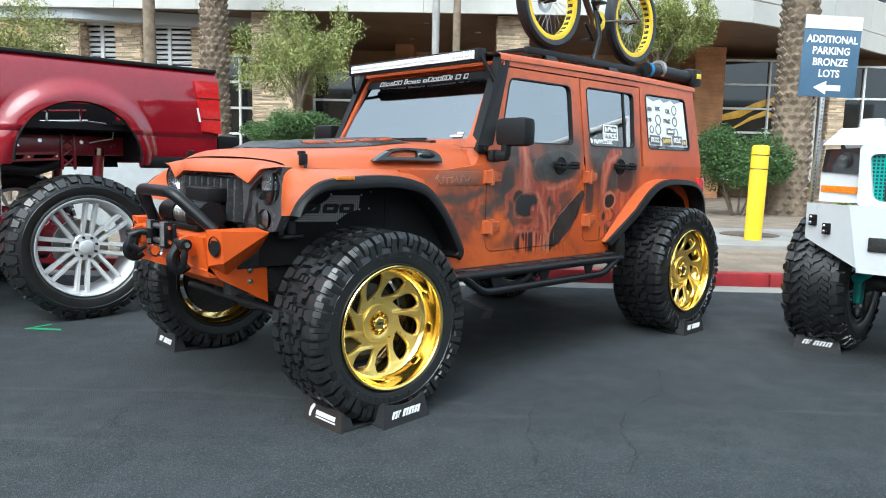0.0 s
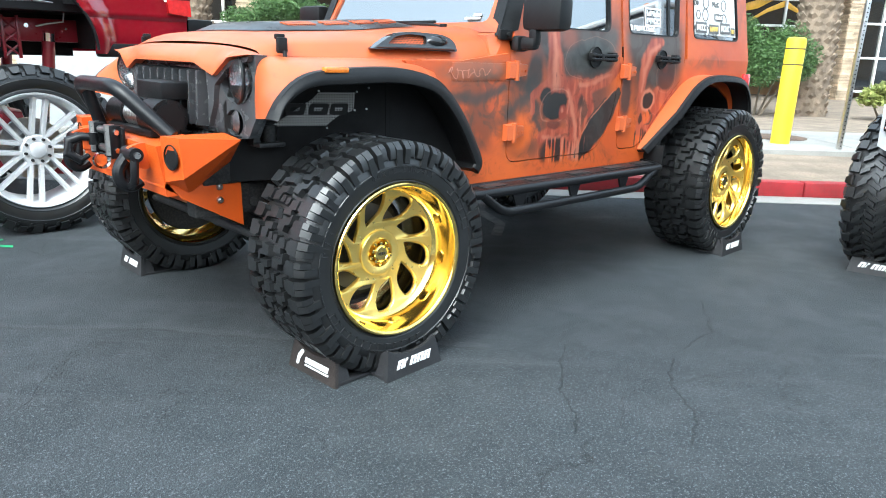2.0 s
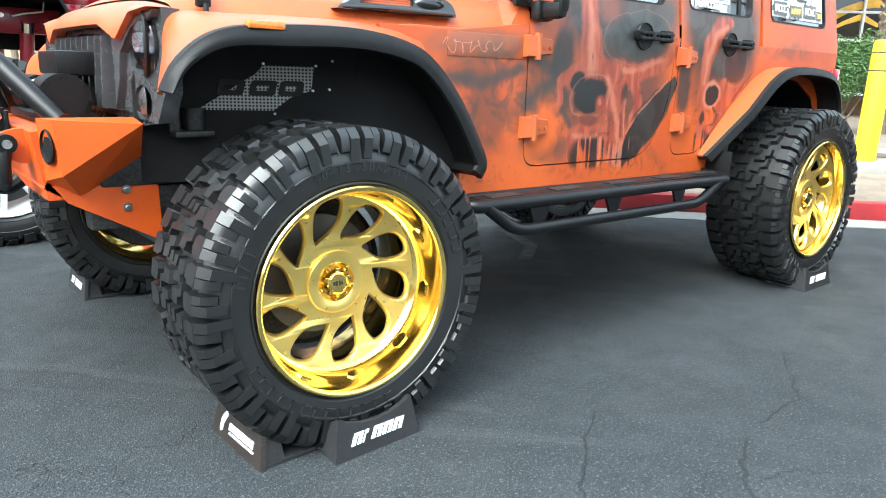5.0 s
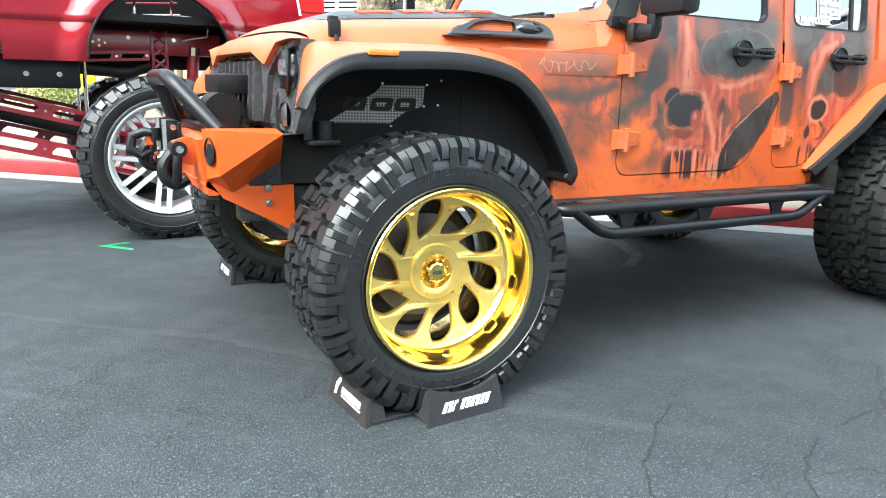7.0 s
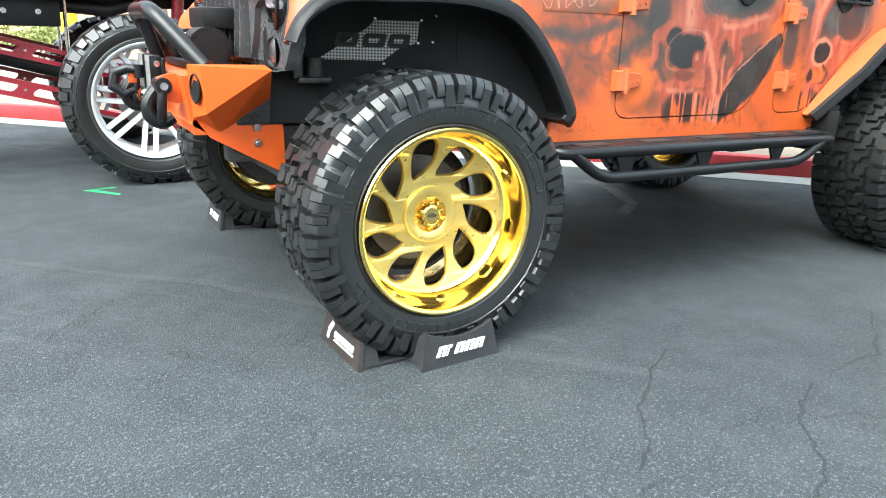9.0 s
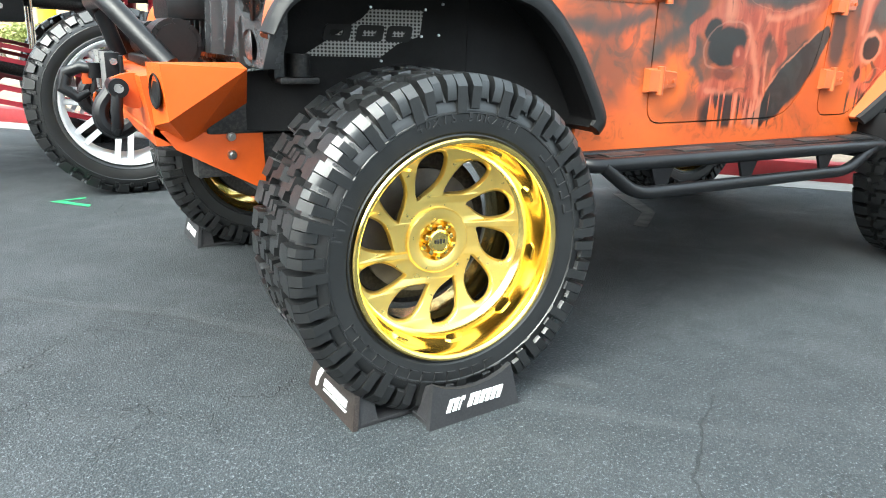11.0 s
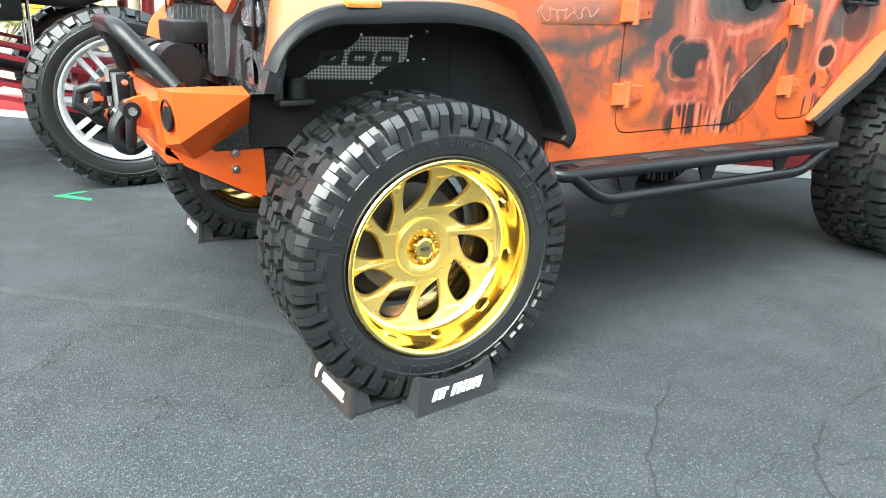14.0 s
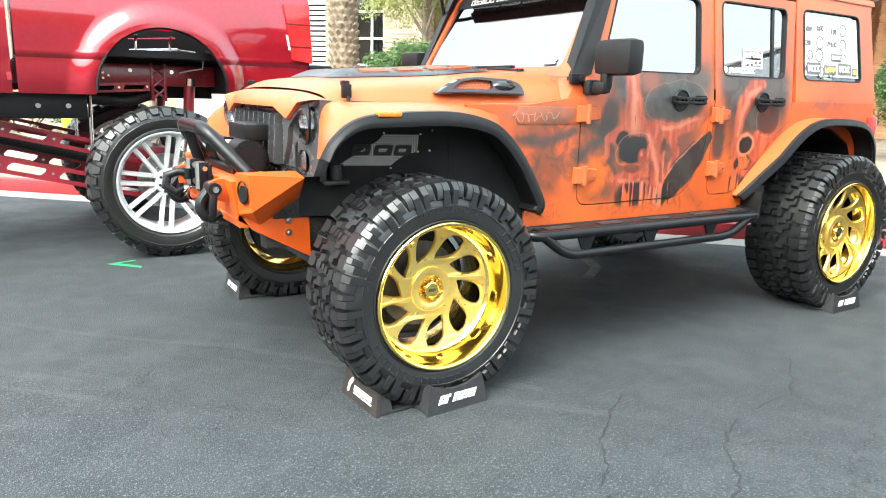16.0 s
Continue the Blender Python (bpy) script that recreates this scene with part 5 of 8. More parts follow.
def front(u, v, d):
    """A point of the front face: u across, v up, d backwards; it curves back at the sides and leans."""
    u = 1.1 * u
    return Vector((-0.372 + 0.11 * abs(u) ** 2.2 + d, u, v))


shell = [(-0.605, 1.25), (-0.60, 1.02), (-0.55, 0.93), (-0.40, 0.91), (0.40, 0.91), (0.55, 0.93), (0.60, 1.02), (0.605, 1.25), (0.30, 1.262), (0.0, 1.265), (-0.30, 1.262)]
opening = [(-0.30, 0.955), (0.30, 0.955), (0.33, 1.08), (0.31, 1.185), (0.0, 1.195), (-0.31, 1.185), (-0.33, 1.08)]


def ring(cx, cz, r, n=28):
    return [(cx + r * math.cos(2 * math.pi * i / n), cz + r * math.sin(2 * math.pi * i / n)) for i in range(n)]


gs = MB().plate([shell, opening, ring(-0.49, 1.152, 0.094), ring(0.49, 1.152, 0.094), ring(-0.468, 0.985, 0.052), ring(0.468, 0.985, 0.052)], front, 0.0, 0.05)
for sg in (-1, 1):
    gs.plate([[(sg * 0.325, 1.20), (sg * 0.60, 1.245), (sg * 0.585, 1.225), (sg * 0.47, 1.20), (sg * 0.385, 1.13), (sg * 0.37, 1.05), (sg * 0.33, 0.96), (sg * 0.335, 1.08)]], front, -0.022, 0.004)
grille = part("grille", gs, GRILLE_BLACK, suv, "satin black angry-look grille")
part("grille_backing", MB().box((-0.27, 0, 1.06), (0.03, 1.1, 0.32)), DARK, grille)
for i in range(9):
    y = -0.308 + 0.077 * i
    sl_ = MB().hexa([(-0.315, y - 0.014, 0.955), (-0.408, y - 0.009, 0.960), (-0.408, y + 0.009, 0.960), (-0.315, y + 0.014, 0.955), (-0.315, y - 0.014, 1.20), (-0.398, y - 0.009, 1.180), (-0.398, y + 0.009, 1.180), (-0.315, y + 0.014, 1.20)])
    part("slat", sl_, GRILLE_BLACK, grille, smooth=0)


def brow(u, v):
    """Nose panel that runs from the hood's front edge down to the pointed brow over each headlight."""
    k = 1.31 * u - 0.655
    a = abs(k)
    low = 1.214 if a < 0.30 else 1.214 - 0.048 * (a - 0.30) / 0.14 if a < 0.44 else 1.166 + 0.074 * (a - 0.44) / 0.11 if a < 0.55 else 1.240 + 0.010 * (a - 0.55) / 0.105
    x_low = -0.372 + 0.11 * a ** 2.2 - 0.040
    x_top, z_top = -0.322 + 0.075 * a ** 2.4, 1.288 - 0.036 * (a / 0.655) ** 4
    if v > 0.9:
        return Vector((x_low + 0.045, k, low - 0.004))
    t = v / 0.9
    f = t ** 1.6
    return Vector((x_top + (x_low - x_top) * (1 - (1 - t) ** 1.5), k, z_top + (low - z_top) * f))


part("brow", MB().grid(brow, 85, 11), PAINT, suv, "orange pointed brow over the headlights", smooth=28)
LAMP_SILVER = simple("lamp_silver", (0.45, 0.47, 0.50), 0.18, 0.85, var=0.5, scale=45, fine=0.25)
LAMP_GLASS = glass_mat("lamp_glass", (0.92, 0.94, 0.95), 1.45)
for sg in (-1, 1):
    hl = MB().lathe([(0.0, -0.052), (0.04, -0.048), (0.07, -0.036), (0.090, -0.012), (0.092, 0.0)], 32, pose(-0.322, sg * 0.545, 1.158, 0, 0, -90 + sg * 14))
    lamp = part("headlight", hl, LAMP_GLASS, suv, "round clear headlight")
    lamp.visible_shadow = False
    rfm = MB().lathe([(0.0, 0.05), (0.03, 0.048), (0.065, 0.03), (0.092, -0.004)], 32, pose(-0.316, sg * 0.545, 1.158, 0, 0, -90 + sg * 14))
    rfm.rod((-0.345, sg * 0.545, 1.158), (-0.28, sg * 0.545, 1.158), 0.022)
    part("reflector", rfm, LAMP_SILVER, lamp)
    tr = MB().lathe([(0.094, 0.0), (0.100, -0.008), (0.094, -0.014), (0.088, -0.006)], 32, pose(-0.334, sg * 0.545, 1.158, 0, 0, -90 + sg * 14), closed=True)
    part("bezel", tr, BLACK, lamp)
    fgm = MB().lathe([(0.0, -0.018), (0.03, -0.014), (0.05, 0.0)], 24, pose(-0.343, sg * 0.520, 0.988, 0, 0, -90 + sg * 12))
    part("turn_signal", fgm, simple("smoked_lens", (0.035, 0.035, 0.038), 0.22, var=0.3, scale=40, coat=0.15), suv, "smoked round turn signal")

# bumper, one side drawn and mirrored
bp = MB()
A, B_, C_, D_ = (-0.622, -0.44, 0.940), (-0.606, -0.572, 0.942), (-0.390, -0.642, 0.932), (-0.36, -0.45, 0.940)
A2, B2, C2 = (-0.612, -0.44, 0.760), (-0.590, -0.560, 0.785), (-0.520, -0.440, 0.700)
bp.add([A, B_, C_, D_, A2, B2, C2, (-0.34, -0.43, 0.80)], [(0, 1, 2, 3), (0, 4, 5, 1), (1, 5, 2), (5, 6, 2), (4, 6, 5), (2, 6, 7, 3), (4, 0, 3, 7, 6)])
bp.mirrored()
# centre section and lower plate
bp.hexa([(-0.61, -0.44, 0.70), (-0.45, -0.44, 0.70), (-0.45, 0.44, 0.70), (-0.61, 0.44, 0.70), (-0.640, -0.44, 0.90), (-0.45, -0.44, 0.92), (-0.45, 0.44, 0.92), (-0.640, 0.44, 0.90)])
bp.hexa([(-0.62, -0.44, 0.735), (-0.31, -0.44, 0.555), (-0.31, 0.44, 0.555), (-0.62, 0.44, 0.735), (-0.61, -0.44, 0.755), (-0.30, -0.44, 0.575), (-0.30, 0.44, 0.575), (-0.61, 0.44, 0.755)])
bumper = part("front_bumper", bp, ORANGE_COAT, suv, "orange powder-coated winch bumper", smooth=20)
for sg in (-1, 1):
    br = MB().plate([[(-0.47, 0.74), (-0.30, 0.738), (-0.295, 0.545), (-0.56, 0.69), (-0.60, 0.745)]], lambda a, b, d, sg=sg: Vector((a, sg * (0.455 - d), b)), 0.0, 0.012)
    bk = part("side_plate", br, ORANGE_COAT, bumper, smooth=20)
    for z in (0.722, 0.666):
        part("bolt", MB().rod((-0.398, sg * 0.455, z), (-0.398, sg * 0.464, z), 0.015, 0.013, 20).rod((-0.398, sg * 0.464, z), (-0.398, sg * 0.471, z), 0.008, 0.007, 6), STEEL, bk)
    # disc on the face, coloured black for the shade inside the empty light hole
    hole = MB().lathe([(0.0, 0.0), (0.046, 0.0), (0.050, -0.005), (0.046, -0.008), (0.044, 0.0)], 28, pose(-0.6085, sg * 0.505, 0.864, 0, 0, -90 - sg * 7))
    part("hole_shade_disc", hole, LINER, bumper, "round black disc whose colour gives the shade of an empty light hole")
    ear = MB().plate([rounded([(-0.66, 0.80), (-0.62, 0.80), (-0.62, 0.90), (-0.66, 0.905), (-0.715, 0.885), (-0.715, 0.84)], 0.03)], lambda a, b, d, sg=sg: Vector((a, sg * (0.335 - d), b)), 0.0, 0.028)
    e_ob = part("tow_eye", ear, ORANGE_COAT, bumper)
    sh = MB().tube([(-0.690, sg * 0.290, 0.865), (-0.70, sg * 0.275, 0.80), (-0.70, sg * 0.285, 0.755), (-0.70, sg * 0.32, 0.735), (-0.70, sg * 0.355, 0.755), (-0.70, sg * 0.365, 0.80), (-0.690, sg * 0.350, 0.865)], 0.017, 12)
    sh.rod((-0.690, sg * 0.27, 0.862), (-0.690, sg * 0.372, 0.862), 0.028, n=20)
    sh.tube([(-0.690, sg * 0.29, 0.862), (-0.74, sg * 0.295, 0.80), (-0.735, sg * 0.30, 0.75), (-0.695, sg * 0.30, 0.725), (-0.655, sg * 0.30, 0.75)], 0.024, 10, round_at=0.03)
    so = part("shackle", sh, BLACK_SATIN, bumper, "black recovery shackle")
    part("shackle_pin", MB().rod((-0.690, sg * 0.372, 0.862), (-0.690, sg * 0.384, 0.862), 0.013, n=14), STEEL, so)
hoop = MB().tube([(-0.545, -0.375, 0.925), (-0.69, -0.215, 1.115), (-0.69, 0.215, 1.115), (-0.545, 0.375, 0.925)], 0.0305, 18, round_at=0.07)
part("bull_bar", hoop, BLACK_SATIN, bumper, "black tubular winch hoop")
part("hoop_brace", MB().tube([(-0.66, 0.215, 1.09), (-0.61, 0.23, 0.93)], 0.027, 14), BLACK_SATIN, bumper)
# winch
wm = MB().rod((-0.50, -0.255, 0.985), (-0.50, -0.105, 0.985), 0.078, n=32)
wm.rod((-0.50, -0.262, 0.985), (-0.50, -0.25, 0.985), 0.062, n=32)
wm.rod((-0.50, 0.10, 0.985), (-0.50, 0.27, 0.985), 0.068, n=32)
for i in range(8):
    a = 2 * math.pi * i / 8
    wm.rod((-0.50 + 0.069 * math.cos(a), -0.263, 0.985 + 0.069 * math.sin(a)), (-0.50 + 0.069 * math.cos(a), -0.24, 0.985 + 0.069 * math.sin(a)), 0.008, n=8)
wm.box((-0.50, 0, 0.925), (0.16, 0.5, 0.03), 0.008)
wn_ = part("winch", wm, BLACK, bumper, "black electric winch")
dr = MB().rod((-0.50, -0.11, 0.985), (-0.50, 0.11, 0.985), 0.05, n=28)
for i in range(11):
    y = -0.095 + 0.019 * i
    dr.lathe([(0.052, -0.008), (0.057, -0.004), (0.057, 0.004), (0.052, 0.008)], 24, pose(-0.50, y, 0.985))
part("cable_drum", dr, STEEL, wn_, "winch drum with grey cable")
part("control_box", MB().box((-0.45, -0.10, 1.095), (0.13, 0.26, 0.075), 0.012), BLACK, wn_, "black winch control box")
fm = MB().box((-0.650, 0, 0.885), (0.012, 0.30, 0.12), 0.004)
for sg in (-1, 1):
    fm.box((-0.672, sg * 0.115, 0.885), (0.045, 0.012, 0.135), 0.004).box((-0.672, sg * 0.062, 0.885), (0.045, 0.010, 0.135), 0.004)
fair = part("fairlead", fm, BLACK_SATIN, bumper, "roller fairlead plate")
for sg in (-1, 1):
    part("roller", MB().rod((-0.685, sg * 0.088, 0.83), (-0.685, sg * 0.088, 0.955), 0.0215, n=20), STEEL, fair)
for z in (0.85, 0.925):
    part("roller", MB().rod((-0.672, -0.055, z), (-0.672, 0.055, z), 0.016, n=16), STEEL, fair)
    part("fairlead_bolt", MB().rod((-0.67, -0.121, z), (-0.67, -0.128, z), 0.014, 0.012, 6), CHROME, fair)
hk = MB().tube([(-0.70, 0.02, 0.89), (-0.755, 0.03, 0.90), (-0.80, 0.06, 0.88), (-0.81, 0.05, 0.83), (-0.77, 0.03, 0.80), (-0.735, 0.03, 0.82)], [0.016, 0.018, 0.022, 0.022, 0.018, 0.010], 12)
hk.rod((-0.715, 0.02, 0.865), (-0.715, 0.02, 0.915), 0.02)
hook = part("winch_hook", hk, BLACK_SATIN, bumper, "black winch hook")
part("hook_strap", MB().box((-0.74, 0.035, 0.87), (0.03, 0.012, 0.05), 0.004), ORANGE_COAT, hook, "orange strap")
part("thimble", MB().lathe([(0.026, -0.008), (0.034, -0.012), (0.034, 0.012), (0.026, 0.008)], 24, pose(-0.70, -0.01, 0.80), closed=True), CHROME, hook)

# windscreen
WB, WT = Vector((0.905, 0, 1.385)), Vector((1.205, 0, 1.935))


def screen(u, v, d):
    p = WB.lerp(WT, v)
    n = Vector((-(WT - WB).z, 0, (WT - WB).x)).normalized()
    return p + Vector((0, u, 0)) + n * (-d) + Vector((0.05 * abs(u) ** 2, 0, 0))


sf = MB().plate([[(-0.745, 0.0), (0.745, 0.0), (0.695, 1.0), (-0.695, 1.0)], rounded([(-0.665, 0.09), (0.665, 0.09), (0.63, 0.91), (-0.63, 0.91)], 0.05)], screen, 0.0, 0.05)
wsf = part("windscreen_frame", sf, PAINT, suv)
part("windscreen", MB().plate([rounded([(-0.675, 0.08), (0.675, 0.08), (0.64, 0.92), (-0.64, 0.92)], 0.05)], screen, 0.012, 0.017), TINTED, wsf, "windscreen with white lettering and sky reflections", smooth=0)
part("screen_band", MB().plate([[(-0.64, 0.80), (0.64, 0.80), (0.63, 0.915), (-0.63, 0.915)]], screen, 0.008, 0.011), BLACK, wsf, "black sun strip", smooth=0)
rb = random.Random(5)
x = -0.44
while x < 0.44:
    wd = rb.uniform(0.018, 0.045)
    hh = rb.uniform(0.025, 0.05)
    lt = MB().plate([[(x, 0.815), (x + wd, 0.815), (x + wd + 0.006, 0.815 + hh * 1.4), (x + 0.006, 0.815 + hh * 1.4)], [(x + 0.006, 0.827), (x + wd - 0.007, 0.827), (x + wd - 0.004, 0.805 + hh * 1.4), (x + 0.010, 0.805 + hh * 1.4)]], screen, 0.0045, 0.0075)
    x += wd + rb.choice((0.008, 0.008, 0.03))
    part("banner_letter", lt, WHITE_VINYL, wsf, "white unreadable banner letter", smooth=0)
lt2 = MB()
for k, (w_, z_) in enumerate(((0.05, 0.155), (0.10, 0.125))):
    lt2.plate([[(-0.60, z_), (-0.60 + w_, z_), (-0.60 + w_, z_ + 0.02), (-0.60, z_ + 0.02)]], screen, 0.007, 0.0105)
part("sticker_bars", lt2, WHITE_VINYL, wsf, "small white sticker lines", smooth=0)
for sg in (-1, 1):
    ap = MB().hexa([(0.93, sg * 0.765, 1.37), (1.035, sg * 0.80, 1.40), (1.035, sg * 0.74, 1.40), (0.93, sg * 0.70, 1.37), (1.185, sg * 0.712, 1.95), (1.255, sg * 0.728, 1.95), (1.255, sg * 0.66, 1.96), (1.185, sg * 0.65, 1.96)])
    part("pillar_cover", ap, BLACK, suv, "black screen pillar cover")
    hp = MB().box((0.965, sg * 0.778, 1.375), (0.09, 0.02, 0.05), 0.008)
    hp.rod((0.975, sg * 0.78, 1.375), (0.975, sg * 0.80, 1.375), 0.012)
    part("screen_hinge", hp, BLACK, suv)
for y0 in (-0.42, 0.18):
    wp = MB().tube([(0.89, y0, 1.41), (0.905, y0 + 0.12, 1.425), (0.925, y0 + 0.34, 1.432)], 0.008, 8)
    wp.box((0.925, y0 + 0.30, 1.438), (0.02, 0.40, 0.014), 0.004).rod((0.89, y0, 1.385), (0.89, y0, 1.425), 0.02)
    part("wiper", wp, BLACK, suv)

# light bar over the screen
lb = MB().box((1.065, 0, 1.948), (0.07, 1.30, 0.074), 0.008)
for i in range(26):
    lb.box((1.105, -0.62 + 0.0496 * i, 1.948), (0.02, 0.006, 0.07))
light_bar = part("light_bar", lb, BLACK, suv, "long black led light bar")
part("bar_lens", MB().box((1.028, 0, 1.948), (0.006, 1.26, 0.052), 0.002), simple("led_lens", (0.82, 0.83, 0.84), 0.12, var=0.05, scale=30, coat=0.6), light_bar, "clear led lens")
led_me = MB().lathe([(0.0, 0.004), (0.007, 0.002), (0.0105, -0.003), (0.0115, -0.003)], 10, pose(0, 0, 0, 0, 0, -90)).mesh("led", simple("led_reflector", (0.85, 0.85, 0.86), 0.2, 0.5))
for i in range(50):
    for z in (1.935, 1.961):
        ob = new("led", led_me)
        ob.parent, ob.location = light_bar, (1.0225, -0.6125 + 0.025 * i, z)
for sg in (-1, 1):
    bk = MB().tube([(1.06, sg * 0.655, 1.945), (1.085, sg * 0.69, 1.87), (1.12, sg * 0.715, 1.79)], 0.012, 8)
    bk.box((1.065, sg * 0.656, 1.948), (0.075, 0.012, 0.078), 0.004)
    bk.tube([(1.10, sg * 0.66, 1.96), (1.20, sg * 0.685, 1.955), (1.28, sg * 0.70, 1.945)], 0.010, 8)
    part("bar_bracket", bk, BLACK_SATIN, light_bar)

# door mirrors
for sg in (-1, 1):
    mm = MB().box((1.045, sg * 0.965, 1.475), (0.105, 0.235, 0.165), 0.035)
    mi = part("door_mirror", mm, BLACK, suv, "black plastic door mirror")
    am = MB().box((1.02, sg * 0.83, 1.335), (0.09, 0.05, 0.075), 0.02).box((1.02, sg * 0.875, 1.335), (0.055, 0.12, 0.06), 0.022).box((1.025, sg * 0.915, 1.375), (0.05, 0.05, 0.10), 0.02)
    part("mirror_arm", am, BLACK, mi)
    part("mirror_glass", MB().box((1.099, sg * 0.965, 1.475), (0.004, 0.20, 0.13), 0.001), CHROME, mi)

# side steps
for sg in (-1, 1):
    st = MB().tube([(0.60, sg * 0.80, 0.66), (0.60, sg * 0.95, 0.648), (2.30, sg * 0.95, 0.632), (2.30, sg * 0.80, 0.65)], 0.0245, 16, round_at=0.06)
    st.rod((0.62, sg * 0.83, 0.655), (2.28, sg * 0.83, 0.645), 0.02)
    step = part("side_step", st, BLACK_SATIN, suv, "black tubular side step")
    low = MB().tube([(0.66, sg * 0.955, 0.645), (0.80, sg * 0.965, 0.545), (2.02, sg * 0.965, 0.540), (2.20, sg * 0.955, 0.625)], 0.0225, 14, round_at=0.07)
    part("lower_rail", low, BLACK_SATIN, step)
    for x in (0.93, 1.38, 1.86):
        gus = MB().plate([[(x - 0.06, 0.635), (x + 0.055, 0.635), (x + 0.02, 0.55), (x - 0.02, 0.55)]], lambda a, b, d, sg=sg: Vector((a, sg * (0.962 - d), b)), 0.0, 0.012)
        part("gusset", gus, BLACK_SATIN, step)
    pads = MB().box((1.45, sg * 0.89, 0.660), (1.55, 0.095, 0.010), 0.003)
    pads_ob = part("step_plate", pads, BLACK, step)
    for x in (0.80, 1.15, 1.5, 1.85, 2.15):
        part("tread_insert", MB().box((x, sg * 0.89, 0.667), (0.16, 0.06, 0.006), 0.002), DARK, step)
        part("step_mount", MB().rod((x, sg * 0.85, 0.645), (x, sg * 0.62, 0.60), 0.02, n=10), BLACK_SATIN, step)

# chassis and axles
ch = MB()
for sg in (-1, 1):
    ch.box((1.55, sg * 0.40, 0.66), (4.1, 0.08, 0.13), 0.012)
    ch.box((-0.30, sg * 0.42, 0.80), (0.34, 0.09, 0.14), 0.012)
    ch.box((-0.22, sg * 0.52, 0.895), (0.12, 0.14, 0.018), 0.004)
    ch.rod((-0.20, sg * 0.52, 0.89), (-0.20, sg * 0.52, 0.97), 0.035)
    ch.box((0.05, sg * 0.46, 0.86), (0.20, 0.12, 0.18), 0.02)
    ch.box((-0.16, sg * 0.475, 0.83), (0.06, 0.03, 0.10), 0.008)
part("chassis_frame", ch, DARK, suv)
for x0 in (0.05, 3.035):
    ax = MB().rod((x0, -0.80, 0.50), (x0, 0.80, 0.50), 0.048, n=16).box((x0, 0.2, 0.50), (0.30, 0.26, 0.27), 0.07)
    for sg in (-1, 1):
        ax.box((x0, sg * 0.74, 0.50), (0.12, 0.06, 0.26), 0.02)
    axle = part("axle", ax, DARK, suv)
    for sg in (-1, 1):
        part("shock_absorber", MB().rod((x0 + 0.10, sg * 0.56, 0.50), (x0 + 0.14, sg * 0.56, 0.80), 0.03, n=14).rod((x0 + 0.14, sg * 0.56, 0.80), (x0 + 0.16, sg * 0.56, 1.12), 0.011, n=10), STEEL if x0 == 0 else BLACK_SATIN, axle)
        coil = [(x0 - 0.04 + 0.062 * math.cos(t * 0.7), sg * 0.50 + 0.062 * math.sin(t * 0.7), 0.56 + t * 0.0068) for t in range(60)]
        part("coil_spring", MB().tube(coil, 0.011, 7), BLACK_SATIN, axle)
part("tie_rod", MB().rod((-0.20, -0.70, 0.47), (-0.20, 0.70, 0.47), 0.02).rod((-0.24, -0.45, 0.64), (-0.16, 0.6, 0.50), 0.02), DARK, suv)
part("drive_shaft", MB().rod((0.1, 0.1, 0.56), (1.3, 0.05, 0.66), 0.035).rod((1.6, 0, 0.66), (2.85, 0.1, 0.55), 0.04).box((1.4, 0, 0.68), (0.5, 0.4, 0.22), 0.05), DARK, suv)
part("exhaust", MB().tube([(1.2, 0.30, 0.60), (2.4, 0.34, 0.62), (2.6, 0.30, 0.70), (3.5, 0.30, 0.62)], 0.035, 12, round_at=0.1).box((2.0, 0.30, 0.60), (0.5, 0.22, 0.14), 0.06), STEEL, suv)
part("rear_bumper", MB().box((3.78, 0, 0.80), (0.16, 1.5, 0.16), 0.03), BLACK, suv)
sp_c, sp_t = tyre_mesh(0.45, 0.14, 0.25, 30, 8)
spare = part("spare_wheel", sp_c, RUBBER, suv, m=pose(3.93, 0.1, 1.15, 0, 0, 90))
part("tread", sp_t, RUBBER, spare)["kind"] = "stuff"
part("spare_centre", MB().lathe([(0.0, -0.04), (0.24, -0.03), (0.25, 0.0), (0.0, 0.0)], 32, pose(3.93, 0.1, 1.15, 0, 0, 90)), BLACK, suv)
part("tail_light", MB().box((3.66, -0.80, 1.10), (0.10, 0.05, 0.20), 0.01), RED_LENS, suv)
part("tail_light", MB().box((3.66, 0.80, 1.10), (0.10, 0.05, 0.20), 0.01), RED_LENS, suv)

# stickers
def stick(parent, polys, mat_, nm, label, d=-0.0015):
    m = MB()
    for p in polys:
        m.plate(p if isinstance(p[0], list) else [p], side, 0.0095 + d, 0.0125 + d)
    return part(nm, m, mat_, parent, label, smooth=0)


rs = random.Random(11)


def glyphs(x0, x1, z0, z1, n):
    out = []
    w = (x1 - x0) / n
    for i in range(n):
        a, b = x0 + w * (i + 0.08), x0 + w * (i + 0.88)
        k = rs.choice((0, 1, 2))
        t = w * 0.26
        out.append([(a, z0), (a + t, z0), (a + t, z1), (a, z1)])
        if k != 1:
            out.append([(a + t, z1 - t), (b, z1 - t), (b, z1), (a + t, z1)])
        if k != 2:
            out.append([(a + t, z0), (b, z0), (b, z0 + t), (a + t, z0 + t)])
        if k != 0:
            out.append([(b - t, z0 + t), (b, z0 + t), (b, z1 - t), (b - t, z1 - t)])
    return out


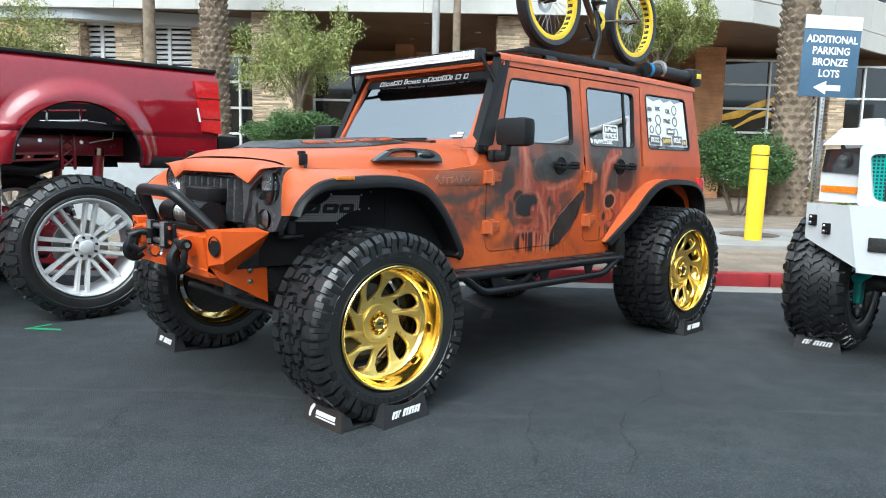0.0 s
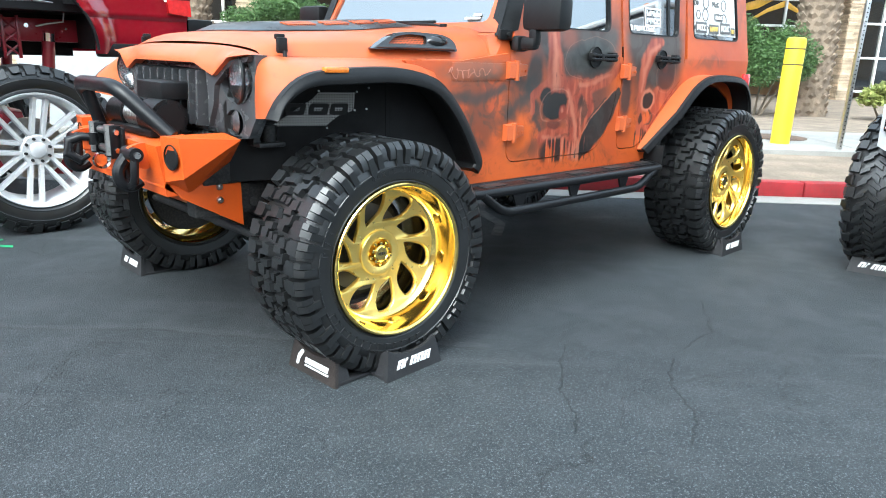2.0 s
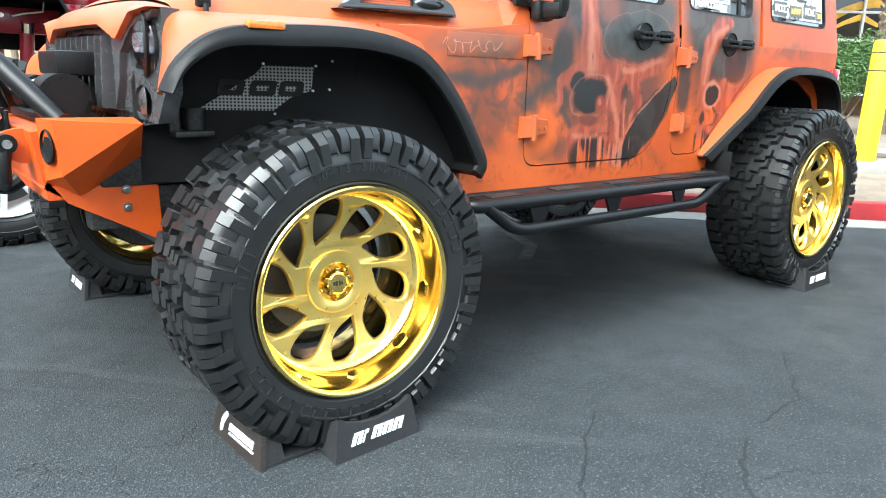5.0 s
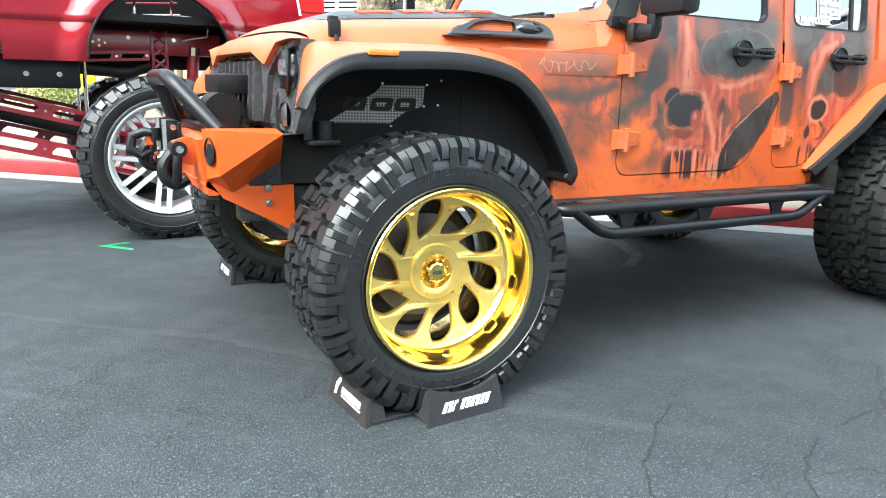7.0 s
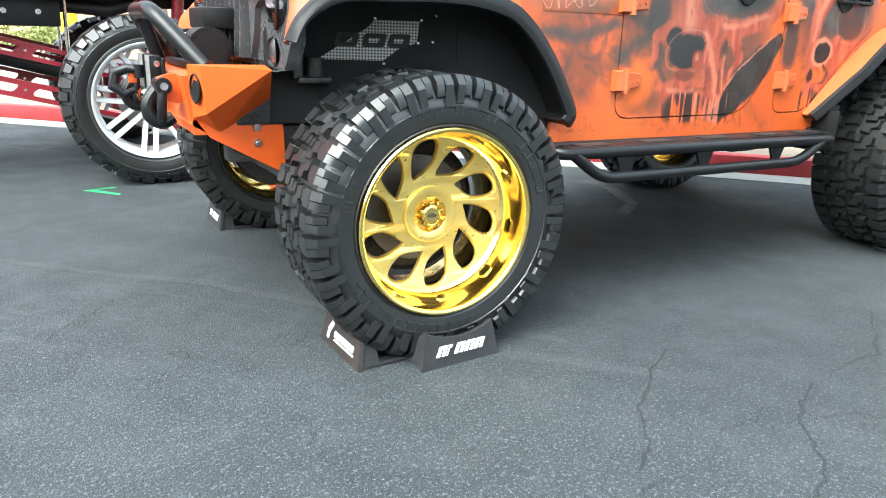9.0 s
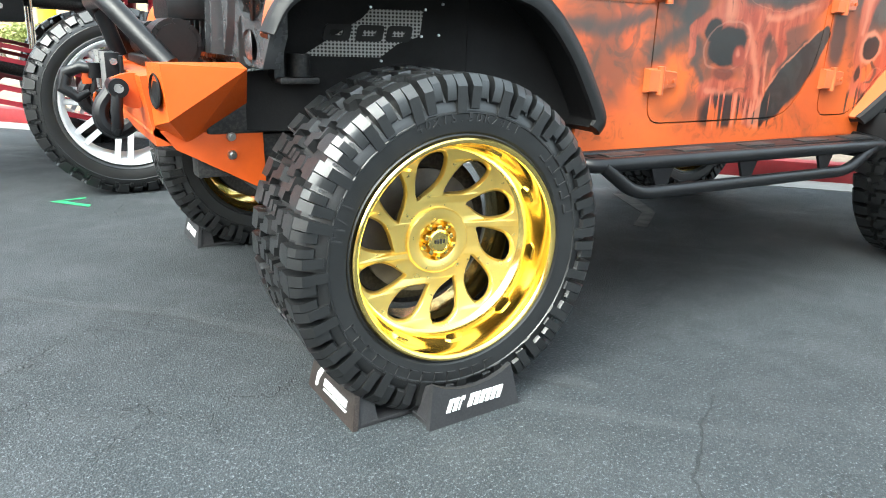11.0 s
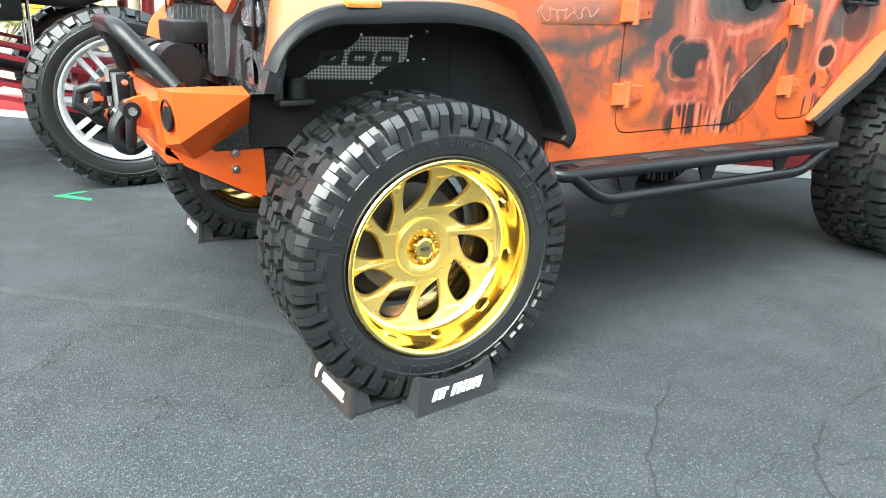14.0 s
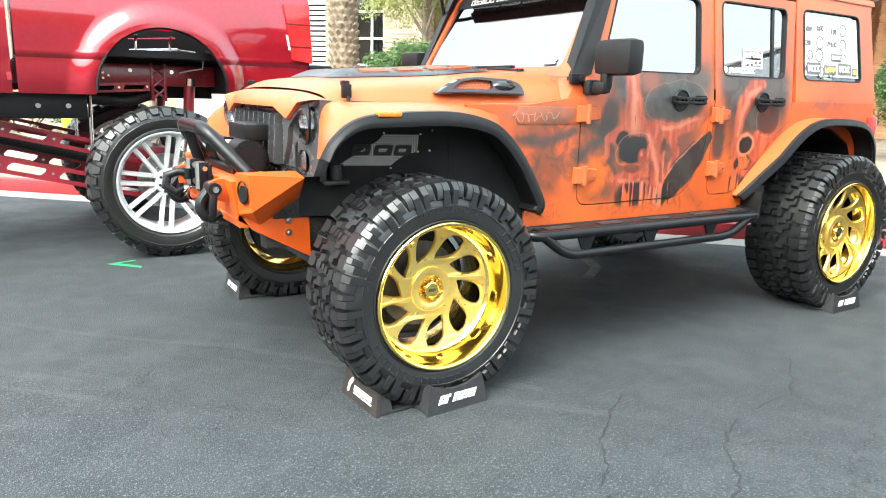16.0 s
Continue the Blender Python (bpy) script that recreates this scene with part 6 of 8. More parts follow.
frame_box = [[(2.245, 1.475), (2.43, 1.475), (2.43, 1.585), (2.245, 1.585)], [(2.256, 1.486), (2.419, 1.486), (2.419, 1.574), (2.256, 1.574)]]
stick(doors["r", -1], [frame_box] + glyphs(2.265, 2.415, 1.537, 1.568, 4) + glyphs(2.265, 2.415, 1.492, 1.525, 4), WHITE_VINYL, "window_sticker", "white framed block sticker")
stick(doors["r", -1], [rounded(ring(2.085, 1.46, 0.02, 10), 0)] + glyphs(2.12, 2.36, 1.445, 1.475, 9), WHITE_VINYL, "window_sticker", "small white script sticker")
qwin = [o for o in suv.children if o.name.startswith("quarter_window")][0]
sheet = [(2.865, 1.455), (3.475, 1.452), (3.435, 1.825)] + [(3.40 - 0.055 * i, 1.825 - 0.012 * (i % 3)) for i in range(9)] + [(2.862, 1.83)]
stick(qwin, [sheet], WHITE_VINYL, "sticker_sheet", "white film of overlapping stickers")
GREY_VINYL = simple("grey_print", (0.10, 0.10, 0.10), 0.5)
GOLD_VINYL = simple("gold_print", (0.55, 0.40, 0.10), 0.4)
for i in range(22):
    cx, cz = 2.90 + 0.13 * (i % 5) + rs.uniform(-0.02, 0.02), 1.49 + 0.085 * (i // 5) + rs.uniform(-0.015, 0.015)
    w_, h_ = rs.uniform(0.03, 0.055), rs.uniform(0.014, 0.034)
    if cx + w_ > 3.44 or cz + h_ > 1.82:
        continue
    k = rs.random()
    if k < 0.45:
        stick(qwin, [[ring(cx, cz, h_ + 0.012, 14), ring(cx, cz, h_ + 0.005, 14)]], GREY_VINYL, "sticker_ring", "", d=-0.004 - 0.0001 * i)
    elif k < 0.75:
        stick(qwin, [[(cx - w_, cz - h_), (cx + w_, cz - h_ * 0.8), (cx + w_, cz + h_ * 0.7), (cx - w_ * 0.7, cz + h_)]], GREY_VINYL if i % 2 else GOLD_VINYL, "sticker_patch", "", d=-0.004 - 0.0001 * i)
    else:
        stick(qwin, glyphs(cx - w_, cx + w_, cz - 0.016, cz + 0.016, 3), GREY_VINYL, "sticker_lettering", "", d=-0.004 - 0.0001 * i)

for i, (cx, cz, w_, h_) in enumerate(((2.95, 1.50, 0.075, 0.035), (3.13, 1.495, 0.07, 0.03), (3.30, 1.505, 0.075, 0.036), (3.42, 1.49, 0.03, 0.025), (3.20, 1.575, 0.06, 0.022))):
    stick(qwin, [[(cx - w_, cz - h_), (cx + w_, cz - h_), (cx + w_, cz + h_), (cx - w_, cz + h_)]], GREY_VINYL, "sticker_patch", "", d=-0.0075 - 0.0001 * i)
    stick(qwin, glyphs(cx - w_ * 0.85, cx + w_ * 0.85, cz - h_ * 0.55, cz + h_ * 0.55, 4), GOLD_VINYL if i % 2 else WHITE_VINYL, "sticker_lettering", "", d=-0.0105)
# signature strokes on the cowl panel
sgn = MB()
pts = []
for i in range(120):
    t = i / 119
    pts.append((0.56 + 0.27 * t + 0.012 * math.sin(t * 46), -0.8075, 1.195 + 0.022 * math.sin(t * 33) * (1 - 0.5 * t) + 0.008 * math.sin(t * 71)))
sgn.tube(pts, 0.0014, 5)
part("signature", sgn, simple("pale_pink_paint", (0.52, 0.21, 0.15), 0.5), suv, "pale pink airbrushed flourish")


# ---- roof rack, bike ----
rack = thing("roof_rack", "flat black aluminium roof rack with bars", "roof rack", pose(2.5, 0, 1.99))
part("side_rail", MB().box((0.0, -0.63, 0.045), (1.98, 0.04, 0.045), 0.01), BLACK_SATIN, rack)
part("side_rail", MB().box((0.0, 0.63, 0.045), (1.98, 0.04, 0.045), 0.01), BLACK_SATIN, rack)
for i in range(9):
    part("cross_slat", MB().box((-0.94 + 0.235 * i, 0, 0.05), (0.10, 1.24, 0.022), 0.006), BLACK_SATIN, rack)
for x in (-0.75, 0.0, 0.75):
    for sg in (-1, 1):
        part("foot", MB().hexa([(x - 0.10, sg * 0.66, -0.05), (x + 0.10, sg * 0.66, -0.05), (x + 0.10, sg * 0.71, -0.07), (x - 0.10, sg * 0.71, -0.07), (x - 0.05, sg * 0.60, 0.03), (x + 0.05, sg * 0.60, 0.03), (x + 0.05, sg * 0.65, 0.03), (x - 0.05, sg * 0.65, 0.03)]), BLACK_SATIN, rack)
tr_ = MB().box((0.20, -0.30, 0.085), (1.75, 0.11, 0.02), 0.006).box((0.20, -0.36, 0.10), (1.75, 0.012, 0.05), 0.004).box((0.20, -0.24, 0.10), (1.75, 0.012, 0.05), 0.004)
part("bike_tray", tr_, BLACK_SATIN, rack)
roll = thing("gear_roll", "black rolled gear tube strapped beside the roof rack", "gear roll", pose(3.25, -0.66, 2.05))
part("tube", MB().rod((-0.32, 0, 0), (0.34, 0, 0), 0.055, n=20), BLACK, roll)
part("strap", MB().rod((-0.30, 0, 0), (-0.26, 0, 0), 0.058, n=20), simple("blue_strap", (0.02, 0.20, 0.45), 0.6), roll, "blue strap")
part("clamp", MB().lathe([(0.05, -0.02), (0.07, -0.02), (0.07, 0.02), (0.05, 0.02)], 20, pose(-0.12, 0, 0.02, 0, 0, 90), closed=True), STEEL, roll)
pouch = MB().box((0.42, 0.0, -0.005), (0.17, 0.15, 0.16), 0.05)
part("pouch", pouch, BLACK, roll)
part("pouch_patch", MB().box((0.42, -0.077, 0.01), (0.07, 0.01, 0.04), 0.004), YELLOW, roll, "yellow patch")

bike = thing("fat_bike", "dark fat-tyre bicycle with yellow rims standing on the roof rack", "bicycle", pose(0, -0.30, 0))
BIKE_FRAME = simple("bronze_bike_frame", (0.10, 0.055, 0.035), 0.25, 0.4, var=0.2, scale=6, coat=0.6)
BZ = 2.505
for cx in (2.155, 3.27):
    wh = new("bike_wheel")
    wh.parent, wh.matrix_basis = bike, pose(cx, 0, BZ)
    ty = MB().lathe([(0.288, -0.035), (0.305, -0.046), (0.330, -0.046), (0.352, -0.030), (0.36, 0.0), (0.352, 0.030), (0.330, 0.046), (0.305, 0.046), (0.288, 0.035)], 64)
    part("tyre", ty, RUBBER, wh)
    hol = [[(0.0, -0.012), (0.0, 0.012)]]
    rm = MB().lathe([(0.294, -0.038), (0.286, -0.040), (0.258, -0.034), (0.254, 0.0), (0.258, 0.034), (0.286, 0.040), (0.294, 0.038)], 64)
    part("rim", rm, YELLOW, wh, "yellow wide rim")
    ct = MB()
    for i in range(32):
        a = 2 * math.pi * i / 32
        ct.box((0.2555 * math.cos(a), 0, 0.2555 * math.sin(a)), (0.006, 0.04, 0.026), 0.002, Matrix.Rotation(-a, 4, "Y"))
    part("rim_cutouts", ct, DARK, wh, "dark rim cut-outs")["kind"] = "stuff"
    sp = MB()
    for i in range(32):
        a = 2 * math.pi * i / 32
        b = a + (0.35 if i % 2 else -0.35)
        sp.rod((0.03 * math.cos(b), 0.03 * (1 if i % 4 < 2 else -1), 0.03 * math.sin(b)), (0.255 * math.cos(a), 0, 0.255 * math.sin(a)), 0.0013, n=5)
    part("spokes", sp, STEEL, wh)
    part("hub", MB().rod((0, -0.05, 0), (0, 0.05, 0), 0.022, n=14), BLACK_SATIN, wh)
    part("brake_disc", MB().lathe([(0.05, 0.0), (0.085, 0.0), (0.085, 0.003), (0.05, 0.003)], 28, pose(0, 0.045, 0), closed=True), STEEL, wh)
BB = (2.72, 0, 2.425)
HEAD0, HEAD1, SEAT = (2.36, 0, 2.90), (2.33, 0, 3.03), (2.86, 0, 2.88)
part("frame_tube", MB().rod(BB, HEAD0, 0.026).rod(HEAD1, SEAT, 0.021).rod(BB, (2.88, 0, 2.96), 0.020).rod((2.335, 0, 3.05), (2.365, 0, 2.88), 0.025), BIKE_FRAME, bike)
for sg in (-1, 1):
    part("stay", MB().rod((2.72, sg * 0.04, 2.425), (3.27, sg * 0.085, BZ), 0.011).rod((2.86, sg * 0.02, 2.88), (3.27, sg * 0.085, BZ), 0.010), BIKE_FRAME, bike)
    part("fork_blade", MB().tube([(2.355, sg * 0.045, 2.90), (2.32, sg * 0.075, 2.84), (2.155, sg * 0.078, BZ)], 0.014, 10), BLACK_SATIN, bike)
    part("crank", MB().rod((2.72, sg * 0.075, 2.425), (2.72 + sg * 0.13, sg * 0.085, 2.425 - sg * 0.11), 0.012).box((2.72 + sg * 0.13, sg * 0.135, 2.425 - sg * 0.11), (0.09, 0.09, 0.02), 0.006), BLACK_SATIN, bike)
part("chainring", MB().lathe([(0.03, -0.002), (0.075, -0.002), (0.078, 0.002), (0.03, 0.002)], 30, pose(2.72, -0.06, 2.425), closed=True), YELLOW, bike, "yellow chainring")
part("saddle", MB().box((2.92, 0, 3.04), (0.26, 0.12, 0.05), 0.02).rod((2.88, 0, 2.94), (2.90, 0, 3.03), 0.014), BLACK, bike)
part("handlebar", MB().tube([(2.36, -0.36, 3.10), (2.30, -0.1, 3.09), (2.30, 0.1, 3.09), (2.36, 0.36, 3.10)], 0.014, 10, round_at=0.05).rod((2.335, 0, 3.03), (2.30, 0, 3.09), 0.018), BLACK, bike)
part("bike_clamp", MB().tube([(2.60, -0.10, 2.09), (2.66, -0.11, 2.30), (2.62, -0.05, 2.62)], 0.018, 10).box((2.62, -0.03, 2.62), (0.06, 0.08, 0.05), 0.012), BLACK_SATIN, rack, m=pose(-2.5, -0.30, -1.99))


# ---- tyre chocks ----
def chock(m, label, warm=False):
    """A cradle that a wheel stands in: printed face towards -y, base plate behind."""
    c = thing("tyre_chock", label, "tyre chock", m, group="tyre chocks under the show vehicles")
    out = [(-0.158, 0.0), (0.158, 0.0), (0.135, 0.125)] + [(0.135 - 0.27 * t, 0.125 - 0.035 * math.sin(math.pi * t) ** 0.8) for t in (0.12, 0.3, 0.5, 0.7, 0.88)] + [(-0.135, 0.125)]

    def lean(u, v, d):
        return Vector((u, 0.16 * v + d, v))
    part("face", MB().plate([out], lean, 0.0, 0.016), BROWN_PLASTIC if warm else CHOCK_BLACK, c, smooth=20)
    part("base_plate", MB().box((0, 0.13, 0.008), (0.30, 0.20, 0.014), 0.004), CHOCK_BLACK, c)
    for sg in (-1, 1):
        part("cheek", MB().hexa([(sg * 0.150, 0.01, 0.0), (sg * 0.142, 0.01, 0.0), (sg * 0.142, 0.085, 0.0), (sg * 0.150, 0.085, 0.0), (sg * 0.128, 0.045, 0.115), (sg * 0.120, 0.045, 0.115), (sg * 0.120, 0.07, 0.10), (sg * 0.128, 0.07, 0.10)]), CHOCK_BLACK, c, smooth=20)
    def bar(*loop):
        part("emblem_bar", MB().plate([list(loop)], lean, -0.003, 0.001), WHITE_VINYL, c, smooth=0)
    if warm:
        bar(*rounded([(-0.105, 0.025), (-0.090, 0.025), (-0.085, 0.05), (-0.06, 0.085), (-0.075, 0.095), (-0.10, 0.065)], 0.008))
        for k, (x0, w, z0, h) in enumerate(((-0.05, 0.155, 0.045, 0.022), (-0.05, 0.155, 0.032, 0.006))):
            n = 8 if h > 0.01 else 1
            for i in range(n):
                bar((x0 + w * i / n, z0), (x0 + w * (i + 0.8 if n > 1 else 1) / n, z0), (x0 + w * (i + 0.8 if n > 1 else 1) / n + 0.004, z0 + h), (x0 + w * i / n + 0.004, z0 + h))
    else:
        z0, h, sh = 0.038, 0.034, 0.016

        def q(a, b, za, zb):
            bar((a + sh * za, z0 + h * za), (b + sh * za, z0 + h * za), (b + sh * zb, z0 + h * zb), (a + sh * zb, z0 + h * zb))
        for k in range(5):
            a = -0.100 + 0.040 * k + (-0.008 if k > 1 else 0)
            b = a + (0.012 if k == 1 else 0.034)
            q(a, b, 0.70, 1)
            q(a, a + (b - a) * 0.40, 0, 0.66)
            if k != 1:
                q(a + (b - a) * 0.62, b, 0, 0.66)
    return c


CHOCK_BLACK = simple("matte_black_plastic", (0.014, 0.014, 0.016), 0.55, var=0.2, scale=12, fine=0.12, bump=0.2, bscale=300, dirt=(0.09, 0.085, 0.08))
BROWN_PLASTIC = simple("dark_brown_plastic", (0.018, 0.013, 0.0115), 0.4, var=0.2, scale=12, fine=0.1)
chock(pose(0.072, -1.160, 0.0, 0, 0, 3.5), "matte black chock with white emblem at the front wheel")
chock(pose(-0.277, -0.919, 0.0, 0, 0, -88), "dark brown chock with pale emblem before the front wheel", True)
chock(pose(-0.283, 0.953, 0.0, 0, 0, -90), "matte black chock with white emblem before the far front wheel")
chock(pose(3.032, -1.160, 0.0), "matte black chock with white emblem at the rear wheel")
chock(pose(3.232, -1.990, 0.0, 0, 0, -82), "matte black chock with white emblem under the white truck")


# ---- red lifted pickup ----
truck = thing("red_pickup", "tall lifted deep red pickup truck with silver wheels", "pickup truck", pose(0, 2.45, 0))


def arch_panel(x0, x1, z0, z1, arches, fn, step=0.035):
    """A body side between x0 and x1: arches are (cx, cz, r); fn(x, z) gives y."""
    nx, nz = int((x1 - x0) / step) + 1, int((z1 - z0) / step) + 1
    pos, m = {}, MB()

    def inside(x, z):
        for cx, cz, r in arches:
            if (z >= cz and math.hypot(x - cx, z - cz) < r) or (z < cz and abs(x - cx) < r):
                return cx, cz, r
        return None
    for i in range(nx + 1):
        for j in range(nz + 1):
            pos[i, j] = (x0 + (x1 - x0) * i / nx, z0 + (z1 - z0) * j / nz)
    used = {}
    for i in range(nx):
        for j in range(nz):
            c = [(i, j), (i + 1, j), (i + 1, j + 1), (i, j + 1)]
            if sum(1 for k in c if inside(*pos[k])) >= 3:
                continue
            f = []
            for k in c:
                if k not in used:
                    x, z = pos[k]
                    hit_ = inside(x, z)
                    if hit_:
                        cx, cz, r = hit_
                        if z >= cz:
                            l = max(1e-5, math.hypot(x - cx, z - cz))
                            x, z = cx + (x - cx) / l * r, cz + (z - cz) / l * r
                        else:
                            x = cx + math.copysign(r, x - cx)
                    used[k] = len(m.v)
                    m.v.append((x, fn(x, z), z))
                f.append(used[k])
            m.f.append(tuple(f))
    return m


RA = (-0.33, 1.235, 0.475)
FA = (-4.36, 1.235, 0.475)


def red_side(x, z):
    y = 0.0
    for cx, cz, r in (RA, FA):
        d = math.hypot(x - cx, max(z, cz) - cz) - r
        if d < 0.20:
            t = min(1.0, max(0.0, 1.25 - d / 0.16))
            y -= 0.080 * (t * t * (3 - 2 * t))
    y += 0.025 * max(0, min(1, (1.49 - z) / 0.03))
    y += 0.10 * max(0, (z - 1.95) / 0.1) ** 2 * 0.4 + 0.06 * max(0, (1.45 - z) / 0.25) ** 2
    y -= 0.018 * math.sin(math.pi * min(1, max(0, (z - 1.52) / 0.45)))
    return y


bed = arch_panel(-1.30, 0.86, 1.21, 2.05, [RA], red_side, 0.018)
bed.v = bed.v
far = MB()
far.v = [(x, 2.0 - y, z) for x, y, z in bed.v]
far.f = [tuple(reversed(f)) for f in bed.f]
part("bed_side", bed, RED, truck, "glossy deep red bed side with flared arch")
part("bed_side", far, RED, truck)
part("bed_rail", MB().box((-0.22, 0.055, 2.058), (2.16, 0.10, 0.03), 0.01), BLACK, truck)
part("bed_rail", MB().box((-0.22, 1.945, 2.058), (2.16, 0.10, 0.03), 0.01), BLACK, truck)
part("tailgate", MB().box((0.85, 1.0, 1.68), (0.06, 1.86, 0.72), 0.02), RED, truck)
part("bed_floor", MB().box((-0.22, 1.0, 1.52), (2.1, 1.86, 0.05)), BLACK, truck)
part("bed_front", MB().box((-1.27, 1.0, 1.75), (0.05, 1.86, 0.55), 0.01), RED, truck)
DARK_RED = simple("dark_red_plastic", (0.10, 0.004, 0.006), 0.2, var=0.2, scale=20, coat=0.8)
for y in (-0.034, 2.034):
    sgn_ = -1 if y < 0 else 1
    tl = part("tail_light", MB().hexa([(0.70, y, 1.52), (0.875, y, 1.50), (0.885, y - sgn_ * 0.12, 1.50), (0.70, y - sgn_ * 0.12, 1.52), (0.635, y, 1.96), (0.850, y, 1.96), (0.865, y - sgn_ * 0.12, 1.96), (0.635, y - sgn_ * 0.12, 1.96)]), RED_LENS, truck, "red tail light")
    for zz in (1.62, 1.80):
        part("lens_divider", MB().hexa([(0.66, y + sgn_ * 0.002, zz), (0.872, y + sgn_ * 0.002, zz), (0.872, y - sgn_ * 0.01, zz), (0.66, y - sgn_ * 0.01, zz), (0.655, y + sgn_ * 0.002, zz + 0.014), (0.870, y + sgn_ * 0.002, zz + 0.014), (0.870, y - sgn_ * 0.01, zz + 0.014), (0.655, y - sgn_ * 0.01, zz + 0.014)]), DARK_RED, tl)
    # white sliver paints a vertical highlight onto the lens
    part("lens_highlight", MB().hexa([(0.665, y + sgn_ * 0.003, 1.60), (0.685, y + sgn_ * 0.003, 1.60), (0.685, y, 1.60), (0.665, y, 1.60), (0.645, y + sgn_ * 0.003, 1.72), (0.662, y + sgn_ * 0.003, 1.72), (0.662, y, 1.72), (0.645, y, 1.72)]), WHITE_VINYL, tl)
part("rear_bumper", MB().box((0.98, 1.0, 1.42), (0.22, 1.94, 0.14), 0.03).box((0.60, 0.06, 1.235), (0.85, 0.08, 0.10), 0.02), BLACK, truck)
part("wheel_well", MB().box((-0.33, 0.42, 1.50), (1.08, 0.60, 0.02)).box((-0.33, 0.72, 1.46), (1.08, 0.02, 0.56)).box((-0.84, 0.40, 1.40), (0.02, 0.60, 0.40)).box((0.18, 0.40, 1.42), (0.02, 0.60, 0.36)), BLACK, truck)
arch_lip = MB().tube([(RA[0] - RA[2] * math.cos(t), -0.070, RA[1] + RA[2] * math.sin(t)) for t in [math.pi * i / 30 for i in range(31)]], 0.011, 8)
part("arch_lip", arch_lip, BLACK, truck)


# cab and nose
def cab_side(x, z):
    y = red_side(x, z)
    return y + (0.16 * (z - 2.05) if z > 2.05 else 0.0)


for mirror in (False, True):
    cs = arch_panel(-5.25, -1.335, 1.21, 2.05, [FA], cab_side, 0.05)
    if mirror:
        cs.v = [(x, 2.0 - y, z) for x, y, z in cs.v]
        cs.f = [tuple(reversed(f)) for f in cs.f]
    part("cab_side", cs, RED, truck)
    def up(u, v, d, mirror=mirror):
        y = 0.02 + 0.16 * (v - 2.05) + d
        return Vector((u, 2.0 - y if mirror else y, v))
    w1, w2 = rounded([(-2.28, 2.10), (-1.50, 2.10), (-1.55, 2.50), (-2.28, 2.50)], 0.05), rounded([(-3.42, 2.10), (-2.40, 2.10), (-2.40, 2.50), (-3.0, 2.50)], 0.05)
    part("cab_frame", MB().plate([[(-3.60, 2.05), (-1.34, 2.05), (-1.42, 2.60), (-3.05, 2.60)], w1, w2], up, 0.0, 0.04), RED, truck)
    for w_ in (w1, w2):
        part("cab_window", MB().plate([grown(w_, 0.01)], up, 0.012, 0.018), TINTED, truck, smooth=0)
part("cab_roof", MB().box((-2.22, 1.0, 2.62), (1.66, 1.76, 0.06), 0.025), RED, truck)
part("cab_back", MB().hexa([(-1.36, 0.03, 1.3), (-1.33, 0.03, 1.3), (-1.33, 1.97, 1.3), (-1.36, 1.97, 1.3), (-1.45, 0.12, 2.6), (-1.42, 0.12, 2.6), (-1.42, 1.88, 2.6), (-1.45, 1.88, 2.6)]), RED, truck)
part("windscreen", MB().hexa([(-3.64, 0.06, 2.05), (-3.60, 0.06, 2.05), (-3.60, 1.94, 2.05), (-3.64, 1.94, 2.05), (-3.08, 0.12, 2.60), (-3.05, 0.12, 2.60), (-3.05, 1.88, 2.60), (-3.08, 1.88, 2.60)]), TINTED, truck)
part("hood", MB().hexa([(-5.25, 0.02, 1.95), (-3.58, 0.02, 2.04), (-3.58, 1.98, 2.04), (-5.25, 1.98, 1.95), (-5.22, 0.10, 2.00), (-3.58, 0.10, 2.10), (-3.58, 1.90, 2.10), (-5.22, 1.90, 2.00)]), RED, truck)
part("nose", MB().box((-5.24, 1.0, 1.65), (0.08, 1.9, 0.66), 0.03).box((-5.32, 1.0, 1.30), (0.20, 1.96, 0.26), 0.05), BLACK, truck)
part("side_box", MB().box((-1.75, 0.36, 1.12), (1.80, 0.30, 0.19), 0.02), BLACK, truck, "black box under the cab")
for x in (-0.98, -1.18, -1.5):
    part("box_bolt", MB().rod((x, 0.21, 1.12), (x, 0.195, 1.12), 0.018, n=12), STEEL, truck)

# frame and suspension
for y in (0.48, 1.52):
    fr_ = part("frame_rail", MB().box((-2.0, y, 1.365), (6.0, 0.08, 0.165), 0.012), RED_STEEL, truck, "red powder-coated frame rail")
    for x, z in ((-0.50, 1.40), (-0.18, 1.395), (-0.70, 1.335), (-0.66, 1.355), (-0.74, 1.36), (-0.70, 1.375), (0.06, 1.36), (0.09, 1.38)):
        part("frame_bolt", MB().rod((x, y - 0.04, z), (x, y - 0.052, z), 0.016 if z > 1.39 else 0.009, n=12), CHROME, fr_)


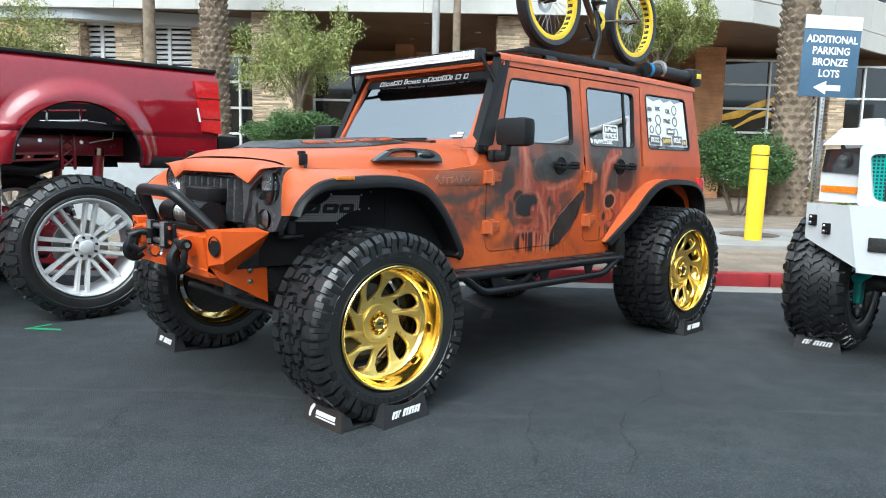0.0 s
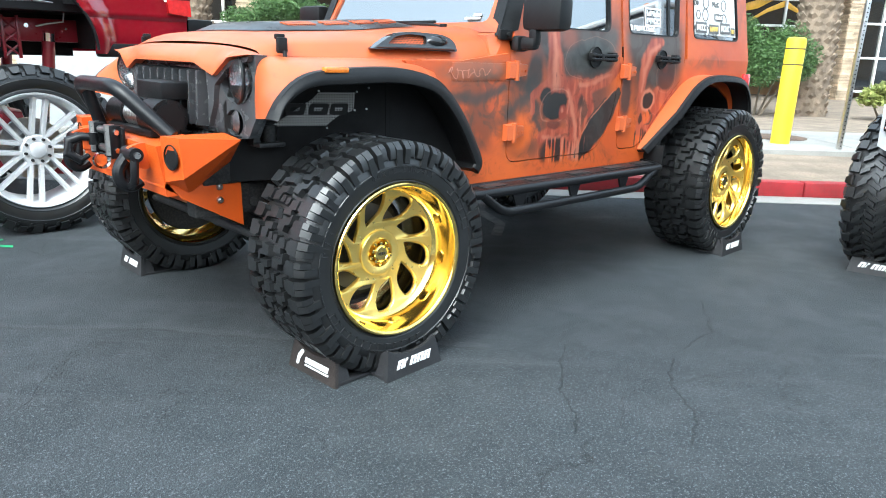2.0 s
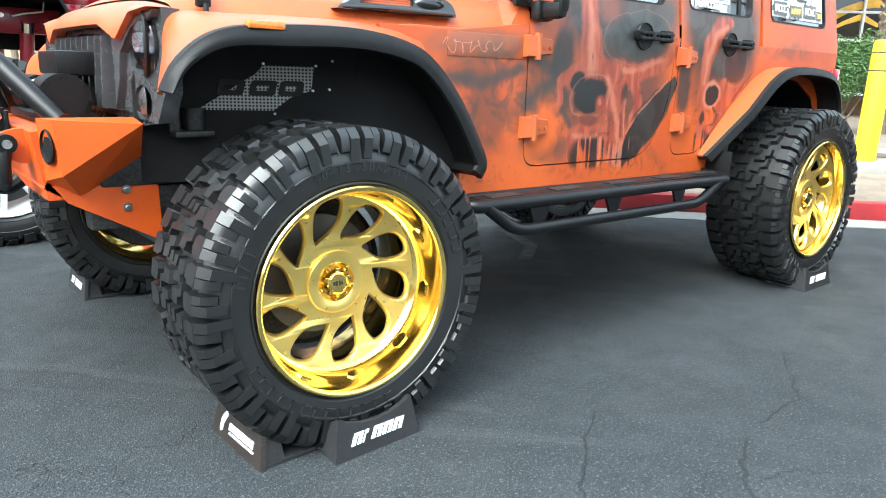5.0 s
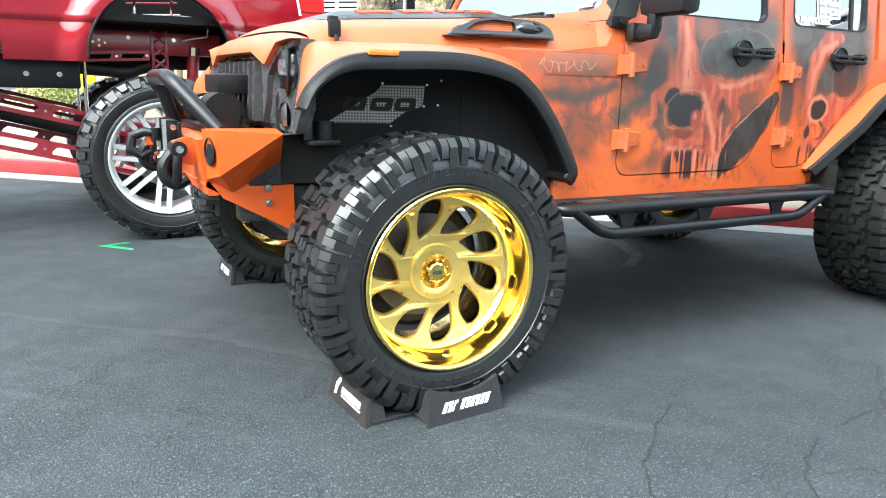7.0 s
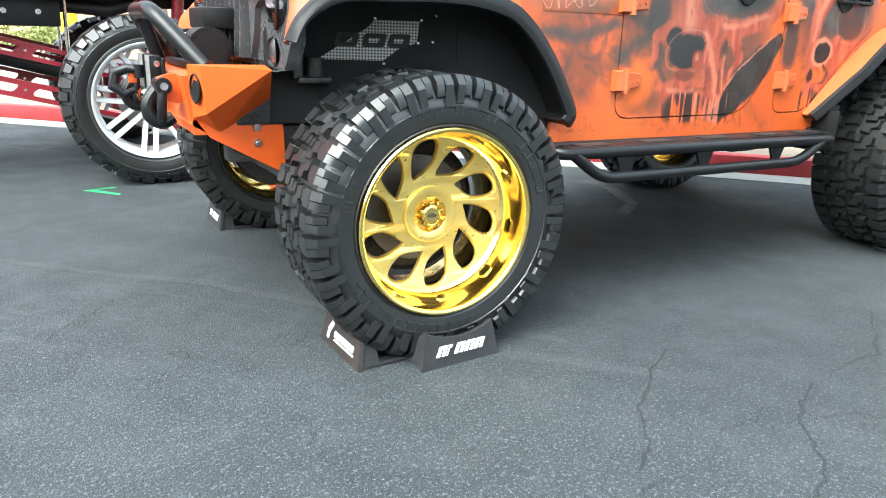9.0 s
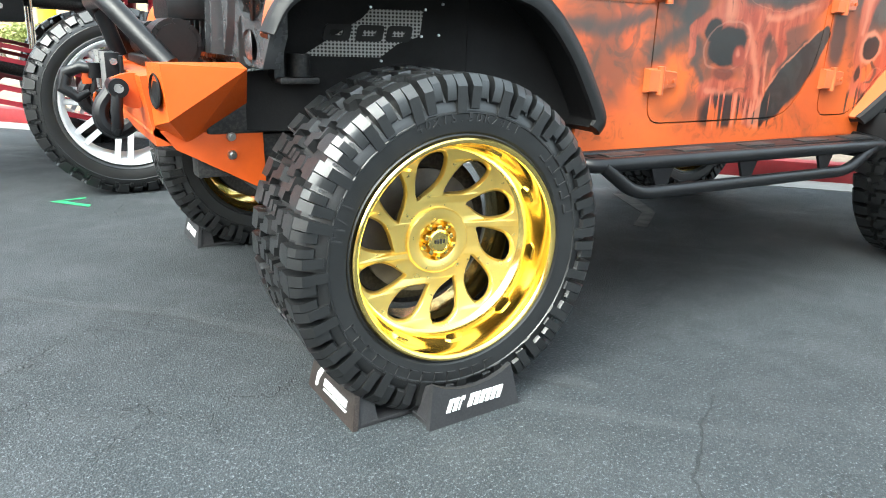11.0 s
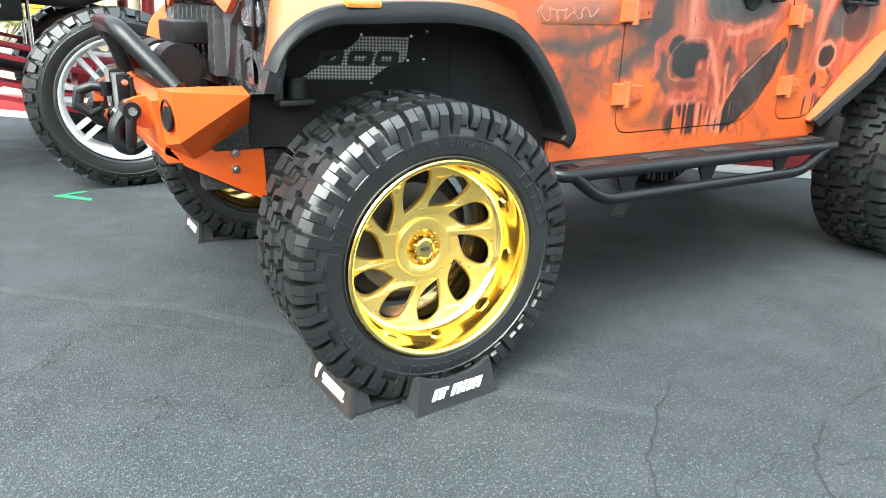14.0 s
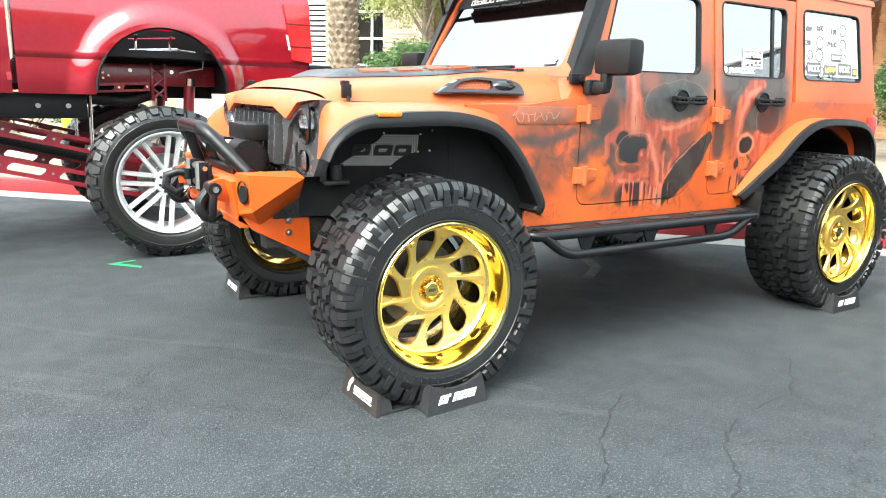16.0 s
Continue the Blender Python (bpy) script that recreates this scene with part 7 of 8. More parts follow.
def slotted(p, q, hgt, n, y, thick=0.03):
    """A flat bar with slots between two points of one y."""
    p, q = Vector(p), Vector(q)
    d = (q - p)
    L = d.length
    d.normalize()
    e = Vector((-d.y, d.x))
    holes = []
    for i in range(n):
        a, b = L * (i + 0.14) / n, L * (i + 0.86) / n
        h = hgt * 0.24
        holes.append(rounded([(a, -h), (b - h, -h), (b, h * 0.2), (b, h), (a + h, h), (a, -h * 0.2)], h * 0.4, 3))
    out = [(0, -hgt / 2), (L, -hgt / 2), (L, hgt / 2), (0, hgt / 2)]
    def place(u, v, dd):
        s_ = p + d * u + e * v
        return Vector((s_.x, y + dd, s_.y))
    m = MB().plate([out] + holes, place, 0.0, thick)
    ks = []
    for i in range(n + 1):
        c = place(min(L - 0.02, max(0.02, L * i / n)), 0, 0)
        ks.append(MB().rod(c, c + Vector((0, -0.006, 0)), 0.010, n=8))
    return m, ks


for y in (0.40, 1.60):
    for p, q, hgt, n in (((-0.42, 0.70), (-2.75, 1.26), 0.115, 7), ((-0.42, 0.42), (-2.85, 1.02), 0.125, 7)):
        a_, b_ = slotted(p, q, hgt, n, y)
        arm = part("link_arm", a_, RED_STEEL, truck, "red slotted link arm", smooth=20)
        [part("arm_bolt", k_, CHROME, arm) for k_ in b_]
    a_, b_ = slotted((-0.36, 1.275), (-0.82, 1.25), 0.07, 2, y + 0.02)
    arm = part("sway_link", a_, RED_STEEL, truck, smooth=20)
    [part("arm_bolt", k_, CHROME, arm) for k_ in b_]
    tw = MB()
    tw.box((-0.335, y + 0.04, 1.31), (0.022, 0.03, 0.30), 0.004).box((-0.235, y + 0.04, 1.31), (0.022, 0.03, 0.30), 0.004)
    for i in range(3):
        tw.rod((-0.335, y + 0.04, 1.18 + 0.09 * i), (-0.235, y + 0.04, 1.26 + 0.09 * i), 0.009, n=8)
        tw.rod((-0.235, y + 0.04, 1.18 + 0.09 * i), (-0.335, y + 0.04, 1.26 + 0.09 * i), 0.009, n=8)
    part("frame_tower", tw, RED_STEEL, truck)
    part("drop_rod", MB().rod((-0.81, y, 1.25), (-0.82, y, 0.80), 0.014, n=12).rod((-0.81, y - 0.025, 1.25), (-0.81, y + 0.025, 1.25), 0.026, n=16), CHROME, truck)
    sk = part("shock_absorber", MB().rod((-0.03, y + 0.05, 1.36), (-0.06, y + 0.05, 1.02), 0.045, n=20), RED_STEEL, truck, "red and chrome shock absorber")
    part("shock_shaft", MB().rod((-0.06, y + 0.05, 1.02), (-0.12, y + 0.05, 0.62), 0.018, n=12), CHROME, sk)
    part("shock_band", MB().rod((-0.031, y + 0.05, 1.345), (-0.036, y + 0.05, 1.285), 0.047, n=20), CHROME, sk)
cyl = part("air_cylinder", MB().rod((-0.50, 0.40, 1.548), (-0.13, 0.40, 1.572), 0.017, n=16), CHROME, truck)
part("cylinder_rod", MB().rod((-0.50, 0.41, 1.64), (-0.14, 0.41, 1.665), 0.007, n=8), RED_STEEL, cyl)
for x in (-0.45, -0.19):
    part("cylinder_clamp", MB().box((x, 0.40, 1.60), (0.022, 0.03, 0.15), 0.005, Matrix.Rotation(radians(3), 4, "Y")), CHROME, cyl)
part("air_hose", MB().tube([(-0.13, 0.40, 1.572), (0.0, 0.38, 1.56), (0.07, 0.37, 1.50), (0.06, 0.38, 1.43), (-0.05, 0.40, 1.41), (-0.12, 0.42, 1.39)], 0.007, 7), STEEL, cyl)
part("axle", MB().rod((-0.36, 0.1, 0.58), (-0.36, 1.9, 0.58), 0.07, n=18).box((-0.36, 0.95, 0.58), (0.42, 0.40, 0.40), 0.12), RED_STEEL, truck)
part("axle", MB().rod((-4.36, 0.1, 0.58), (-4.36, 1.9, 0.58), 0.07, n=18), DARK, truck)
part("drive_shaft", MB().rod((-0.6, 0.95, 0.62), (-3.0, 0.95, 1.25), 0.055, n=16), DARK, truck)
part("exhaust", MB().tube([(-0.9, 0.62, 1.18), (-0.5, 0.62, 1.15), (-0.3, 0.62, 1.22)], 0.05, 12), DARK, truck)

# silver wheels
R2, HW2, RR2 = 0.567, 0.195, 0.387
SHRINK = Matrix.Diagonal((0.953, 1.0, 0.953, 1.0))
tyre2_me, tread2_me = (m_.mesh("tyre", RUBBER, 30) for m_ in tyre_mesh(R2, HW2, RR2, 38, 9, True))
lp2 = MB().lathe([(0.40, -0.150), (0.408, -0.170), (0.402, -0.180), (0.392, -0.176), (0.388, -0.155), (0.372, -0.120), (0.362, -0.10), (0.358, 0.0), (0.365, 0.15), (0.40, 0.17)], 80)
lip2_me = lp2.xf(SHRINK).mesh("rim_lip", SILVER, 40)
spoke_mes = []
for k in (-1, 1):
    spoke = MB()
    a1 = k * 0.108
    p0, p1 = Vector((0.080, 0, k * 0.034)), Vector((0.374 * math.cos(a1), 0, 0.374 * math.sin(a1)))
    d = (p1 - p0).normalized()
    e = Vector((-d.z, 0, d.x))
    w0, w1 = 0.019, 0.020
    spoke.hexa([p0 - e * w0 + Vector((0, -0.060, 0)), p1 - e * w1 + Vector((0, -0.095, 0)), p1 + e * w1 + Vector((0, -0.095, 0)), p0 + e * w0 + Vector((0, -0.060, 0)),
                p0 - e * w0 * 0.62 + Vector((0, -0.098, 0)), p1 - e * w1 * 0.62 + Vector((0, -0.138, 0)), p1 + e * w1 * 0.62 + Vector((0, -0.138, 0)), p0 + e * w0 * 0.62 + Vector((0, -0.098, 0))])
    spoke_mes.append(spoke.xf(SHRINK).mesh("spoke", SILVER, 25))
hub2 = MB().lathe([(0.110, -0.05), (0.110, -0.096), (0.100, -0.104), (0.060, -0.104), (0.055, -0.122), (0.045, -0.128), (0.0, -0.128)], 40)
hub2_me = hub2.xf(SHRINK).mesh("hub", SILVER, 35)
nut2_me = MB().rod((0, -0.100, 0), (0, -0.124, 0), 0.011, 0.010, 8).mesh("lug_nut", DARK, 20)
disc2_me = MB().lathe([(0.12, 0.03), (0.21, 0.03), (0.21, 0.06), (0.12, 0.06)], 48, closed=True).lathe([(0.0, 0.0), (0.12, 0.0), (0.12, 0.05)], 24).mesh("brake_disc", STEEL, 30)


def silver_wheel(m, turn):
    w = new("wheel")
    w.parent, w.matrix_basis = truck, m @ Matrix.Rotation(radians(turn), 4, "Y")
    w["label"] = "silver twin-spoke wheel with knobbly tyre"
    for nm, me in (("tyre", tyre2_me), ("tread", tread2_me), ("rim_lip", lip2_me), ("hub", hub2_me), ("brake_disc", disc2_me)):
        ob = new(nm, me)
        ob.parent = w
        if nm == "tread":
            ob["kind"] = "stuff"
    for i in range(8):
        for sm_ in spoke_mes:
            ob = new("spoke", sm_)
            ob.parent, ob.matrix_basis = w, Matrix.Rotation(2 * math.pi * i / 8, 4, "Y")
        ob = new("lug_nut", nut2_me)
        a = 2 * math.pi * (i + 0.5) / 8
        ob.parent, ob.location = w, (0.078 * math.cos(a), 0, 0.078 * math.sin(a))


for x in (-0.365, -4.365):
    silver_wheel(pose(x, -0.105, 0.566), 8)
    silver_wheel(pose(x, 2.105, 0.566, 0, 0, 180), 20)

# ---- white lifted truck ----
wt = thing("white_pickup", "white lifted pickup truck with teal grille mesh and trim", "pickup truck", pose(3.52, -2.93, 0))
part("hood", MB().hexa([(-0.50, -0.94, 1.46), (0.95, -0.97, 1.52), (0.95, 0.97, 1.52), (-0.50, 0.94, 1.46), (-0.42, -0.86, 1.57), (0.95, -0.88, 1.66), (0.95, 0.88, 1.66), (-0.42, 0.86, 1.57)]), WHITE, wt)
part("hood_bulge", MB().box((0.25, 0, 1.63), (1.2, 0.95, 0.09), 0.04, Matrix.Rotation(radians(-3), 4, "Y")), WHITE, wt)
WA = (0.0, 1.02, 0.50)


def wt_side(x, z):
    y = 0.98
    d = math.hypot(x - WA[0], max(z, WA[1]) - WA[1]) - WA[2]
    if d < 0.14:
        t = max(0.0, 1 - d / 0.14)
        y += 0.03 * t * t * (3 - 2 * t)
    return y + 0.015 * (z > 1.3) - (0.05 if x < -0.35 else 0) * min(1, (-0.35 - x) / 0.15)


for sg in (1, -1):
    w_ = arch_panel(-0.50, 4.6, 0.92, 1.50, [WA, (3.75, 1.02, 0.50)], wt_side, 0.05)
    w_.v = [(x, sg * y, z) for x, y, z in w_.v]
    part("body_side", w_, WHITE, wt)
    # headlight cluster
    hh = part("headlight", MB().hexa([(-0.535, sg * 0.70, 1.27), (-0.47, sg * 0.945, 1.28), (-0.38, sg * 0.945, 1.28), (-0.42, sg * 0.70, 1.27), (-0.515, sg * 0.70, 1.44), (-0.45, sg * 0.935, 1.43), (-0.36, sg * 0.935, 1.43), (-0.40, sg * 0.70, 1.44)]), GLOSS_BLACK, wt, "dark glossy headlight")
    part("projector", MB().lathe([(0.0, -0.03), (0.035, -0.02), (0.045, 0.0)], 20, pose(-0.52, sg * 0.80, 1.355, 0, 0, -90)), CLEAR, hh)
    part("amber_strip", MB().hexa([(-0.530, sg * 0.70, 1.14), (-0.470, sg * 0.94, 1.145), (-0.44, sg * 0.94, 1.145), (-0.50, sg * 0.70, 1.14), (-0.528, sg * 0.70, 1.185), (-0.468, sg * 0.94, 1.188), (-0.44, sg * 0.94, 1.188), (-0.50, sg * 0.70, 1.185)]), AMBER, hh)
    part("light_surround", MB().hexa([(-0.52, sg * 0.69, 1.08), (-0.465, sg * 0.95, 1.08), (-0.38, sg * 0.97, 1.08), (-0.42, sg * 0.69, 1.08), (-0.52, sg * 0.69, 1.28), (-0.462, sg * 0.95, 1.285), (-0.38, sg * 0.97, 1.285), (-0.42, sg * 0.69, 1.28)]), WHITE, wt)
part("grille_surround", MB().plate([rounded([(-0.69, 1.06), (0.69, 1.06), (0.70, 1.46), (-0.70, 1.46)], 0.04), rounded([(-0.60, 1.10), (0.60, 1.10), (0.64, 1.40), (-0.64, 1.40)], 0.05)], lambda u, v, d: Vector((-0.545 + d, u, v)), 0.0, 0.05), WHITE, wt)
tm = Nodes("teal_mesh")
tv = tm.node("ShaderNodeTexVoronoi", feature="DISTANCE_TO_EDGE")
tm.put(tv.inputs["Vector"], tm.scaled(0, 1, 1))
tv.inputs["Scale"].default_value, tv.inputs["Randomness"].default_value = 42, 0.0
TEAL_MESH = tm.done(tm.mix(tm.ramp(tv.outputs["Distance"], 0.22, 0.16), (0.004, 0.03, 0.028), (0.02, 0.30, 0.26)), 0.4)
part("grille_mesh", MB().plate([[(-0.62, 1.09), (0.62, 1.09), (0.65, 1.41), (-0.65, 1.41)]], lambda u, v, d: Vector((-0.515 + d, u, v)), 0.0, 0.01), TEAL_MESH, wt, "teal grille mesh")
bw = MB()
for sg in (-1, 1):
    bw.add([(-0.66, sg * 0.70, 1.07), (-0.53, sg * 1.00, 1.07), (-0.36, sg * 1.02, 1.05), (-0.36, sg * 0.60, 1.07), (-0.64, sg * 0.62, 0.66), (-0.52, sg * 1.00, 0.83), (-0.36, sg * 1.01, 0.86), (-0.36, sg * 0.55, 0.66)],
           [(0, 1, 2, 3), (0, 4, 5, 1), (1, 5, 6, 2), (4, 7, 6, 5), (3, 7, 4, 0)])
bw.hexa([(-0.64, -0.63, 0.64), (-0.40, -0.63, 0.62), (-0.40, 0.63, 0.62), (-0.64, 0.63, 0.64), (-0.66, -0.70, 1.07), (-0.40, -0.70, 1.07), (-0.40, 0.70, 1.07), (-0.66, 0.70, 1.07)])
wb = part("front_bumper", bw, WHITE, wt, "white angular steel bumper", smooth=20)
for sg in (-1, 1):
    for y, z, x in ((0.945, 0.955, -0.552), (0.845, 0.905, -0.592)):
        pod = MB().box((x, sg * y, z), (0.02, 0.06, 0.075), 0.006, Matrix.Rotation(radians(-sg * 24), 4, "Z"))
        pb = part("light_pod", pod, BLACK, wb, "small black cube light")
        for dz in (-0.018, 0.018):
            for dy in (-0.014, 0.014):
                part("pod_led", MB().lathe([(0.0, -0.004), (0.009, -0.002), (0.012, 0.002)], 10, pose(x - 0.012 - 0.42 * sg * 0 , sg * y + dy, z + dz, 0, 0, -90)), CHROME, pb)
    part("bumper_inset", MB().box((-0.652, sg * 0.45, 0.83), (0.02, 0.25, 0.09), 0.01), DARK, wb)
# cab, bed
part("cab", MB().hexa([(0.95, -0.97, 1.50), (2.65, -0.97, 1.50), (2.65, 0.97, 1.50), (0.95, 0.97, 1.50), (1.55, -0.76, 2.20), (2.50, -0.76, 2.20), (2.50, 0.76, 2.20), (1.55, 0.76, 2.20)]), TINTED, wt, "dark cab glass")
part("cab_roof", MB().box((2.02, 0, 2.22), (1.05, 1.58, 0.06), 0.03), WHITE, wt)
for sg in (-1, 1):
    for (a, b) in (((0.93, 0.975, 1.50), (1.53, 0.77, 2.21)), ((1.85, 0.975, 1.50), (1.95, 0.77, 2.21)), ((2.66, 0.975, 1.50), (2.52, 0.77, 2.21))):
        part("pillar", MB().rod((a[0], sg * a[1], a[2]), (b[0], sg * b[1], b[2]), 0.045, n=8), WHITE, wt)
    part("door_mirror", MB().box((1.12, sg * 1.10, 1.60), (0.12, 0.20, 0.26), 0.04).box((1.15, sg * 1.0, 1.52), (0.06, 0.12, 0.05), 0.01), WHITE, wt)
part("bed", MB().box((3.65, 0, 1.48), (1.95, 1.9, 0.05), 0.01).box((4.60, 0, 1.2), (0.05, 1.92, 0.60), 0.01).box((2.66, 0, 1.2), (0.05, 1.9, 0.6), 0.01), WHITE, wt)
part("underbody", MB().box((2.0, 0, 0.95), (5.0, 0.9, 0.16), 0.03).box((0.0, 0, 1.15), (1.1, 1.1, 0.40), 0.05), DARK, wt)
part("cab_marker", MB().box((1.60, 0.6, 2.26), (0.08, 0.05, 0.02), 0.006), AMBER, wt)
R3, HW3, RR3 = 0.50, 0.20, 0.285
tyre3_me, tread3_me = (m_.mesh("tyre", RUBBER, 30) for m_ in tyre_mesh(R3, HW3, RR3, 40, 21))
rim3_me = MB().lathe([(0.282, -0.17), (0.288, -0.185), (0.275, -0.185), (0.262, -0.12), (0.255, 0.0), (0.262, 0.13), (0.275, 0.185), (0.290, 0.18)], 64).mesh("rim_lip", CHROME, 40)
face3_me = MB().plate([circle(0.258, 60), circle(0.05, 24)] + [[((0.10 + 0.12 * s_) * math.cos(a + k * 0.20), (0.10 + 0.12 * s_) * math.sin(a + k * 0.20)) for s_, k in ((0, -1), (1, -1), (1, 1), (0, 1))] for a in [2 * math.pi * i / 8 for i in range(8)]], lambda u, v, d: Vector((u, -0.09 + d, v)), 0.0, 0.02).mesh("rim_face", CHROME, 30)
for x in (0.0, 3.75):
    for sg in (-1, 1):
        w = new("wheel")
        w.parent, w.matrix_basis = wt, pose(x, sg * 0.95, R3, 0, 0, 0 if sg < 0 else 180)
        for nm, me in (("tyre", tyre3_me), ("tread", tread3_me), ("rim_lip", rim3_me), ("rim_face", face3_me)):
            ob = new(nm, me)
            ob.parent = w
            if nm == "tread":
                ob["kind"] = "stuff"
    ax = part("axle", MB().rod((x, -0.85, 0.50), (x, 0.85, 0.50), 0.06, n=16).box((x, 0.2, 0.5), (0.36, 0.34, 0.34), 0.1), DARK, wt)
    for sg in (-1, 1):
        part("control_arm", MB().tube([(x - 0.10, sg * 0.40, 0.72), (x - 0.16, sg * 0.62, 0.66), (x - 0.10, sg * 0.78, 0.52)], 0.04, 12, round_at=0.06).box((x - 0.08, sg * 0.76, 0.50), (0.10, 0.06, 0.30), 0.03), TEAL, ax, "teal control arm")
        part("shock_absorber", MB().rod((x + 0.1, sg * 0.56, 0.55), (x + 0.1, sg * 0.50, 1.05), 0.035, n=14), STEEL, ax)


# ---- plants ----
def leaf_mat(name, a, b):
    s = Nodes(name)
    geo = s.node("ShaderNodeNewGeometry")
    c = s.mix(geo.outputs["Random Per Island"], a, b)
    c = s.mix(s.math("MULTIPLY", s.ramp(s.noise(0.9, 4.0).outputs[0], 0.35, 0.7), 0.5), c, tuple(v * 0.55 for v in a))
    s.b.inputs["Subsurface Weight"].default_value = 0.0
    return s.done(c, 0.55)


LEAF_PALE = leaf_mat("pale_green_leaves", (0.16, 0.195, 0.042), (0.33, 0.34, 0.10))
LEAF_DARK = leaf_mat("dark_green_leaves", (0.035, 0.080, 0.018), (0.09, 0.16, 0.040))
LEAF_PALM = leaf_mat("palm_leaves", (0.06, 0.10, 0.03), (0.11, 0.15, 0.05))
BARK = simple("grey_brown_bark", (0.17, 0.13, 0.09), 0.9, var=0.3, scale=6, fine=0.4, bump=0.9, bscale=40)
PALM_BARK = simple("palm_bark", (0.21, 0.16, 0.115), 0.92, var=0.35, scale=5, fine=0.45, bump=0.9, bscale=60, dirt=(0.09, 0.07, 0.05))


def leaves(m, rnd, c, rad, n, size, droop=0.0):
    for _ in range(n):
        d = Vector((rnd.gauss(0, 1), rnd.gauss(0, 1), rnd.gauss(0, 1))).normalized() * rnd.random() ** 0.45
        p = Vector((c[0] + d.x * rad[0], c[1] + d.y * rad[1], c[2] + d.z * rad[2]))
        a = Vector((rnd.gauss(0, 1), rnd.gauss(0, 1), rnd.gauss(0, 0.6) - droop)).normalized()
        b = a.orthogonal().normalized()
        b = (b * math.cos(rnd.random() * 6.3) + a.cross(b) * math.sin(rnd.random() * 6.3)).normalized()
        l = size * rnd.uniform(0.6, 1.3)
        w = l * 0.32
        m.add([p - a * l, p + b * w, p + a * l, p - b * w], [(0, 1, 2, 3)])


def bush(name, label, u, s_, z, rad, n, material, seed, size=0.05):
    rnd = random.Random(seed)
    b = thing(name, label, "bush", BGM @ pose(u, s_, z))
    m = MB()
    for _ in range(26):
        a, e = rnd.uniform(0, 6.28), rnd.uniform(-0.1, 1.0)
        k = rnd.uniform(0.55, 0.95)
        c = (rad[0] * k * math.cos(a) * math.cos(e), rad[1] * k * math.sin(a) * math.cos(e), rad[2] * 0.95 + rad[2] * k * math.sin(e) * 0.95)
        rr = rnd.uniform(0.26, 0.42)
        leaves(m, rnd, c, (rad[0] * rr, rad[1] * rr, rad[2] * rr), n // 26, size)
    part("foliage", m, material, b, smooth=0)
    st = MB()
    for _ in range(7):
        a = rnd.uniform(0, 6.28)
        st.rod((0.1 * math.cos(a), 0.1 * math.sin(a), -0.05), (rad[0] * 0.6 * math.cos(a), rad[1] * 0.6 * math.sin(a), rad[2] * 0.9), 0.03, 0.012, 7)
    part("stem", st, BARK, b)
    return b


def tree(label, u, s_, z, height, spread, n, seed, lean=0.0, bare=0.5):
    rnd = random.Random(seed)
    t = thing("tree", label, "tree", BGM @ pose(u, s_, z), group="small trees before the building")
    tips, wood = [], MB()
    trunk_top = Vector((lean, 0, height * bare))
    wood.tube([(0, 0, -0.1), (0.04, 0.03, height * 0.2), tuple(trunk_top)], [0.085, 0.07, 0.055], 10)
    for i in range(9):
        a = 2 * math.pi * i / 9 + rnd.uniform(-0.3, 0.3)
        e = rnd.uniform(0.25, 1.35)
        l = rnd.uniform(0.75, 1.1) * spread
        mid = trunk_top + Vector((math.cos(a) * l * 0.45 * math.cos(e), math.sin(a) * l * 0.45 * math.cos(e), l * 0.55 * math.sin(e) + 0.1))
        end = mid + Vector((math.cos(a) * l * 0.55, math.sin(a) * l * 0.55, rnd.uniform(-0.15, 0.5) * l * 0.6 + 0.25))
        base = trunk_top * rnd.uniform(0.75, 1.0)
        wood.tube([tuple(base), tuple(mid), tuple(end)], [0.036, 0.022, 0.009], 7)
        tips += [mid, (mid + end) / 2, end]
    part("trunk", wood, BARK, t)
    m = MB()
    for p in tips:
        for _ in range(4):
            c = p + Vector((rnd.gauss(0, 0.22), rnd.gauss(0, 0.22), rnd.gauss(-0.02, 0.28))) * spread * 0.7
            leaves(m, rnd, c, (0.20 * spread, 0.20 * spread, 0.26 * spread), n // (len(tips) * 4), 0.036, 0.9)
    part("crown", m, LEAF_PALE, t, smooth=0)
    return t


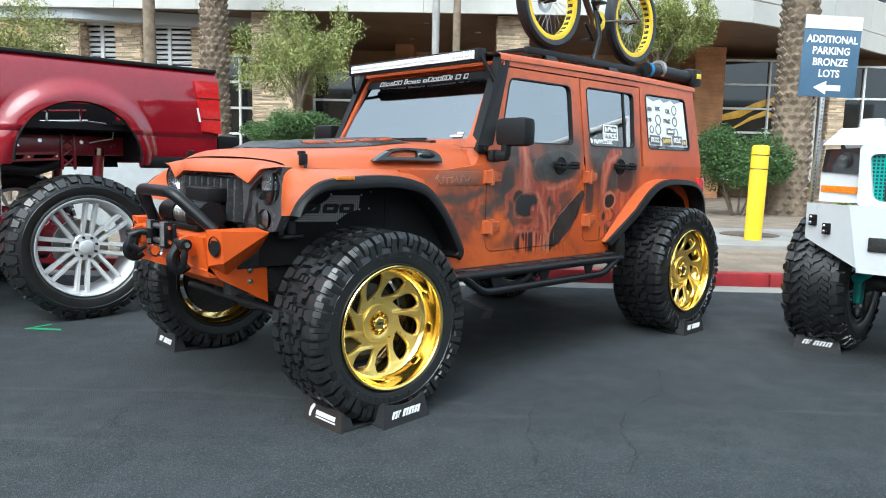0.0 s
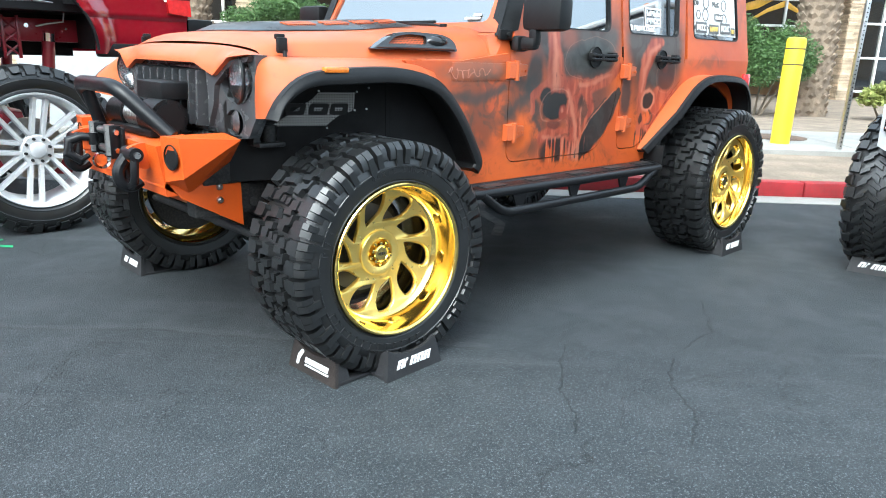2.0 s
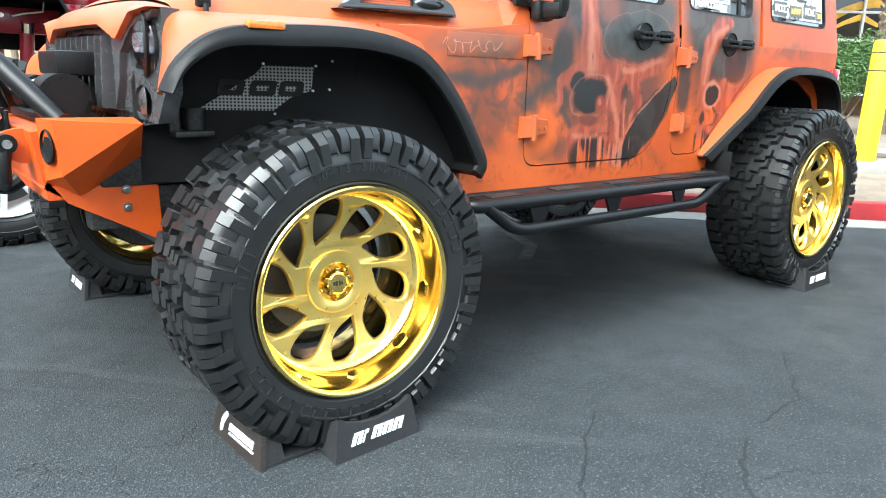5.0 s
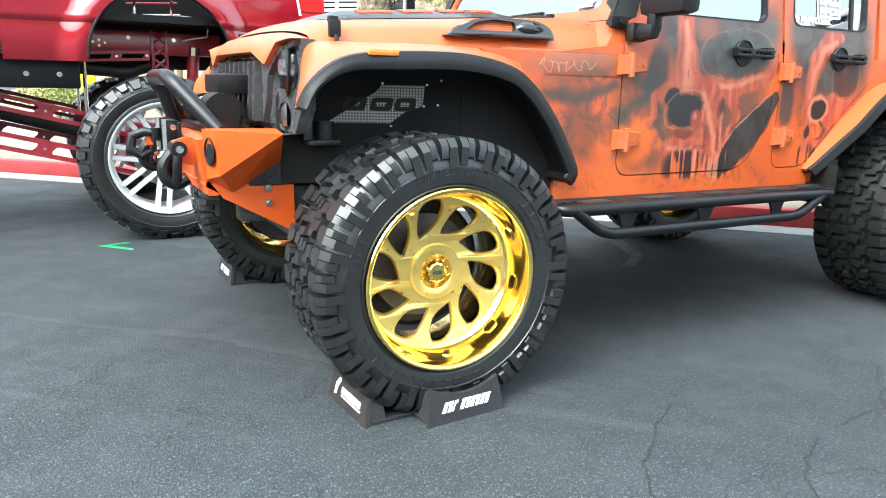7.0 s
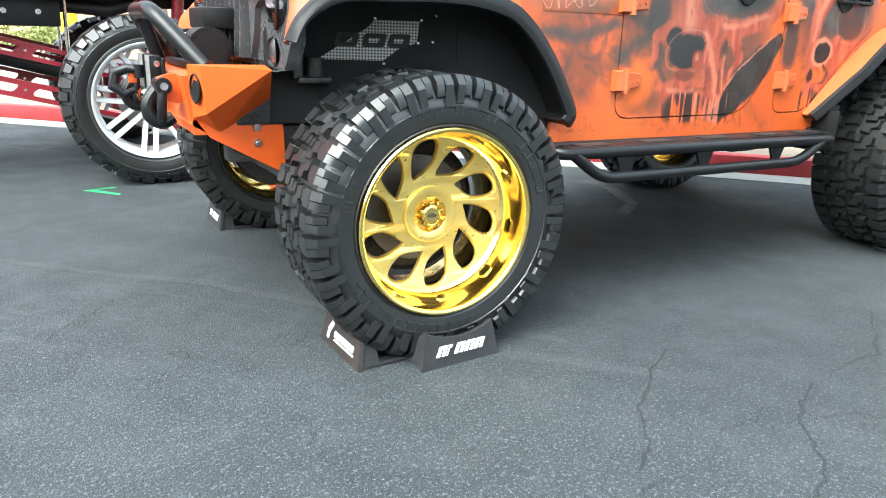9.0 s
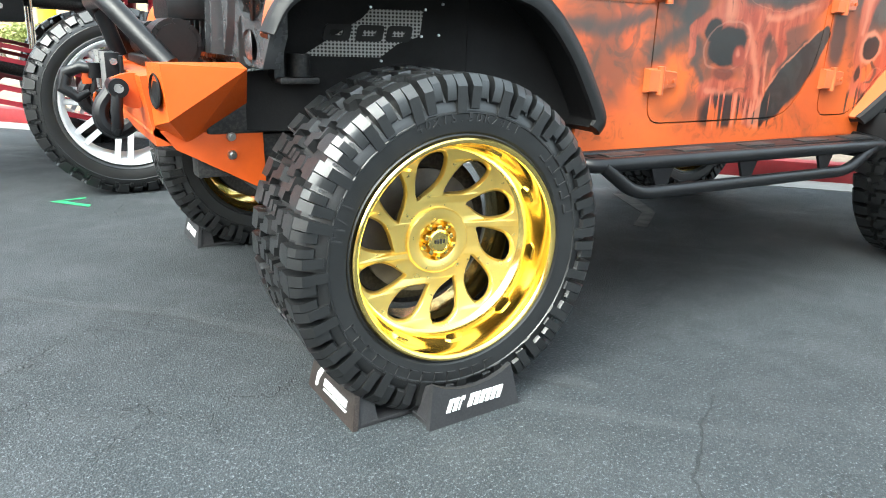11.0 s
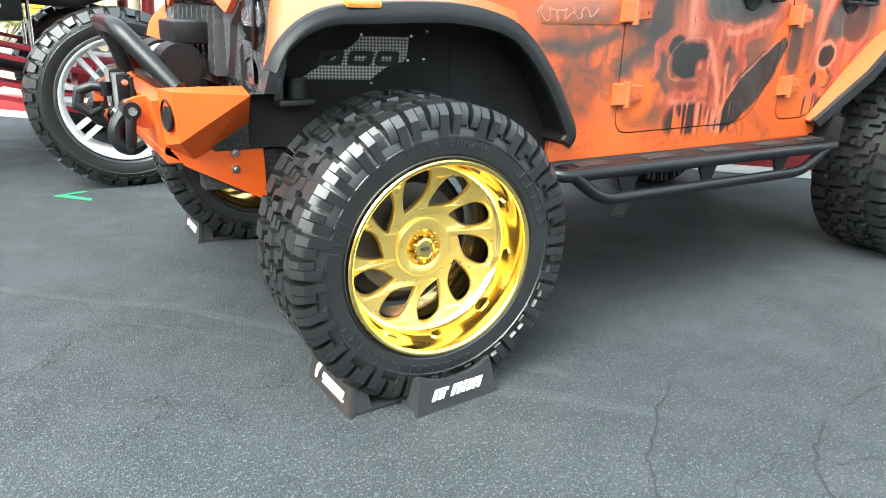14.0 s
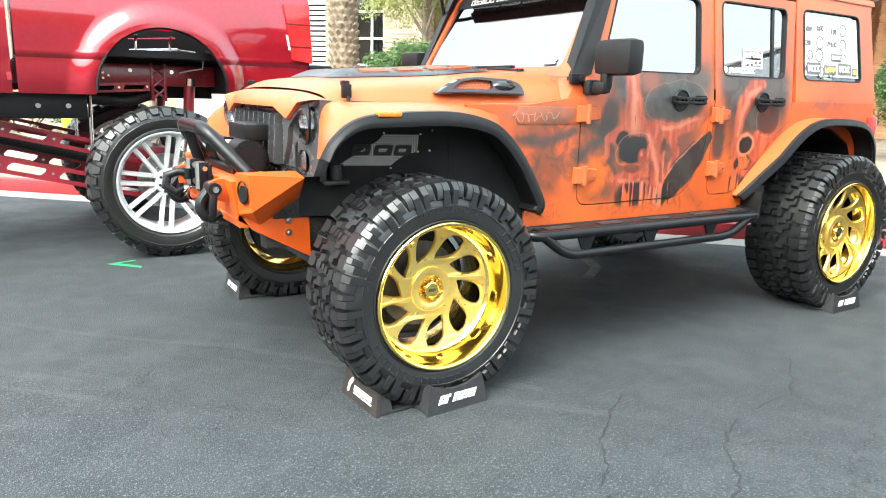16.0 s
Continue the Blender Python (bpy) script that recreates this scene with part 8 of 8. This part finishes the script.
def palm(label, u, s_, z, r, height, rough, seed):
    rnd = random.Random(seed)
    t = thing("palm_tree", label, "palm tree", BGM @ pose(u, s_, z), group="palms before the building")
    m = MB().tube([(0, 0, -0.05), (0, 0, height * 0.5), (0, 0, height)], [r * (1.15 if rough else 1.1), r * 0.92, r * 0.85], 18)
    if rough:
        rows = int(height / 0.16)
        k = 11
        for i in range(rows):
            zc = 0.08 + i * 0.16
            rr = r * (1.12 - 0.22 * zc / height)
            for j in range(k):
                a = 2 * math.pi * (j + 0.5 * (i % 2)) / k + rnd.uniform(-0.05, 0.05)
                ca, sa = math.cos(a), math.sin(a)
                tw, up_, out_ = 0.30 * r * 1.8, 0.10, 0.06 * rnd.uniform(0.6, 1.3)
                tx, ty = -sa, ca
                P = lambda o, s2, h2: (ca * (rr * 0.94 + o) + tx * s2, sa * (rr * 0.94 + o) + ty * s2, zc + h2)
                m.add([P(0, -tw / 2, -0.02), P(0, 0, -up_), P(0, tw / 2, -0.02), P(0, 0, up_ * 0.8), P(out_, -tw * 0.25, 0.05), P(out_ * 1.2, 0, 0.02), P(out_, tw * 0.25, 0.05), P(out_ * 0.9, 0, 0.085)],
                      [(0, 1, 5, 4), (1, 2, 6, 5), (2, 3, 7, 6), (3, 0, 4, 7), (4, 5, 6, 7)])
    part("trunk", m, PALM_BARK, t, smooth=0 if rough else 35)
    for i in range(16):
        a = 2 * math.pi * i / 16 + rnd.uniform(-0.2, 0.2)
        e = rnd.uniform(-0.3, 1.1)
        L = rnd.uniform(1.6, 2.3) * (1.0 if rough else 0.75)
        fr_m = MB()
        prev = None
        for k in range(13):
            q = k / 12
            d = L * q
            p = Vector((math.cos(a) * d * math.cos(e), math.sin(a) * d * math.cos(e), height + d * math.sin(e) - 0.55 * d * d / L))
            if prev is not None:
                fr_m.rod(prev, p, 0.014 * (1.1 - q), n=4)
                tdir = (p - prev).normalized()
                sd = tdir.cross(Vector((0, 0, 1))).normalized()
                for sg in (-1, 1):
                    ll = 0.42 * math.sin(math.pi * min(1, q * 0.9 + 0.1))
                    e1 = p + sd * sg * ll + tdir * 0.12 - Vector((0, 0, 0.16 * ll * 2))
                    fr_m.add([p, p + tdir * 0.035, e1], [(0, 1, 2)])
            prev = p
        part("frond", fr_m, LEAF_PALM, t, smooth=0)
    return t


palm("thick date palm with stubbled brown trunk", 8.42, 12.0, 0.26, 0.37, 8.2, True, 1)
palm("date palm with stubbled brown trunk", -4.85, 13.0, 0.26, 0.30, 8.0, True, 2)
palm("slim palm with a smooth grey trunk", 0.90, 14.0, 0.26, 0.10, 9.5, False, 3)
palm("slim smooth-trunked palm with leaning grey stem", -6.40, 13.0, 0.26, 0.15, 9.0, False, 4)
tree("airy young tree with pale green foliage", -2.45, 11.0, 0.26, 5.3, 1.15, 19000, 5, 0.1, 0.5)
tree("airy young tree with pale green foliage", -8.75, 11.0, 0.26, 5.0, 1.35, 15000, 6, 0.0, 0.5)
tree("airy young tree with pale green foliage", 5.25, 11.4, 0.26, 5.8, 0.95, 26000, 7, 0.0, 0.6)
bush("clipped_bush", "round clipped dark green bush in the gravel", 7.15, 11.5, 0.26, (0.98, 0.88, 1.0), 36000, LEAF_DARK, 8, 0.036)
bush("clipped_bush", "low clipped green bush before the stone pier", -2.30, 10.0, 1.15, (0.95, 0.75, 0.58), 24000, LEAF_DARK, 9, 0.030)
bush("low_shrub", "low green shrub behind the kerb", -8.3, 8.6, 0.26, (0.9, 0.6, 0.40), 2200, LEAF_DARK, 12)
bush("low_shrub", "low green shrub behind the kerb", -10.3, 8.9, 0.26, (1.0, 0.6, 0.42), 2200, LEAF_PALE, 13)
bush("low_shrub", "spiky grey-green shrub beside the palm", 9.6, 11.0, 0.26, (0.55, 0.5, 0.42), 1500, LEAF_PALE, 14, 0.09)

STONE = simple("tan_ledge_stone", (0.56, 0.44, 0.31), 0.85, var=0.3, scale=2.5, fine=0.3, bump=0.6, bscale=25, dirt=(0.18, 0.12, 0.07))


def stone_rand(mat_):
    """Each stone its own tone."""
    nt = mat_.node_tree
    b = nt.nodes["Principled BSDF"]
    src = b.inputs["Base Color"].links[0].from_socket
    geo = nt.nodes.new("ShaderNodeNewGeometry")
    mr = nt.nodes.new("ShaderNodeMapRange")
    mr.inputs["To Min"].default_value, mr.inputs["To Max"].default_value = 0.62, 1.35
    nt.links.new(geo.outputs["Random Per Island"], mr.inputs["Value"])
    mx = nt.nodes.new("ShaderNodeVectorMath")
    mx.operation = "SCALE"
    nt.links.new(src, mx.inputs[0])
    nt.links.new(mr.outputs[0], mx.inputs["Scale"])
    nt.links.new(mx.outputs[0], b.inputs["Base Color"])
    return mat_


stone_rand(STONE)
low_wall = thing("garden_wall", "low tan stacked-stone planter wall under the bush", "planter wall", BGM @ pose(-2.3, 10.0, 0.26), kind="structure")


def stones(m, x0, x1, y0, y1, z0, z1, seed, course=0.065):
    """Stacked ledge stones round a rectangular pier."""
    rnd = random.Random(seed)
    z = z0
    while z < z1:
        h = course * rnd.uniform(0.7, 1.3)
        x = x0
        while x < x1 - 0.01:
            w = min(rnd.uniform(0.18, 0.55), x1 - x)
            o = rnd.uniform(0.0, 0.035)
            m.hexa([(x, y0 - o, z), (x + w - 0.006, y0 - o, z), (x + w - 0.006, y0 + 0.1, z), (x, y0 + 0.1, z), (x, y0 - o, z + h - 0.008), (x + w - 0.006, y0 - o, z + h - 0.008), (x + w - 0.006, y0 + 0.1, z + h - 0.008), (x, y0 + 0.1, z + h - 0.008)])
            x += w
        for xs, sg in ((x0, -1), (x1, 1)):
            y = y0 + 0.02
            while y < y1:
                w = min(rnd.uniform(0.2, 0.5), y1 - y + 0.01)
                o = rnd.uniform(0.0, 0.03) * sg
                m.hexa([(xs + o, y, z), (xs - 0.08 * sg, y, z), (xs - 0.08 * sg, y + w - 0.006, z), (xs + o, y + w - 0.006, z), (xs + o, y, z + h - 0.008), (xs - 0.08 * sg, y, z + h - 0.008), (xs - 0.08 * sg, y + w - 0.006, z + h - 0.008), (xs + o, y + w - 0.006, z + h - 0.008)])
                y += w
        z += h


lw = MB()
stones(lw, -1.6, 1.6, -0.75, 0.75, 0.0, 0.9, 40, 0.09)
ob = part("stacked_stone", lw, STONE, low_wall, smooth=0)
ob["kind"] = "stuff"
part("soil", MB().box((0, 0, 0.42), (3.0, 1.3, 0.86)), DIRT, low_wall)

# ---- building ----
bld = thing("building", "tan stone and glass hotel front under a white curved canopy", "building", BGM, kind="structure")
WALL_TAN = simple("tan_plaster", (0.48, 0.31, 0.17), 0.85, var=0.15, scale=1.2, fine=0.15, bump=0.3, bscale=30)
WALL_ORANGE = simple("rust_brick", (0.55, 0.27, 0.12), 0.85, var=0.2, scale=2.0, fine=0.3, bump=0.5, bscale=20)
FASCIA = simple("white_panel", (0.47, 0.455, 0.425), 0.5, var=0.05, scale=1.0, fine=0.05)
SOFFIT = simple("bronze_soffit", (0.19, 0.125, 0.085), 0.38, 0.2, var=0.25, scale=0.7, fine=0.05)
GREY_BEAM = simple("grey_blue_panel", (0.42, 0.45, 0.47), 0.5, var=0.06, scale=1.0)
WIN_GLASS = simple("dark_window_glass", (0.012, 0.014, 0.016), 0.03, 0.0, var=0.2, scale=0.6, fine=0.0, coat=1.0, spread=0.01)
MULLION = simple("white_aluminium", (0.70, 0.70, 0.69), 0.45, var=0.05)
LOUVRE = simple("white_louvre", (0.66, 0.67, 0.68), 0.5, var=0.05)
part("back_wall", MB().box((0.0, 22.4, 3.2), (50, 0.4, 6.0)), WALL_TAN, bld)
for u0, u1, y0, z1, sd in ((-10.87, -9.45, 15.5, 5.2, 50), (-8.59, -7.88, 15.8, 5.2, 51), (-6.61, -6.04, 16.2, 5.2, 52), (-4.68, -3.55, 15.5, 5.2, 53), (1.99, 2.83, 15.5, 5.2, 54), (13.0, 13.5, 19.6, 5.3, 56)):
    pm = MB()
    stones(pm, u0, u1, y0, y0 + 1.0, 0.26, z1, sd, 0.048)
    pr = part("stone_pier", pm, STONE, bld, "tan stacked-stone pier", smooth=0)
    pr["kind"] = "stuff"
    part("pier_core", MB().box(((u0 + u1) / 2, y0 + 0.52, (z1 + 0.26) / 2), (u1 - u0 - 0.1, 0.9, z1 - 0.26)), STONE, bld)
for u0, u1, y0, z0, z1, sd in ((8.75, 9.72, 20.0, 0.26, 5.2, 60), (-1.25, -0.65, 20.6, 0.26, 5.2, 61)):
    pm = MB()
    stones(pm, u0, u1, y0, y0 + 1.6, z0, z1, sd, 0.07)
    pr = part("brick_pier", pm, WALL_ORANGE, bld, "rust brown brick pier", smooth=0)
    pr["kind"] = "stuff"


def window(u0, u1, y, z0, z1, cols, rows):
    w = new("window")
    w.parent = bld
    t = 0.07
    for i in range(cols):
        for j in range(rows):
            a, b = u0 + (u1 - u0) * i / cols, u0 + (u1 - u0) * (i + 1) / cols
            c, d = z0 + (z1 - z0) * j / rows, z0 + (z1 - z0) * (j + 1) / rows
            part("pane", MB().box(((a + b) / 2, y + 0.04, (c + d) / 2), (b - a - t, 0.02, d - c - t)), WIN_GLASS, w, smooth=0)
    fm_ = MB()
    for i in range(cols + 1):
        fm_.box((u0 + (u1 - u0) * i / cols, y, (z0 + z1) / 2), (t, 0.12, z1 - z0 + t), 0.008)
    for j in range(rows + 1):
        for i in range(cols):
            fm_.box((u0 + (u1 - u0) * (i + 0.5) / cols, y, z0 + (z1 - z0) * j / rows), ((u1 - u0) / cols - t, 0.10, t), 0.008)
    part("window_frame", fm_, MULLION, w, "white aluminium frame")
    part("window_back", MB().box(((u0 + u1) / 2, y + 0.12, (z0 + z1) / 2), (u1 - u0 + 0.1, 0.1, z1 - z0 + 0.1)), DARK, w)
    return w


wr = window(9.75, 12.9, 20.3, 0.9, 4.85, 2, 5)
window(13.6, 18.5, 21.0, 0.5, 4.8, 4, 4)
window(-6.02, -4.70, 16.6, 0.5, 4.2, 2, 5)
window(-3.5, -1.0, 18.0, 0.6, 3.95, 2, 4)
window(-0.6, 2.1, 21.8, 0.5, 3.2, 3, 2)
window(3.1, 8.7, 21.9, 0.5, 4.0, 5, 3)
for u0, u1, y in ((-9.44, -8.60, 16.0), (-7.87, -6.62, 16.3)):
    lv = new("louvre_screen")
    lv.parent = bld
    for k in range(28):
        z = 1.0 + 0.14 * k
        part("louvre_blade", MB().box(((u0 + u1) / 2, y, z), (u1 - u0 - 0.06, 0.10, 0.075), 0.01, Matrix.Rotation(radians(25), 4, "X")), LOUVRE, lv)
    part("louvre_frame", MB().box((u0 + 0.5 * (u1 - u0), y - 0.06, 2.8), (0.10, 0.06, 4.2), 0.01).box(((u0 + u1) / 2, y - 0.06, 4.93), (u1 - u0, 0.08, 0.12), 0.01).box(((u0 + u1) / 2, y - 0.06, 3.75), (u1 - u0, 0.06, 0.12), 0.01), LOUVRE, lv)
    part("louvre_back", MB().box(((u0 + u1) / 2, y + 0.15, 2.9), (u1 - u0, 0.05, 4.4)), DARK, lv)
# canopy
edge = [(-12.6, 15.0), (-6.0, 15.0), (0.0, 15.0), (5.0, 15.0), (7.2, 15.05), (8.8, 15.6), (10.4, 16.6), (12.4, 18.2), (14.5, 20.0), (17.0, 22.0), (20.0, 24.0)]
for z0, z1, inset, nm in ((5.16, 5.72, 0.0, "fascia_panel"), (5.86, 6.9, 0.35, "parapet_panel")):
    for i in range(len(edge) - 1):
        (a, b), (c, d) = edge[i], edge[i + 1]
        n_ = max(1, round(math.hypot(c - a, d - b) / 2.0))
        for k in range(n_):
            p = Vector((a + (c - a) * k / n_, b + (d - b) * k / n_ + inset, 0))
            q = Vector((a + (c - a) * (k + 1) / n_, b + (d - b) * (k + 1) / n_ + inset, 0))
            dd = (q - p).normalized()
            nn = Vector((dd.y, -dd.x, 0))
            p, q = p + dd * 0.006, q - dd * 0.006
            hx = [p + nn * 0.03, q + nn * 0.03, q - nn * 0.09, p - nn * 0.09]
            part(nm, MB().hexa([Vector((v.x, v.y, z0)) for v in hx] + [Vector((v.x, v.y, z1)) for v in hx]), FASCIA, bld, smooth=0)
part("soffit", MB().plate([[(u, v + 0.05) for u, v in edge] + [(20.0, 24.5), (-12.6, 24.5)]], lambda u, v, d: Vector((u, v, 5.24 + d)), 0.0, 0.05), SOFFIT, bld, smooth=0)
part("canopy_roof", MB().plate([[(u, v + 0.3) for u, v in edge] + [(20.0, 24.5), (-12.6, 24.5)]], lambda u, v, d: Vector((u, v, 5.74 + d)), 0.0, 0.10), SOFFIT, bld, smooth=0)
part("gable_return", MB().box((-12.6, 19.5, 5.45), (0.14, 9.0, 0.56)), FASCIA, bld)
part("canopy_beam", MB().hexa([(-11.5, 15.12, 4.90), (-9.4, 15.12, 4.90), (-4.7, 16.5, 4.90), (-5.9, 16.5, 4.90), (-11.5, 15.12, 5.22), (-9.4, 15.12, 5.22), (-4.7, 16.5, 5.22), (-5.9, 16.5, 5.22)]), GREY_BEAM, bld, smooth=0)
for u, v in ((-3.5, 16.5), (-1.8, 17.5), (-2.6, 19.0), (0.0, 16.8), (1.5, 18.2), (4.2, 16.6), (6.0, 18.0), (-0.6, 19.5)):
    part("downlight", MB().rod((u, v, 5.245), (u, v, 5.225), 0.09, n=16), FASCIA, bld)
part("upper_storey", MB().box((8.0, 25.5, 8.5), (40, 2.0, 4.6)), WALL_TAN, bld)
window(12.0, 20.0, 24.4, 6.5, 8.8, 5, 2)
# golden swirl stands in for a gold arch reflected in the panes
gr_ = MB().tube([(9.8, 20.33, 2.95), (10.4, 20.33, 3.1), (11.0, 20.33, 3.4), (11.6, 20.33, 3.55), (12.6, 20.33, 3.5)], [0.10, 0.13, 0.10, 0.14, 0.10], 8)
gr_.tube([(10.2, 20.33, 2.6), (10.8, 20.33, 2.95), (11.3, 20.33, 3.15), (11.8, 20.33, 2.9)], [0.03, 0.06, 0.10, 0.05], 8)
gr_.xf(Matrix.Translation((0, 20.33, 0)) @ Matrix.Diagonal((1, 0.12, 1, 1)) @ Matrix.Translation((0, -20.33, 0)))
part("arch_reflection", gr_, simple("gold_reflection", (0.75, 0.42, 0.03), 0.35, var=0.2, scale=3), wr, "golden arch reflection modelled as a swirl on the glass")

# ---- street things ----
pole = thing("lamp_post", "plain grey steel lamp post before the canopy", "lamp post", BGM @ pose(0.38, 14.0, 0.26))
part("post", MB().rod((0, 0, 0), (0, 0, 8.5), 0.10, 0.085, 18), simple("grey_steel_paint", (0.30, 0.29, 0.28), 0.5, var=0.1), pole)
part("base", MB().rod((0, 0, 0), (0, 0, 0.12), 0.2, n=18), CONCRETE, pole)


def bollard(u, s_, z, h, tilt):
    b = thing("bollard", "bright yellow plastic-sleeved bollard on the pavement", "bollard", BGM @ pose(u, s_, z, 0, tilt, 0), group="yellow bollards by the kerb")
    part("sleeve", MB().lathe([(0.115, 0.0), (0.115, h - 0.05), (0.108, h - 0.015), (0.085, h), (0.0, h + 0.004)], 28, pose(0, 0, 0, 90)), YELLOW, b)
    for k in (0.13, 0.20 + 0.12):
        part("band", MB().lathe([(0.1155, h - k), (0.1175, h - k), (0.1175, h - k - 0.014), (0.1155, h - k - 0.014)], 28, pose(0, 0, 0, 90), closed=True), DARK, b)


bollard(5.20, 5.80, 0.30, 1.31, 1.0)
bollard(-6.32, 5.60, 0.30, 1.02, 0.0)
sign = thing("parking_sign", "blue parking sign with white letters on a perforated steel post", "sign", BGM @ pose(5.70, 5.30, 0.24, 0, 1.6, 4))
part("post", MB().box((0, 0.0, 1.05), (0.05, 0.05, 2.2), 0.006), STEEL, sign)
ph = MB()
for i in range(40):
    ph.rod((0, -0.0262, 0.1 + 0.05 * i), (0, -0.0275, 0.1 + 0.05 * i), 0.009, n=8)
tagged(part("post_holes", ph, DARK, sign), kind="stuff")
SIGN_BLUE = simple("slate_blue_board", (0.055, 0.115, 0.19), 0.5, var=0.06, scale=3)
part("board", MB().box((0.02, -0.04, 2.49), (0.745, 0.02, 1.01), 0.004), SIGN_BLUE, sign)
part("white_cap", MB().box((0.02, -0.053, 2.912), (0.745, 0.006, 0.165), 0.002), WHITE_VINYL, sign)
for k, word in enumerate(("ADDITIONAL", "PARKING", "BRONZE", "LOTS")):
    vs, fs = text_mesh(word, 0.128, 0.002, 0.0, 0.003)
    m = MB().add([(p[0] * (0.92 if k else 0.86) + 0.02, -0.052 - p[2], p[1] + 2.70 - 0.142 * k) for p in vs], fs)
    mx = [v[0] for v in m.v]
    part("word", m, WHITE_VINYL, sign, "white capital letters", smooth=0)
ar = [(-0.19, 2.10), (-0.02, 2.185), (-0.02, 2.135), (0.17, 2.135), (0.17, 2.065), (-0.02, 2.065), (-0.02, 2.015)]
part("arrow", MB().plate([ar], lambda u, v, d: Vector((u + 0.02, -0.054 + d, v)), 0.0, 0.004), WHITE_VINYL, sign, "white arrow", smooth=0)
cabn = thing("utility_cabinet", "pale grey steel utility cabinet behind the red pickup", "utility cabinet", BGM @ pose(-3.3, 5.6, 0.29))
part("housing", MB().box((0, 0, 0.52), (2.0, 0.7, 1.04), 0.02), simple("pale_grey_steel", (0.36, 0.38, 0.39), 0.45, var=0.06), cabn)
part("lid", MB().box((0, 0, 1.055), (2.06, 0.76, 0.04), 0.01), GREY_BEAM, cabn)
gm = MB().plate([[(-0.86, 2.10), (-0.67, 1.885), (-0.655, 1.925), (-0.80, 2.098), (-0.665, 2.118), (-0.665, 2.152)]], lambda u, v, d: Vector((u, v, 0.003 + d)), 0.0, 0.002)
solid("paint_mark", gm, simple("green_spray_paint", (0.03, 0.30, 0.11), 0.7, var=0.3, scale=20, fine=0.3, dirt=(0.05, 0.06, 0.05)), "green sprayed arrow mark on the asphalt", "paint mark", smooth=0)
sm = MB().plate([[(2.55, 0.93), (2.33, 0.43), (2.05, 0.22), (2.09, 0.15), (2.42, 0.40), (2.63, 0.83)]], lambda u, v, d: Vector((u, v, 0.003 + d)), 0.0, 0.002)
solid("paint_mark", sm, simple("worn_grey_paint", (0.085, 0.082, 0.078), 0.8, var=0.4, scale=14, fine=0.4, dirt=(0.03, 0.03, 0.03)), "worn pale grey mark on the asphalt under the suv", "paint mark", smooth=0)
# far side of the lane
far_b = thing("far_building", "long plain tan building across the parking lane", "building", BGM @ pose(0, -34, 0), kind="structure")
part("far_wall", MB().box((0, 0, 4.0), (90, 4, 8.0)), WALL_TAN, far_b)
part("far_parapet", MB().box((0, 1.9, 8.1), (90, 0.5, 0.5)), FASCIA, far_b)
